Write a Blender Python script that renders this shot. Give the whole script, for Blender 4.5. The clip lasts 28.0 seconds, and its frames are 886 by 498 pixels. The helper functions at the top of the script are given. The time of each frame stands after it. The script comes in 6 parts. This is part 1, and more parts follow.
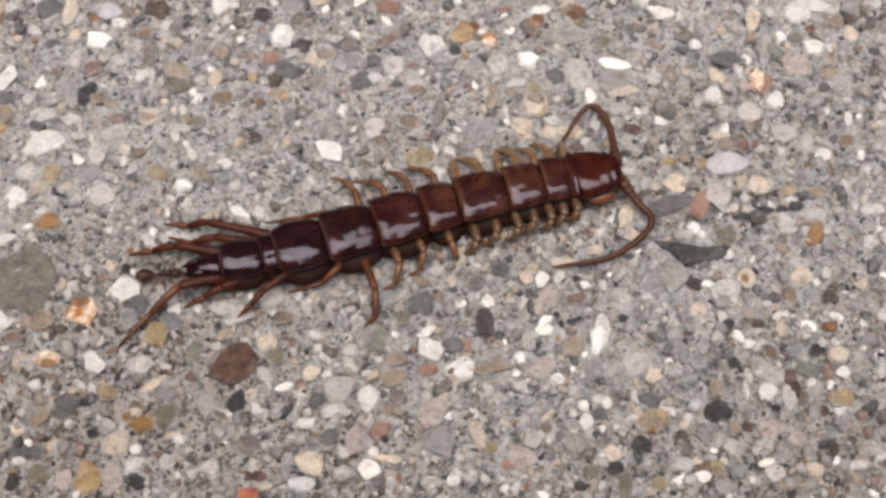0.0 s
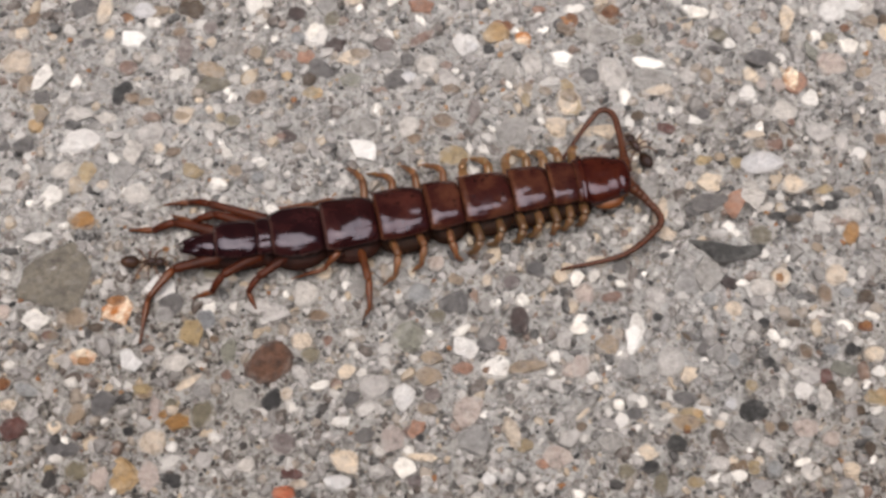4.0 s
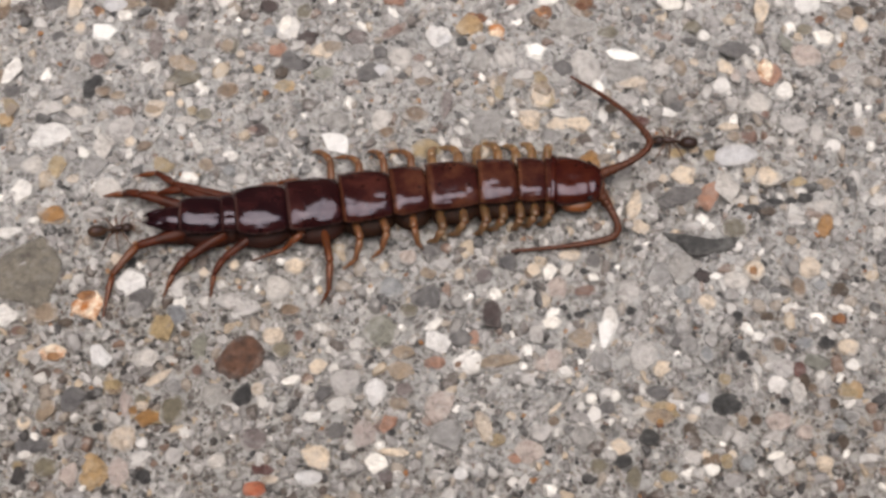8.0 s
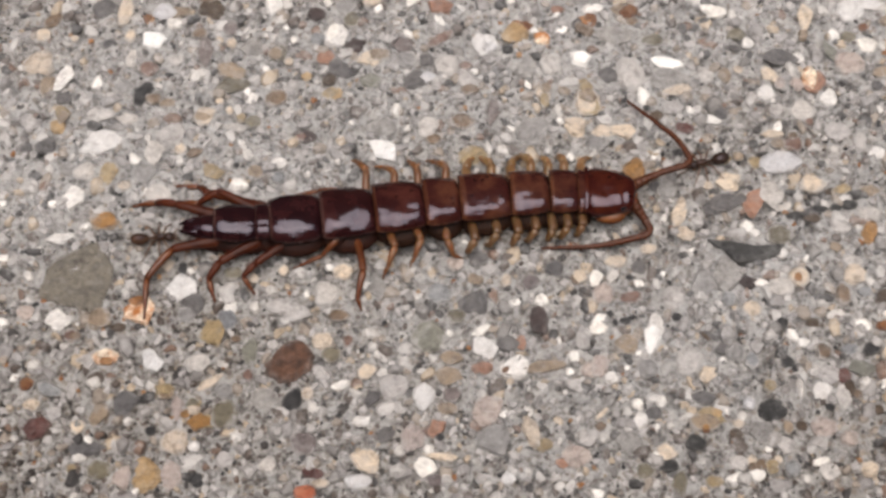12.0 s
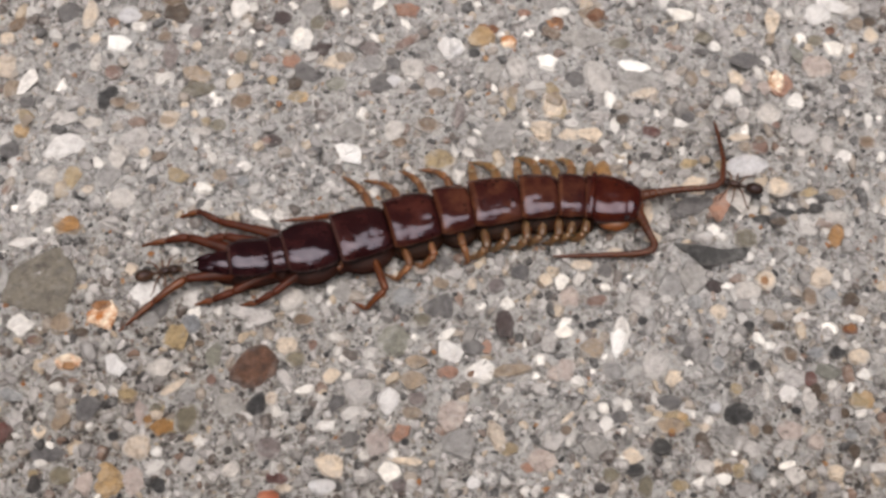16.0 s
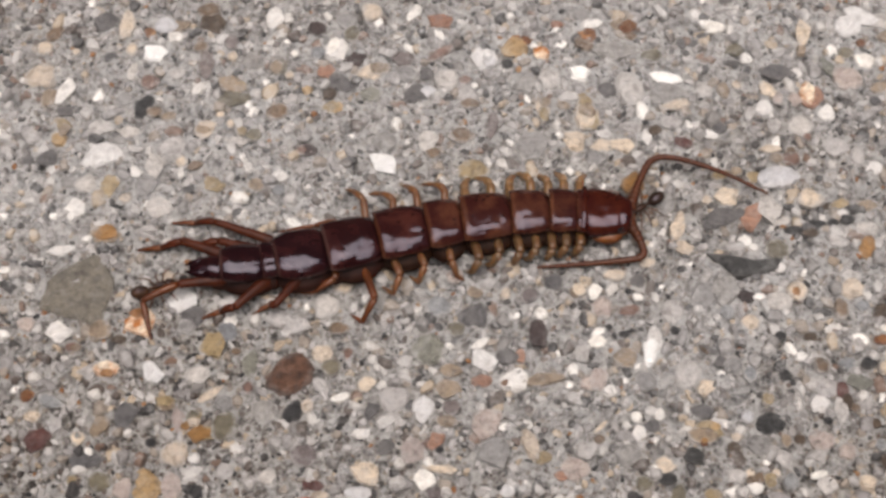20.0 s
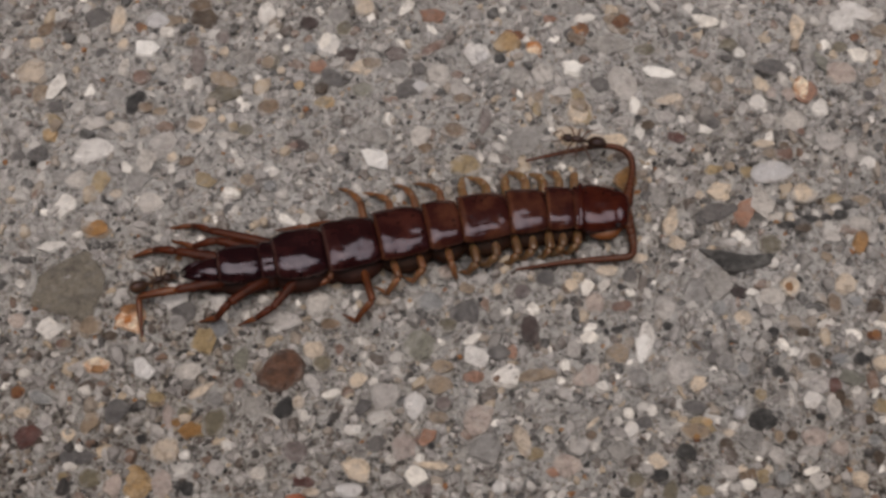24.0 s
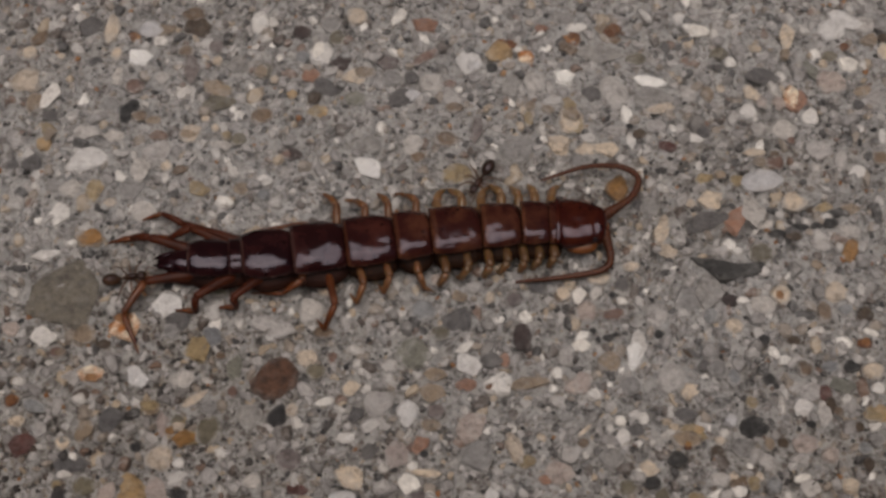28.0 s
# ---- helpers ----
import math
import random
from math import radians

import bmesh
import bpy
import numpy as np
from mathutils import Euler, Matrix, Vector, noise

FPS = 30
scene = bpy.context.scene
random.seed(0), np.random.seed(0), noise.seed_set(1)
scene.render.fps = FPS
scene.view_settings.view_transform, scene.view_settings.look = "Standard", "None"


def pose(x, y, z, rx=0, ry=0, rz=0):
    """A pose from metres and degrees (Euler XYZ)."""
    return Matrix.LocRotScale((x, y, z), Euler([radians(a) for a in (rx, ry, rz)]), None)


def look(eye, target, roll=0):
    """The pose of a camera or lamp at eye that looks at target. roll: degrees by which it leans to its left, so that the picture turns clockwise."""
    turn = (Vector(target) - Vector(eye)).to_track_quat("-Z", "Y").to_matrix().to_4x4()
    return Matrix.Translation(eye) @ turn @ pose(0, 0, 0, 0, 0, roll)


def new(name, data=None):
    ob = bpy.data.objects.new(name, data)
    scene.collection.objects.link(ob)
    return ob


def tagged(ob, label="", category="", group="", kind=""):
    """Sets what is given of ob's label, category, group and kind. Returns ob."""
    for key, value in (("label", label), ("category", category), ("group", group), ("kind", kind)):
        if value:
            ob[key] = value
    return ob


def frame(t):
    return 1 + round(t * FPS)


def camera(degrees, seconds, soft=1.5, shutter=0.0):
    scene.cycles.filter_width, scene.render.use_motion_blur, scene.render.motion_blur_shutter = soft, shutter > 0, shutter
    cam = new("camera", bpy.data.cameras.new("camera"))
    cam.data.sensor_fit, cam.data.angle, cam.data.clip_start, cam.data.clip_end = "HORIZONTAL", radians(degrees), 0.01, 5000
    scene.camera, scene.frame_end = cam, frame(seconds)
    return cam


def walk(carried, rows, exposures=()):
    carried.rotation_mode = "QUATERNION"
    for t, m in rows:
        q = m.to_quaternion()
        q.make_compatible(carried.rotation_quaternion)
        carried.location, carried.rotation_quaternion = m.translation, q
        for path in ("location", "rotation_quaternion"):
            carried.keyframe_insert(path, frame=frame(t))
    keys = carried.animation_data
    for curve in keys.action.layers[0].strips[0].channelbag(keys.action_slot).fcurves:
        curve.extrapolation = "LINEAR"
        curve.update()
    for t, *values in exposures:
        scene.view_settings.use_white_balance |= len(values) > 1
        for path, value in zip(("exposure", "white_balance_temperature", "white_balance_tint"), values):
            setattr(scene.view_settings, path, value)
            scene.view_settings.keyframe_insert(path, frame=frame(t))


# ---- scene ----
# The camera, held over the pavement.
cam = camera(30, 28.0, soft=3.1)
walk(cam, [
    (0, pose(0.001073, -0.049779, 0.095779, 27.221, -0.586, -0.143)),
    (0.5, pose(0.000819, -0.049948, 0.095668, 27.416, -0.662, -0.194)),
    (1, pose(0.001093, -0.049518, 0.095847, 27.303, -0.505, -0.234)),
    (1.5, pose(0.001843, -0.049541, 0.095399, 27.338, -0.334, -0.197)),
    (2, pose(0.001705, -0.049351, 0.095256, 27.021, -0.519, -0.226)),
    (2.5, pose(0.001510, -0.049555, 0.095543, 27.138, -0.229, -0.083)),
    (3, pose(0.000403, -0.049666, 0.095694, 27.421, -0.061, 0.171)),
    (3.5, pose(-0.000053, -0.049736, 0.095818, 27.264, -0.172, 0.238)),
    (4, pose(0.000029, -0.049923, 0.095769, 27.249, -0.041, 0.201)),
    (4.5, pose(0.000746, -0.049667, 0.095601, 27.131, -0.046, 0.157)),
    (6.5, pose(0.000690, -0.049702, 0.095644, 27.355, -0.112, 0.030)),
    (7, pose(0.000620, -0.049455, 0.095853, 27.185, -0.149, -0.025)),
    (7.5, pose(0.000777, -0.049572, 0.095514, 27.193, -0.092, -0.022)),
    (8, pose(0.001285, -0.049579, 0.095313, 26.983, -0.227, -0.067)),
    (8.5, pose(0.000943, -0.049130, 0.095680, 26.537, -0.223, -0.037)),
    (9, pose(0.000808, -0.049456, 0.095768, 26.895, -0.110, -0.104)),
    (9.5, pose(0.000201, -0.049445, 0.095840, 26.982, 0.021, 0.034)),
    (10, pose(-0.000005, -0.049020, 0.096521, 26.927, 0.001, -0.005)),
    (10.5, pose(0.000882, -0.049397, 0.096500, 27.139, 0.417, 0.177)),
    (11, pose(0.000420, -0.049618, 0.096323, 26.951, 0.439, 0.395)),
    (11.5, pose(-0.000068, -0.049755, 0.096218, 26.890, 0.375, 0.471)),
    (12, pose(-0.000145, -0.049597, 0.096566, 26.904, 0.513, 0.398)),
    (12.5, pose(0.000158, -0.048776, 0.096812, 26.598, 0.573, 0.319)),
    (14.5, pose(0.000320, -0.049031, 0.096656, 26.862, 0.296, 0.118)),
    (15, pose(-0.000005, -0.048651, 0.097271, 26.794, 0.466, 0.204)),
    (15.5, pose(0.000130, -0.049160, 0.096813, 27.178, 0.510, 0.308)),
    (16, pose(0.000973, -0.049763, 0.095907, 27.274, 0.010, 0.070)),
    (16.5, pose(0.001288, -0.050193, 0.095402, 27.382, -0.044, 0.050)),
    (17, pose(0.001030, -0.049874, 0.095760, 27.120, -0.017, 0.075)),
    (17.5, pose(-0.000442, -0.049020, 0.096939, 26.835, -0.048, 0.058)),
    (18, pose(-0.000554, -0.049641, 0.097061, 27.156, -0.007, 0.279)),
    (18.5, pose(0.000402, -0.049546, 0.096512, 27.133, 0.065, 0.146)),
    (19, pose(0.001503, -0.050366, 0.095790, 27.172, -0.042, 0.017)),
    (19.5, pose(0.000772, -0.050173, 0.096464, 27.134, 0.281, 0.429)),
    (20, pose(-0.000466, -0.049849, 0.096947, 27.391, 0.275, 0.465)),
    (20.5, pose(-0.000211, -0.050065, 0.097056, 27.729, 0.621, 0.649)),
    (21, pose(-0.000526, -0.049812, 0.097157, 27.674, 0.448, 0.471)),
    (21.5, pose(0.000004, -0.049322, 0.096983, 27.246, 0.389, 0.448)),
    (23.5, pose(-0.000598, -0.049515, 0.096908, 27.054, 0.182, 0.356)),
    (24, pose(0.000188, -0.049618, 0.096671, 27.199, 0.359, 0.444)),
    (24.5, pose(0.000791, -0.049138, 0.096271, 26.615, 0.179, 0.359)),
    (25, pose(0.000614, -0.049659, 0.096156, 26.766, 0.057, 0.386)),
    (25.5, pose(0.000046, -0.049829, 0.096671, 26.933, 0.178, 0.431)),
    (26, pose(-0.000330, -0.049203, 0.097168, 26.814, 0.041, 0.201)),
    (26.5, pose(-0.000257, -0.049531, 0.096751, 27.149, 0.093, 0.214)),
    (27, pose(0.000001, -0.049179, 0.097120, 27.021, 0.040, 0.246)),
    (27.5, pose(0.000455, -0.049352, 0.097242, 26.998, -0.063, 0.204)),
    (28, pose(0.000025, -0.049645, 0.097245, 27.366, 0.061, 0.271)),
], exposures=[(0, 0.54, 6780, 11.5), (15, 0.54, 6780, 11.5), (17, 0.49, 6780, 11.5), (21, 0.48, 6830, 12.5), (21.6, 0.36, 6880, 12.5), (23.5, -0.14, 6980, 13.5), (25, -0.28, 7010, 13.5), (26, -0.31, 7030, 13.5), (28, -0.48, 7030, 13.5)])

# Overcast daylight.
world = bpy.data.worlds.new("sky")
scene.world = world
world.use_nodes = True
SUN_UP, SUN_ROUND = 85, 175
sky = world.node_tree.nodes.new("ShaderNodeTexSky")
sky.sky_type = 'NISHITA'
sky.sun_disc = False
sky.sun_elevation = radians(SUN_UP)
sky.sun_rotation = radians(SUN_ROUND)
sky.dust_density = 6.0
back = world.node_tree.nodes["Background"]
world.node_tree.links.new(sky.outputs[0], back.inputs[0])
back.inputs[1].default_value = 0.08
sun = new("sun", bpy.data.lights.new("sun", 'SUN'))
sun.data.energy = 3.3
sun.data.angle = radians(58)
sun.data.color = (0.99, 0.97, 0.96)
sun_way = Vector((math.sin(radians(SUN_ROUND)) * math.cos(radians(SUN_UP)), math.cos(radians(SUN_ROUND)) * math.cos(radians(SUN_UP)), math.sin(radians(SUN_UP))))
sun.matrix_basis = look(sun_way, (0, 0, 0))

MM = 0.001


# ---- materials ----
class Nodes:
    """A short way to write a node material."""

    def __init__(self, name):
        self.mat = bpy.data.materials.new(name)
        self.mat.use_nodes = True
        self.tree = self.mat.node_tree
        self.bsdf = self.tree.nodes["Principled BSDF"]
        self.coord = self.tree.nodes.new("ShaderNodeTexCoord").outputs["Object"]

    def add(self, kind, **inputs):
        node = self.tree.nodes.new(kind)
        for key, value in inputs.items():
            self.put(node, key.replace("_", " "), value)
        return node

    def put(self, node, key, value):
        if isinstance(value, bpy.types.NodeSocket):
            self.tree.links.new(value, node.inputs[key])
        else:
            node.inputs[key].default_value = value

    def noise(self, scale, detail=4.0, rough=0.6, vector=None):
        return self.add("ShaderNodeTexNoise", Scale=scale, Detail=detail, Roughness=rough, Vector=vector or self.coord).outputs[0]

    def cells(self, scale, out="Distance", feature='F1'):
        node = self.add("ShaderNodeTexVoronoi", Scale=scale, Vector=self.coord)
        node.feature = feature
        return node.outputs[out]

    def ramp(self, value, stops, smooth='LINEAR'):
        node = self.add("ShaderNodeValToRGB", Fac=value)
        band = node.color_ramp
        band.interpolation = smooth
        while len(band.elements) < len(stops):
            band.elements.new(0.5)
        for element, (place, colour) in zip(band.elements, stops):
            element.position = place
            element.color = (*colour, 1) if len(colour) == 3 else colour
        return node.outputs[0]

    def mix(self, factor, a, b, how='MIX'):
        node = self.tree.nodes.new("ShaderNodeMix")
        node.data_type, node.blend_type = 'RGBA', how
        for key, value in ((0, factor), (6, a), (7, b)):
            if isinstance(value, bpy.types.NodeSocket):
                self.tree.links.new(value, node.inputs[key])
            else:
                node.inputs[key].default_value = (*value, 1) if isinstance(value, tuple) and len(value) == 3 else value
        return node.outputs[2]

    def math(self, how, a, b):
        node = self.tree.nodes.new("ShaderNodeMath")
        node.operation = how
        for key, value in ((0, a), (1, b)):
            if isinstance(value, bpy.types.NodeSocket):
                self.tree.links.new(value, node.inputs[key])
            else:
                node.inputs[key].default_value = value
        return node.outputs[0]

    def shifted(self, far):
        node = self.tree.nodes.new("ShaderNodeVectorMath")
        self.tree.links.new(self.coord, node.inputs[0])
        self.tree.links.new(far, node.inputs[1])
        return node.outputs[0]

    def bump(self, height, depth, strength=1.0):
        node = self.add("ShaderNodeBump", Height=height, Distance=depth, Strength=strength)
        self.put(self.bsdf, "Normal", node.outputs[0])

    def done(self, colour, rough, **more):
        self.put(self.bsdf, "Base Color", colour if isinstance(colour, bpy.types.NodeSocket) else (*colour, 1))
        self.put(self.bsdf, "Roughness", rough)
        for key, value in more.items():
            self.put(self.bsdf, key.replace("_", " "), value)
        return self.mat


def grey(v):
    return (v, v, v)


def dusted_and_lit(n, base, most=0.5):
    """Pale cement paste that lies thicker in broad patches and along two bands, and in small specks everywhere. One
    band also stands in for brighter light.
    """
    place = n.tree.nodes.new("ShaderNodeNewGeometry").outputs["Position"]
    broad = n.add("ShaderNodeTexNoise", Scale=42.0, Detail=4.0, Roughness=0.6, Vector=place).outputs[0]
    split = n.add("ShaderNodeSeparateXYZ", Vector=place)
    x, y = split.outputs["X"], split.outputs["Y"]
    # pale bands; the wider one also paints in brighter light on the far ground
    lit_swathes = 0.0
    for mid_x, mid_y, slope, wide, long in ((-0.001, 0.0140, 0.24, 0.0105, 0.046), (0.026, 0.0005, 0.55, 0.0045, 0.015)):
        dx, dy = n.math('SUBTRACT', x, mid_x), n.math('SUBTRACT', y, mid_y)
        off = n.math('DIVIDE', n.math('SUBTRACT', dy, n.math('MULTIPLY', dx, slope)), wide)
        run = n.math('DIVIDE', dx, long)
        lit_swathes = n.math('ADD', lit_swathes, n.math('DIVIDE', 0.50, n.math('ADD', 1.0, n.math('ADD', n.math('MULTIPLY', off, off), n.math('MULTIPLY', run, run)))))
    patch = n.ramp(n.math('ADD', broad, lit_swathes), [(0.54, (0, 0, 0)), (0.92, (1, 1, 1))])
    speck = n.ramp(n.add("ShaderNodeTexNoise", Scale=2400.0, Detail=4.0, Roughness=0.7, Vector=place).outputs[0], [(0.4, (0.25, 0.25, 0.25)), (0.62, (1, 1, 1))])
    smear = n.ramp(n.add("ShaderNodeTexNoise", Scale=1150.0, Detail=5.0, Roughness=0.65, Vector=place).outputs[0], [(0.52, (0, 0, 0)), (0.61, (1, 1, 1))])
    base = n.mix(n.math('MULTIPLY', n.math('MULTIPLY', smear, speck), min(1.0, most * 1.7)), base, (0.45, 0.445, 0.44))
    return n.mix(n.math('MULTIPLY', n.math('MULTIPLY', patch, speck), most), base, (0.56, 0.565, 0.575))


def cement_material():
    n = Nodes("weathered cement")
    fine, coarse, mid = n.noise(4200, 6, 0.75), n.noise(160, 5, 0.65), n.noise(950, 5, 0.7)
    # shade is painted into the pits: near-black where the bump noise is low
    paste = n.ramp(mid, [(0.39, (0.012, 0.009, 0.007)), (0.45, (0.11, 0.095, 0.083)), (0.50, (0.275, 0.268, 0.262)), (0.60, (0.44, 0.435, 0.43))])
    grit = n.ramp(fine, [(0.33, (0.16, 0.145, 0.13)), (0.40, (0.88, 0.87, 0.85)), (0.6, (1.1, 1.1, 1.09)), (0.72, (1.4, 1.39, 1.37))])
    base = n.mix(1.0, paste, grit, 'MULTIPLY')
    tint = n.ramp(coarse, [(0.3, (0.82, 0.78, 0.74)), (0.5, (1.0, 0.98, 0.96)), (0.7, (1.1, 1.1, 1.12))])
    base = n.mix(1.0, base, tint, 'MULTIPLY')
    grains = n.ramp(n.cells(2000, "Color"), [(0.0, (0.014, 0.009, 0.007)), (0.11, (0.081, 0.050, 0.034)), (0.30, (0.205, 0.192, 0.186)), (0.55, (0.236, 0.192, 0.155)), (0.75, (0.285, 0.279, 0.279)), (0.94, (0.434, 0.415, 0.391))], 'CONSTANT')
    rim = n.ramp(n.cells(2000), [(0.3, (1, 1, 1)), (0.46, (0, 0, 0))])
    base = n.mix(n.math('MULTIPLY', rim, 0.85), base, grains)
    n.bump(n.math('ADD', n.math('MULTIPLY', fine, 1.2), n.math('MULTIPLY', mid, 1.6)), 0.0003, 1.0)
    return n.done(dusted_and_lit(n, base, 0.62), 0.86)


def pebble_grain_material():
    n = Nodes("small pebbles")
    pick = n.tree.nodes.new("ShaderNodeNewGeometry").outputs["Random Per Island"]
    base = n.ramp(pick, [(0.0, (0.026, 0.023, 0.023)), (0.10, (0.070, 0.052, 0.043)), (0.165, (0.14, 0.085, 0.06)), (0.20, (0.15, 0.14, 0.135)), (0.30, (0.215, 0.18, 0.15)),
                         (0.38, (0.20, 0.188, 0.186)), (0.55, (0.285, 0.27, 0.262)), (0.68, (0.33, 0.265, 0.195)), (0.75, (0.36, 0.345, 0.335)), (0.90, (0.44, 0.42, 0.40)), (0.955, (0.66, 0.64, 0.61))], 'CONSTANT')
    spots = n.ramp(n.noise(2600, 6, 0.75), [(0.34, (0.6, 0.57, 0.55)), (0.48, (1, 1, 1)), (0.7, (1.18, 1.18, 1.17))])
    n.bump(n.noise(2200, 5, 0.7), 0.00022, 0.8)
    return n.done(dusted_and_lit(n, n.mix(1.0, base, spots, 'MULTIPLY'), 0.24), 0.62)


def grain_material():
    n = Nodes("sand grains")
    pick = n.tree.nodes.new("ShaderNodeNewGeometry").outputs["Random Per Island"]
    base = n.ramp(pick, [(0.0, (0.016, 0.011, 0.009)), (0.15, (0.050, 0.033, 0.025)), (0.21, (0.12, 0.072, 0.05)), (0.25, (0.15, 0.135, 0.13)), (0.34, (0.21, 0.178, 0.15)),
                         (0.44, (0.20, 0.186, 0.18)), (0.58, (0.28, 0.265, 0.26)), (0.70, (0.31, 0.25, 0.185)), (0.76, (0.34, 0.325, 0.32)), (0.90, (0.40, 0.385, 0.37)), (0.985, (0.52, 0.50, 0.48))], 'CONSTANT')
    spots = n.ramp(n.noise(4200, 5, 0.75), [(0.32, (0.55, 0.52, 0.5)), (0.5, (1, 1, 1)), (0.72, (1.2, 1.19, 1.17))])
    n.bump(n.noise(5000, 5, 0.7), 0.00012, 0.8)
    return n.done(dusted_and_lit(n, n.mix(1.0, base, spots, 'MULTIPLY'), 0.28), 0.65)


def stone_material(name, colour, rough=0.62, vein=None, dust=0.16, veined=0.6, reach=0.0, rugged=0.8):
    """A pebble's surface: its own colour, shifted from stone to stone, with grain, flecks and cement dust."""
    n = Nodes(name + " stone")
    mean, keep = sum(colour) / 3, 0.82 if dust > 0.1 else 1.0
    colour = tuple(keep * c + (1 - keep) * mean for c in colour)
    pick = n.add("ShaderNodeObjectInfo").outputs["Random"]
    place = n.tree.nodes.new("ShaderNodeNewGeometry").outputs["Position"]
    shift = n.ramp(pick, [(0.0, (0.8, 0.8, 0.82)), (0.5, (1, 1, 1)), (1.0, (1.14, 1.12, 1.08))])
    grain = n.ramp(n.noise(2600, 7, 0.78, place), [(0.32, (0.5, 0.48, 0.46)), (0.5, (1, 1, 1)), (0.70, (1.32, 1.31, 1.29))])
    base = n.mix(rugged, n.mix(1.0, colour, shift, 'MULTIPLY'), grain, 'MULTIPLY')
    blotch = n.ramp(n.noise(900, 4, 0.65, place), [(0.45 - reach, (0, 0, 0)), (0.66 - reach, (1, 1, 1))])
    base = n.mix(n.math('MULTIPLY', blotch, veined), base, vein or tuple(0.62 * c for c in colour))
    mottle = n.ramp(n.noise(1500, 5, 0.7, place), [(0.36, (0.55, 0.53, 0.52)), (0.47, (1, 1, 1)), (0.6, (1.04, 1.04, 1.04)), (0.7, (1.22, 1.22, 1.22))])
    base = n.mix(rugged, base, mottle, 'MULTIPLY')
    flat = n.tree.nodes.new("ShaderNodeVectorMath")
    flat.operation = 'MULTIPLY'
    n.tree.links.new(n.coord, flat.inputs[0])
    flat.inputs[1].default_value = (1, 1, 0)
    out = n.tree.nodes.new("ShaderNodeVectorMath")
    out.operation = 'LENGTH'
    n.tree.links.new(flat.outputs[0], out.inputs[0])
    ragged = n.math('ADD', out.outputs["Value"], n.math('MULTIPLY', n.noise(1500, 4, 0.65, place), 1.5))
    film = n.ramp(n.math('MULTIPLY', ragged, 0.5), [(0.73, (0, 0, 0)), (0.85, (1, 1, 1))])
    base = n.mix(n.math('MULTIPLY', film, 0.72 if dust > 0.1 else 0.15), base, (0.37, 0.355, 0.345))
    n.bump(n.math('ADD', n.noise(2600, 6, 0.75, place), n.math('MULTIPLY', n.noise(1300, 4, 0.6, place), 1.6)), 0.00030, 0.9)
    return n.done(dusted_and_lit(n, base, dust), rough)


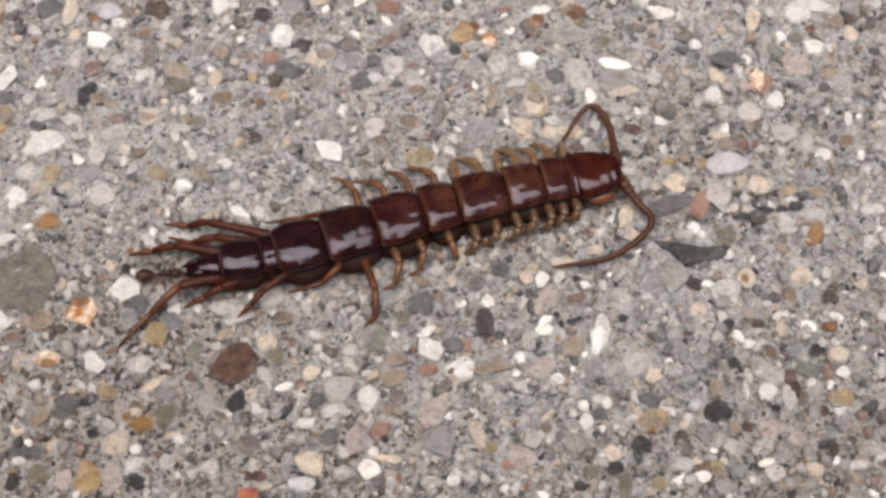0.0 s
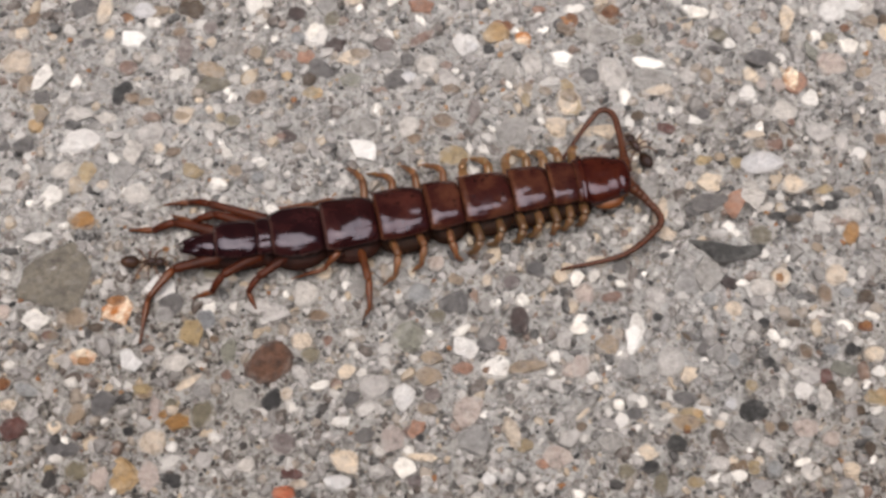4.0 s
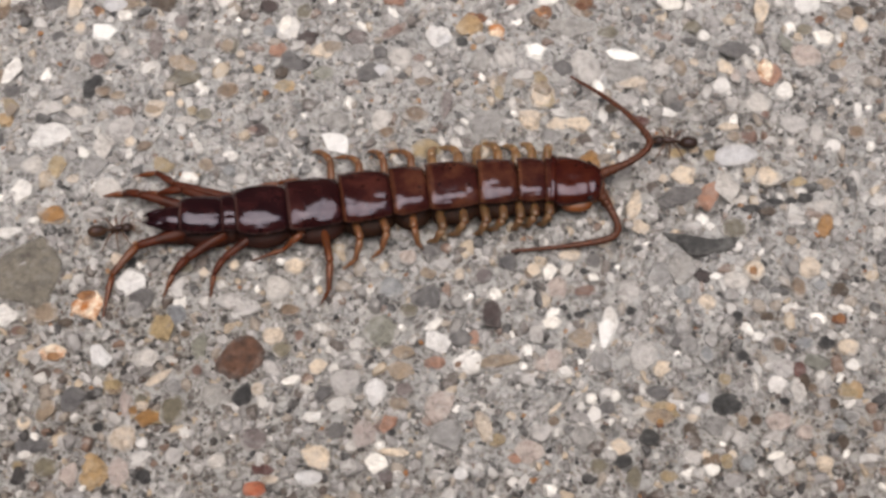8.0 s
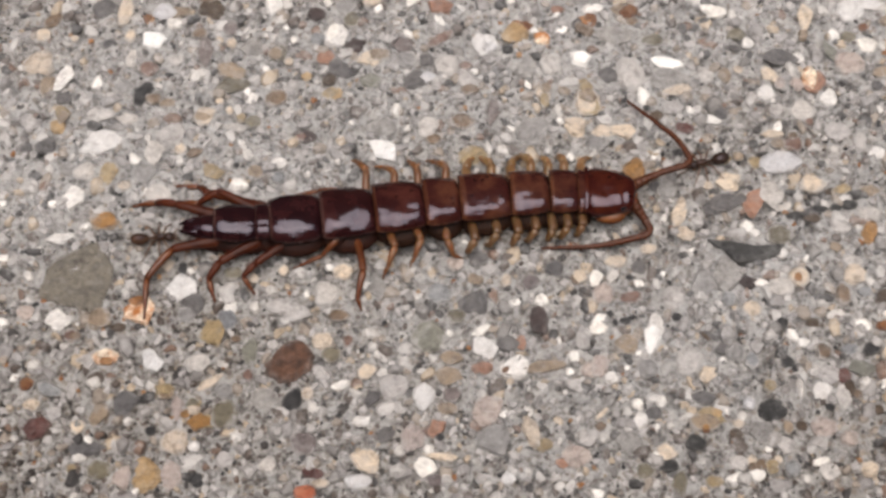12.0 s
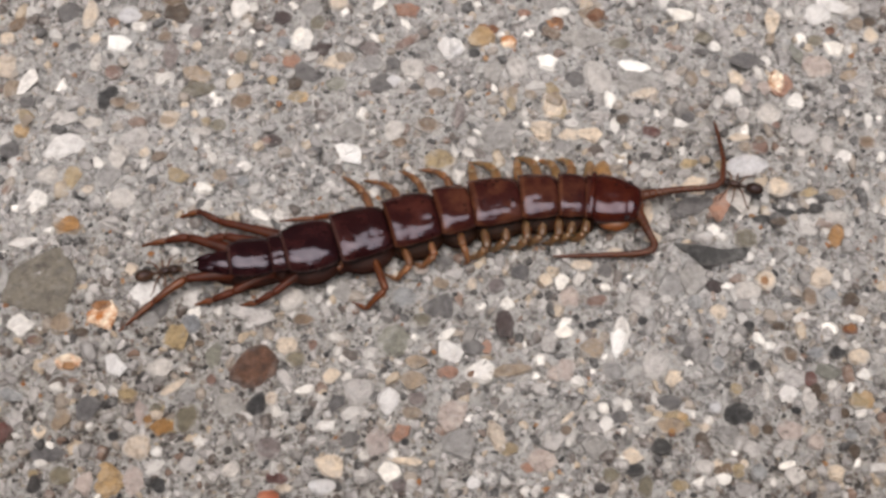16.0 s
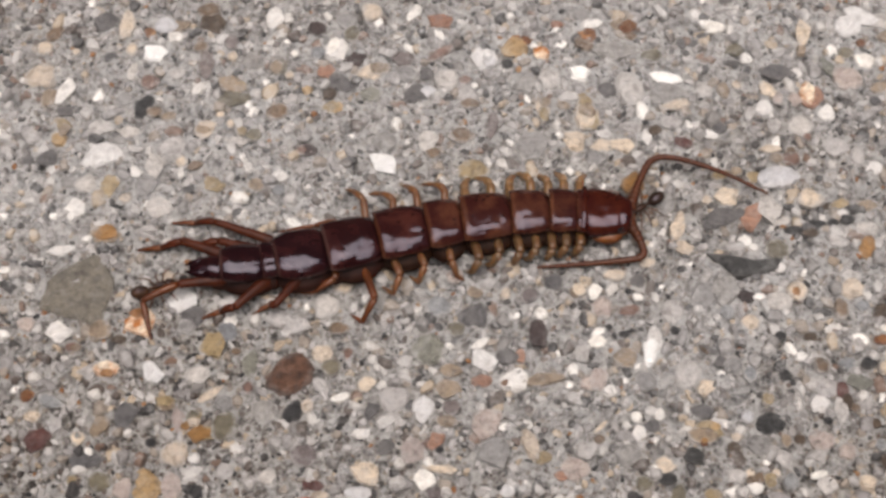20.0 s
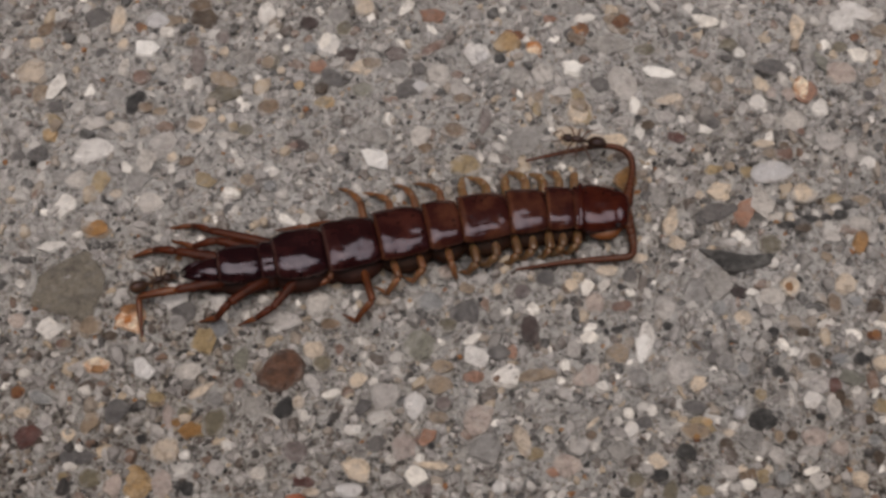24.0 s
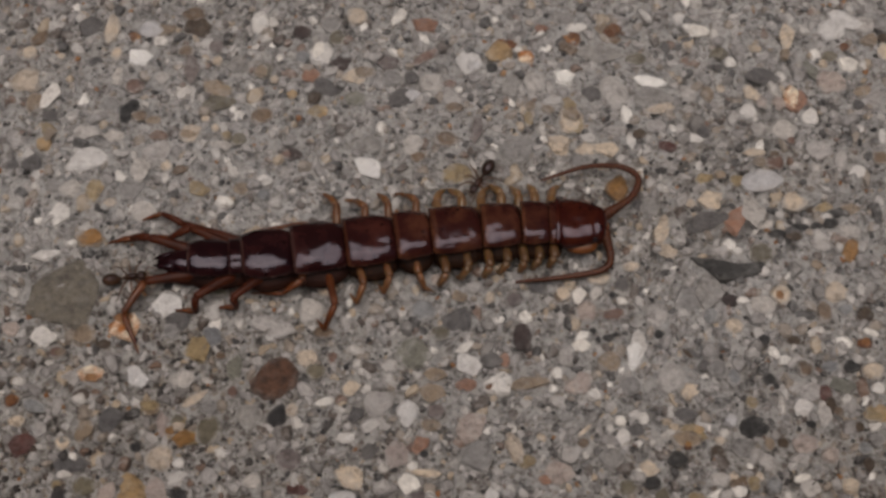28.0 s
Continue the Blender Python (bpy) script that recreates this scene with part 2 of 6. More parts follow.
STONE = {
    "snow": stone_material("snow-white quartz", (0.92, 0.915, 0.90), 0.45, (0.82, 0.81, 0.79), 0.05, rugged=0.25),
    "white": stone_material("off-white quartz", (0.78, 0.76, 0.735), 0.5, (0.60, 0.57, 0.54), 0.08, rugged=0.5),
    "bluewhite": stone_material("bluish white", (0.60, 0.60, 0.615), 0.45, (0.52, 0.50, 0.50), 0.08, rugged=0.5),
    "pale": stone_material("pale grey", (0.48, 0.455, 0.44), 0.65, (0.38, 0.355, 0.34)),
    "cream": stone_material("cream", (0.58, 0.47, 0.355), 0.6, (0.58, 0.50, 0.42)),
    "tan": stone_material("tan", (0.272, 0.197, 0.129), 0.65, (0.211, 0.163, 0.122)),
    "gold": stone_material("golden", (0.320, 0.232, 0.112), 0.6, (0.240, 0.176, 0.096)),
    "ochre": stone_material("ochre", (0.30, 0.155, 0.05), 0.55, (0.24, 0.13, 0.05), 0.08),
    "orange": stone_material("orange", (0.400, 0.264, 0.128), 0.6, (0.496, 0.400, 0.288), 0.08),
    "rust": stone_material("rusty", (0.136, 0.048, 0.017), 0.8, (0.231, 0.129, 0.061), 0.08),
    "rustpink": stone_material("rusty pink", (0.286, 0.150, 0.102), 0.65, (0.340, 0.231, 0.190), 0.08),
    "stained": stone_material("rust-stained white", (0.82, 0.72, 0.58), 0.7, (0.42, 0.135, 0.02), 0.04, 1.0, 0.04),
    "vermilion": stone_material("red-orange", (0.391, 0.102, 0.047), 0.6, (0.425, 0.204, 0.128), 0.04),
    "ember": stone_material("bright rust", (0.270, 0.108, 0.032), 0.8, (0.450, 0.306, 0.180), 0.08),
    "pink": stone_material("pinkish grey", (0.40, 0.33, 0.30), 0.65, (0.34, 0.27, 0.25)),
    "redbrown": stone_material("reddish brown", (0.190, 0.102, 0.075), 0.65, (0.136, 0.082, 0.068)),
    "brown": stone_material("brown", (0.156, 0.099, 0.058), 0.65, (0.204, 0.136, 0.082)),
    "brownstone": stone_material("coarse brown", (0.136, 0.065, 0.039), 0.6, (0.037, 0.019, 0.014), 0.04, 0.9, 0.02, 1.0),
    "umber": stone_material("umber", (0.075, 0.051, 0.034), 0.65, (0.048, 0.034, 0.027), 0.08),
    "olive": stone_material("olive", (0.156, 0.133, 0.085), 0.65, (0.109, 0.095, 0.068)),
    "olivegrey": stone_material("coarse olive grey", (0.146, 0.133, 0.112), 0.85, (0.082, 0.075, 0.068), 0.08),
    "green": stone_material("greenish grey", (0.177, 0.177, 0.146), 0.6, (0.143, 0.143, 0.122)),
    "grey": stone_material("mid grey", (0.26, 0.25, 0.245), 0.65, (0.2, 0.19, 0.19)),
    "bluegrey": stone_material("bluish grey", (0.224, 0.235, 0.252), 0.6, (0.177, 0.180, 0.190)),
    "dark": stone_material("dark grey", (0.099, 0.095, 0.099), 0.6, (0.136, 0.129, 0.126), 0.08),
    "slate": stone_material("slate", (0.022, 0.022, 0.023), 0.55, (0.037, 0.037, 0.037), 0.08),
    "black": stone_material("black", (0.022, 0.022, 0.024), 0.5, (0.041, 0.039, 0.041), 0.08),
    "purple": stone_material("purplish grey", (0.163, 0.129, 0.126), 0.6, (0.122, 0.095, 0.095)),
    "plum": stone_material("dark plum", (0.051, 0.034, 0.034), 0.6, (0.034, 0.024, 0.024), 0.08),
    "maroon": stone_material("maroon", (0.088, 0.031, 0.027), 0.6, (0.163, 0.109, 0.102), 0.08),
}


def shell_material(name, colour, edge, rough=0.14):
    """Polished horn: mottled, waxy and very shiny, with shallow dents."""
    n = Nodes(name)
    own = n.math('MULTIPLY', n.add("ShaderNodeObjectInfo").outputs["Random"], 0.07)
    n.coord = n.shifted(own)
    cloud = n.ramp(n.noise(620, 4, 0.6), [(0.46, (0, 0, 0)), (0.66, (1, 1, 1))])
    base = n.mix(cloud, colour, edge)
    spots = n.ramp(n.cells(1400), [(0.12, (0.25, 0.2, 0.2)), (0.24, (1, 1, 1))])
    base = n.mix(0.7, base, spots, 'MULTIPLY')
    pits = n.ramp(n.noise(6500, 3, 0.6), [(0.35, (0.6, 0.6, 0.6)), (0.5, (1, 1, 1))])
    n.bump(n.math('ADD', n.noise(900, 1, 0.4), n.math('MULTIPLY', n.noise(420, 1, 0.4), 2.2)), 0.00022, 0.55)
    return n.done(n.mix(0.6, base, pits, 'MULTIPLY'), n.ramp(n.noise(1800, 3), [(0.35, grey(rough * 0.6)), (0.7, grey(rough * 1.4))]), IOR=1.46, Specular_Tint=(0.62, 0.60, 0.72, 1))


def limb_material(name, colour, tip, clear=0.0, rough=0.45, shine=0.5):
    """Thin amber horn that lets some light through."""
    n = Nodes(name)
    cloud = n.ramp(n.noise(700, 4, 0.6), [(0.35, (0, 0, 0)), (0.65, (1, 1, 1))])
    n.bump(n.noise(5000, 3), 0.00004, 0.5)
    return n.done(n.mix(cloud, colour, tip), rough, Specular_IOR_Level=shine, Transmission_Weight=clear, Subsurface_Weight=0.3, Subsurface_Radius=(0.0006, 0.0003, 0.00012), Subsurface_Scale=1.0)


HEAD_SHELL = shell_material("red-brown head shell", (0.026, 0.0046, 0.0034), (0.045, 0.0100, 0.0052))
FRONT_SHELL = shell_material("red-brown shell", (0.027, 0.0070, 0.0058), (0.062, 0.0215, 0.0125))
MID_SHELL = shell_material("dark red-brown shell", (0.020, 0.0050, 0.0048), (0.042, 0.0120, 0.0092))
DUSK_SHELL = shell_material("dusky red-brown shell", (0.0145, 0.0038, 0.0042), (0.031, 0.0088, 0.0080))
REAR_SHELL = shell_material("blackish purple-brown shell", (0.0105, 0.0030, 0.0040), (0.024, 0.0068, 0.0070))
# brown skin, painted near black to stand in for shade under the body
SHADED_SIDE_SKIN = limb_material("shaded brown side skin", (0.016, 0.0060, 0.0030), (0.009, 0.0035, 0.0020), 0.0, 0.6, 0.1)
REAR_SKIN = limb_material("dark side skin", (0.020, 0.0060, 0.0038), (0.011, 0.0034, 0.0024), 0.0, 0.6, 0.12)
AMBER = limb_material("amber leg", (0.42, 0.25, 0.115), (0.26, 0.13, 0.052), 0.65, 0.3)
# shaded copy of the amber, for the near front legs beneath the body
SHADED_AMBER = limb_material("shaded amber leg", (0.22, 0.118, 0.050), (0.13, 0.060, 0.025), 0.5, 0.35)
MID_AMBER = limb_material("brown-amber leg", (0.20, 0.085, 0.030), (0.12, 0.046, 0.017), 0.25)
RED_THIGH = limb_material("dark red-brown thigh", (0.066, 0.0150, 0.0058), (0.034, 0.0080, 0.0042), 0.0, 0.45, 0.15)
RED_AMBER = limb_material("red-amber hind leg", (0.125, 0.036, 0.009), (0.072, 0.019, 0.006), 0.15, 0.40, 0.35)
FEELER = limb_material("red-brown feeler", (0.070, 0.0185, 0.0060), (0.040, 0.0110, 0.0045), 0.0, 0.45, 0.3)
FANG = limb_material("orange fang plate", (0.15, 0.046, 0.008), (0.075, 0.021, 0.006))
EYE = shell_material("black eye", (0.006, 0.005, 0.005), (0.012, 0.008, 0.008), 0.1)
ANT_SHELL = shell_material("brown-black ant shell", (0.022, 0.011, 0.0065), (0.055, 0.026, 0.013), 0.5)
ANT_LEG = limb_material("brown ant leg", (0.065, 0.033, 0.02), (0.10, 0.05, 0.028))
RIM = shell_material("pale horn rim", (0.050, 0.0165, 0.0090), (0.090, 0.034, 0.018), 0.2)
REAR_RIM = shell_material("dusky horn rim", (0.028, 0.0115, 0.0105), (0.055, 0.026, 0.022), 0.22)
CEMENT = cement_material()
GRAIN = grain_material()
SMALL = pebble_grain_material()


# ---- mesh helpers ----
def mesh_of(name, verts, faces, material, smooth=True):
    data = bpy.data.meshes.new(name)
    data.from_pydata([tuple(v) for v in verts], [], faces)
    data.materials.append(material)
    if smooth:
        data.polygons.foreach_set("use_smooth", [True] * len(data.polygons))
    data.update()
    return data


def part(name, data, parent, label="", m=None):
    ob = new(name, data)
    ob.parent = parent
    if m is not None:
        ob.matrix_basis = m
    return tagged(ob, label)


def tube(points, radii, sides=8):
    """Verts and faces of a round, capped tube along points (in mm) of the given radii."""
    points = [Vector(p) for p in points]
    verts, faces = [], []
    side = None
    for i, p in enumerate(points):
        way = (points[min(i + 1, len(points) - 1)] - points[max(i - 1, 0)]).normalized()
        if side is None:
            side = way.orthogonal().normalized()
        side = (side - way * side.dot(way)).normalized()
        up = way.cross(side)
        for k in range(sides):
            a = 2 * math.pi * k / sides
            verts.append((p + (side * math.cos(a) + up * math.sin(a)) * radii[i]) * MM)
    for i in range(len(points) - 1):
        for k in range(sides):
            k2 = (k + 1) % sides
            faces.append((i * sides + k, i * sides + k2, (i + 1) * sides + k2, (i + 1) * sides + k))
    faces.append(tuple(reversed(range(sides))))
    faces.append(tuple(range((len(points) - 1) * sides, len(points) * sides)))
    return verts, faces


def egg(rx, ry, rz, rings=14, sides=20, shape=None):
    """Verts and faces of an ovoid (in mm) with its poles on x; shape(u) scales the cross-section along it, u from -1 to 1."""
    verts, faces = [], []
    for i in range(rings + 1):
        a = math.pi * (i / rings) * 0.98 + 0.01 * math.pi
        u = -math.cos(a)
        r = math.sin(a) * (shape(u) if shape else 1.0)
        for k in range(sides):
            b = 2 * math.pi * k / sides
            verts.append((u * rx * MM, math.cos(b) * r * ry * MM, math.sin(b) * r * rz * MM))
    for i in range(rings):
        for k in range(sides):
            k2 = (k + 1) % sides
            faces.append((i * sides + k, (i + 1) * sides + k, (i + 1) * sides + k2, i * sides + k2))
    faces.append(tuple(range(sides)))
    faces.append(tuple(reversed(range(rings * sides, (rings + 1) * sides))))
    return verts, faces


def plate(length, wide, tall, spread=78, rows=16, cols=24, corner=0.22, taper=0.0, rim=0.035, thick=0.10, barrel=0.09):
    """A curved back plate (in mm): arched across, rounded at its corners, with a raised rim and real thickness. It lies along x, front at +x."""
    verts, faces = [], []
    for skin in (0, 1):
        for i in range(rows + 1):
            u = -1 + 2 * i / rows
            end = abs(u)
            pinch = 1 - corner * max(0.0, (end - 0.55) / 0.45) ** 2.2
            w = wide * (1 - taper * (u + 1) / 2) * (1 - barrel * end ** 3)
            for j in range(cols + 1):
                v = -1 + 2 * j / cols
                a = radians(spread) * v * pinch
                lift = rim * max(0.0, (end - 0.8) / 0.2) ** 0.7 * (1 if u < 0 else 0.3) + rim * 1.2 * max(0.0, (abs(v) - 0.88) / 0.12)
                dip = -0.035 * math.exp(-((abs(v) - 0.64) / 0.07) ** 2) * (1 - end ** 4) - 0.028 * math.exp(-((abs(v) - 0.24) / 0.06) ** 2) * (1 - end ** 2)
                dip += 0.014 * noise.noise(Vector((u * length * 0.7 + length * 5, v * 2.4, wide * 9)))
                drop = (0.36 if u > 0 else 0.20) * end ** 6
                r = 1 - skin * thick / wide
                y = w * r * math.sin(a) * (1 + lift * 0.5)
                z = tall * r * (abs(math.cos(a)) ** 0.52 if math.cos(a) > 0 else -abs(math.cos(a))) + lift + dip - drop
                verts.append((u * length / 2 * (1 if skin == 0 else 0.985) * MM, y * MM, z * MM))
    n, m = rows + 1, cols + 1
    for skin in (0, 1):
        for i in range(rows):
            for j in range(cols):
                q = [skin * n * m + i * m + j, skin * n * m + (i + 1) * m + j, skin * n * m + (i + 1) * m + j + 1, skin * n * m + i * m + j + 1]
                faces.append(tuple(q if skin == 0 else reversed(q)))
    edge = [i * m for i in range(n)] + [(n - 1) * m + j for j in range(1, m)] + [i * m + m - 1 for i in range(n - 2, -1, -1)] + [j for j in range(m - 2, 0, -1)]
    for a, b in zip(edge, edge[1:] + edge[:1]):
        faces.append((a, a + n * m, b + n * m, b))
    return verts, faces


def joined(*pieces):
    verts, faces = [], []
    for v, f in pieces:
        faces += [tuple(i + len(verts) for i in face) for face in f]
        verts += list(v)
    return verts, faces


def moved(piece, m):
    return [m @ Vector(v) for v in piece[0]], piece[1]


def at(x, y, z, rx=0, ry=0, rz=0):
    """A pose in millimetres."""
    return pose(x * MM, y * MM, z * MM, rx, ry, rz)


# ---- the pavement ----
def relief(x, y):
    """Height of the slab, in mm, at x, y in mm: gentle waves and one shallow break that runs aslant."""
    p = Vector((x, y, 0.0))
    h = 0.16 * noise.noise(p * 0.09) + 0.10 * noise.noise(p * 0.4 + Vector((9, 2, 4)))
    across = (y - 1.6) - 0.36 * (x - 18)
    along = min(1.0, max(0.0, (x - 12) / 5)) * min(1.0, max(0.0, (34 - x) / 6))
    h -= 0.85 * along * math.exp(-(across / 0.6) ** 2)
    h += 0.3 * along / (1 + math.exp(across * 2.2))
    return h


def crumble(x, y):
    """The cement's own roughness on top of that: lumps and pits of about a millimetre and less."""
    p = Vector((x, y, 3.0))
    return 0.15 * noise.noise(p * 0.9) + 0.16 * noise.noise(p * 2.1) + 0.12 * noise.noise(p * 4.6) - 0.05 - 1.6 * max(0.0, noise.noise(p * 1.15 + Vector((5, 8, 1))) - 0.34)


def axis(core, step, far):
    inner = list(np.arange(-core, core + step / 2, step))
    outer, size, place = [], step, core
    while place < far:
        size *= 1.7
        place += size
        outer.append(place)
    return [-v for v in reversed(outer)] + inner + outer


def build_ground():
    xs, ys = axis(38, 0.2, 60000), axis(26, 0.2, 60000)
    verts = []
    for y in ys:
        for x in xs:
            near = abs(x) <= 38 and abs(y) <= 26
            verts.append((x * MM, y * MM, (relief(x, y) + crumble(x, y) if near else 0.0) * MM))
    n = len(xs)
    faces = [(j * n + i, j * n + i + 1, (j + 1) * n + i + 1, (j + 1) * n + i) for j in range(len(ys) - 1) for i in range(n - 1)]
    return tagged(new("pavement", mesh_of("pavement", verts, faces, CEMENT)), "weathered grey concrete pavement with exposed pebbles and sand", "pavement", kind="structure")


def pebble_meshes():
    """Round and angular pebble shapes of unit size, to be shared."""
    shapes = {"r": [], "a": [], "w": []}
    for kind in "ra":
        for k in range(10):
            rng = random.Random(100 + k)
            bm = bmesh.new()
            bmesh.ops.create_icosphere(bm, subdivisions=3, radius=1.0)
            cuts = []
            for c in range(5 if kind == "a" else 3):
                a = 2 * math.pi * c / (5 if kind == "a" else 3) + rng.uniform(-0.38, 0.38) + k
                tilt = rng.uniform(-0.3, 0.5) if kind == "a" else rng.uniform(-0.2, 0.6)
                cuts.append((Vector((math.cos(a), math.sin(a), tilt)).normalized(), rng.uniform(0.50, 0.76) if kind == "a" else rng.uniform(0.8, 0.94)))
            cuts.append((Vector((rng.uniform(-0.16, 0.16), rng.uniform(-0.16, 0.16), 1)).normalized(), 0.55))
            for v in bm.verts:
                bump = 1 + (0.26 if kind == "r" else 0.10) * noise.noise(v.co * 1.4 + Vector((k * 3.1, 0, 0))) + 0.10 * noise.noise(v.co * 3.4 + Vector((k * 1.7, 4, 0)))
                v.co *= bump
                for way, limit in cuts:
                    over = v.co.dot(way) - limit
                    if over > 0:
                        v.co -= way * over * (1.0 if kind == "a" else 0.8)
            data = bpy.data.meshes.new("pebble")
            bm.to_mesh(data)
            bm.free()
            data.polygons.foreach_set("use_smooth", [kind == "r"] * len(data.polygons))
            shapes[kind].append(data)
    # one long chip of slate, with a point at one end
    rim = [(-1.05, 0.95), (-0.4, 0.75), (0.3, 0.3), (1.05, 0.5), (0.9, -0.5), (0.3, -1.0), (-0.3, -1.15), (-0.62, -0.15)]
    verts = [(x, y, z) for z, grow in ((-1.0, 1.0), (0.62, 1.0), (0.86, 0.86)) for x, y in ((px * grow, py * grow) for px, py in rim)]
    n = len(rim)
    faces = [(k * n + i, k * n + (i + 1) % n, (k + 1) * n + (i + 1) % n, (k + 1) * n + i) for k in (0, 1) for i in range(n)]
    faces = [tuple(reversed(f)) for f in faces] + [tuple(reversed(range(2 * n, 3 * n)))]
    data = bpy.data.meshes.new("pebble")
    data.from_pydata(verts, [], faces)
    shapes["w"] = [data] * 10
    return shapes


def build_shade_walls():
    """Plain unseen walls, added round the pavement to block skylight and darken reflections."""
    n = Nodes("dull brown shade wall")
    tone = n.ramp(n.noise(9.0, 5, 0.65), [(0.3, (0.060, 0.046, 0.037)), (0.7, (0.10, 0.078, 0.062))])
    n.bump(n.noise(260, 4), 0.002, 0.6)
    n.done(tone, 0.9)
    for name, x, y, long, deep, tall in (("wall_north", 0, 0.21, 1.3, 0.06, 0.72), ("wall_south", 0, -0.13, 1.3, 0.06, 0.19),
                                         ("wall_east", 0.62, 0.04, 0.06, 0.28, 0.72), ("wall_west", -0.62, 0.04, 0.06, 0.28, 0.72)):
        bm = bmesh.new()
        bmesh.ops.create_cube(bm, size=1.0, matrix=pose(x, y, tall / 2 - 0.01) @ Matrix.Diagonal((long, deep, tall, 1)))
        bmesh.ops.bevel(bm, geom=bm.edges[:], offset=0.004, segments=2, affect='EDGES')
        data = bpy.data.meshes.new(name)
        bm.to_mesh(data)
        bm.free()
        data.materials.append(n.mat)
        tagged(new(name, data), "unseen dull brown wall, added to block skylight", "wall", kind="structure")


PAVEMENT = build_ground()
build_shade_walls()


# ---- the centipede ----
SPINE, FEELERS = {}, {"far": {}, "near": {}}


def spine(t, *v):
    """The body's midline at t: five places from the head's front to the tail, in mm."""
    SPINE[t] = np.array(v).reshape(5, 2)


def feeler(which, t, *v):
    """One antenna's line at t: six places from its root to its tip, in mm."""
    FEELERS[which][t] = np.array(v).reshape(6, 2)


HIND = {}


def hind(side, s, t, *v):
    """A hind leg's knee, ankle and foot at t, in mm, for the leg whose root lies s behind the head's front."""
    HIND.setdefault((side, s), {})[t] = np.array(v).reshape(3, 2)


spine(0, 13.79, 4.74, 6.84, 3.32, -0.41, 1.14, -7.42, -1.08, -14.81, -2.62)
spine(0.5, 13.89, 4.62, 6.79, 3.27, -0.49, 1.23, -7.60, -0.80, -14.88, -2.13)
spine(1, 13.65, 4.77, 6.56, 3.27, -0.75, 1.16, -7.84, -0.84, -15.21, -2.34)
spine(1.5, 13.20, 4.74, 5.94, 3.13, -1.41, 0.98, -8.59, -0.77, -15.95, -2.03)
spine(2, 13.05, 4.09, 5.78, 3.18, -1.61, 1.05, -8.84, -0.52, -16.16, -1.79)
spine(2.5, 12.68, 4.69, 5.34, 2.95, -2.07, 1.15, -9.34, -0.45, -16.76, -1.42)
spine(3, 12.63, 4.36, 5.33, 2.98, -2.20, 1.32, -9.40, -0.11, -16.95, -1.16)
spine(3.5, 12.23, 4.22, 4.89, 3.02, -2.53, 1.41, -9.93, -0.12, -17.21, -1.05)
spine(4, 12.26, 4.28, 4.93, 3.04, -2.51, 1.38, -9.93, -0.16, -17.21, -1.06)
spine(4.5, 12.26, 3.60, 4.74, 3.07, -2.74, 1.57, -10.14, -0.05, -17.42, -0.96)
spine(6.5, 13.27, 2.86, 5.53, 2.84, -1.73, 1.65, -9.06, 0.36, -16.42, -0.47)
spine(7, 12.83, 3.57, 5.10, 2.80, -2.13, 1.68, -9.47, 0.26, -16.82, -0.50)
spine(7.5, 11.95, 2.68, 4.50, 2.99, -3.00, 2.01, -10.34, 0.62, -17.73, -0.08)
spine(8, 12.18, 3.19, 4.61, 3.14, -2.96, 2.13, -10.37, 1.01, -17.83, 0.62)
spine(8.5, 12.05, 3.14, 4.62, 3.22, -3.03, 2.27, -10.42, 1.23, -17.94, 0.80)
spine(9, 11.90, 3.07, 4.27, 3.13, -3.37, 2.18, -10.81, 1.19, -18.23, 0.81)
spine(9.5, 11.58, 2.74, 4.00, 2.95, -3.64, 2.07, -11.07, 1.02, -18.44, 0.66)
spine(10, 11.25, 2.33, 3.77, 2.69, -3.73, 1.95, -11.16, 0.76, -18.52, 0.31)
spine(10.5, 11.00, 2.10, 3.59, 2.58, -3.95, 1.87, -11.35, 0.74, -18.73, 0.39)
spine(11, 11.25, 2.49, 3.61, 2.76, -3.97, 1.84, -11.37, 0.85, -18.89, 0.42)
spine(11.5, 11.43, 2.77, 3.66, 2.74, -3.90, 1.85, -11.31, 0.80, -18.79, 0.34)
spine(12, 11.48, 2.90, 3.65, 2.78, -3.91, 1.85, -11.37, 0.84, -18.79, 0.45)
spine(12.5, 11.53, 2.64, 3.81, 2.75, -3.79, 1.88, -11.20, 0.83, -18.71, 0.50)
spine(14.5, 13.64, 2.20, 6.47, 2.86, -0.97, 1.43, -8.21, -0.67, -15.54, -1.88)
spine(15, 13.96, 2.20, 6.75, 2.89, -0.60, 1.52, -7.74, -0.55, -15.47, -1.85)
spine(15.5, 14.40, 2.26, 7.01, 2.96, -0.31, 1.48, -7.55, -0.61, -14.81, -1.64)
spine(16, 13.91, 2.35, 6.54, 2.79, -0.81, 1.23, -8.10, -0.95, -15.18, -1.83)
spine(16.5, 13.16, 2.26, 5.62, 2.63, -1.70, 1.17, -8.99, -0.85, -16.31, -1.84)
spine(17, 12.95, 1.85, 5.36, 2.52, -2.04, 1.20, -9.40, -0.60, -16.60, -1.54)
spine(17.5, 12.96, 1.69, 5.54, 2.45, -1.89, 1.18, -9.22, -0.73, -16.44, -1.74)
spine(18, 13.05, 1.74, 5.61, 2.36, -1.80, 1.16, -9.08, -0.65, -16.61, -1.61)
spine(18.5, 12.32, 2.15, 4.66, 2.47, -2.71, 1.04, -10.12, -0.84, -17.13, -1.33)
spine(19, 12.19, 2.29, 4.74, 2.45, -2.70, 0.99, -10.09, -0.94, -17.10, -1.48)
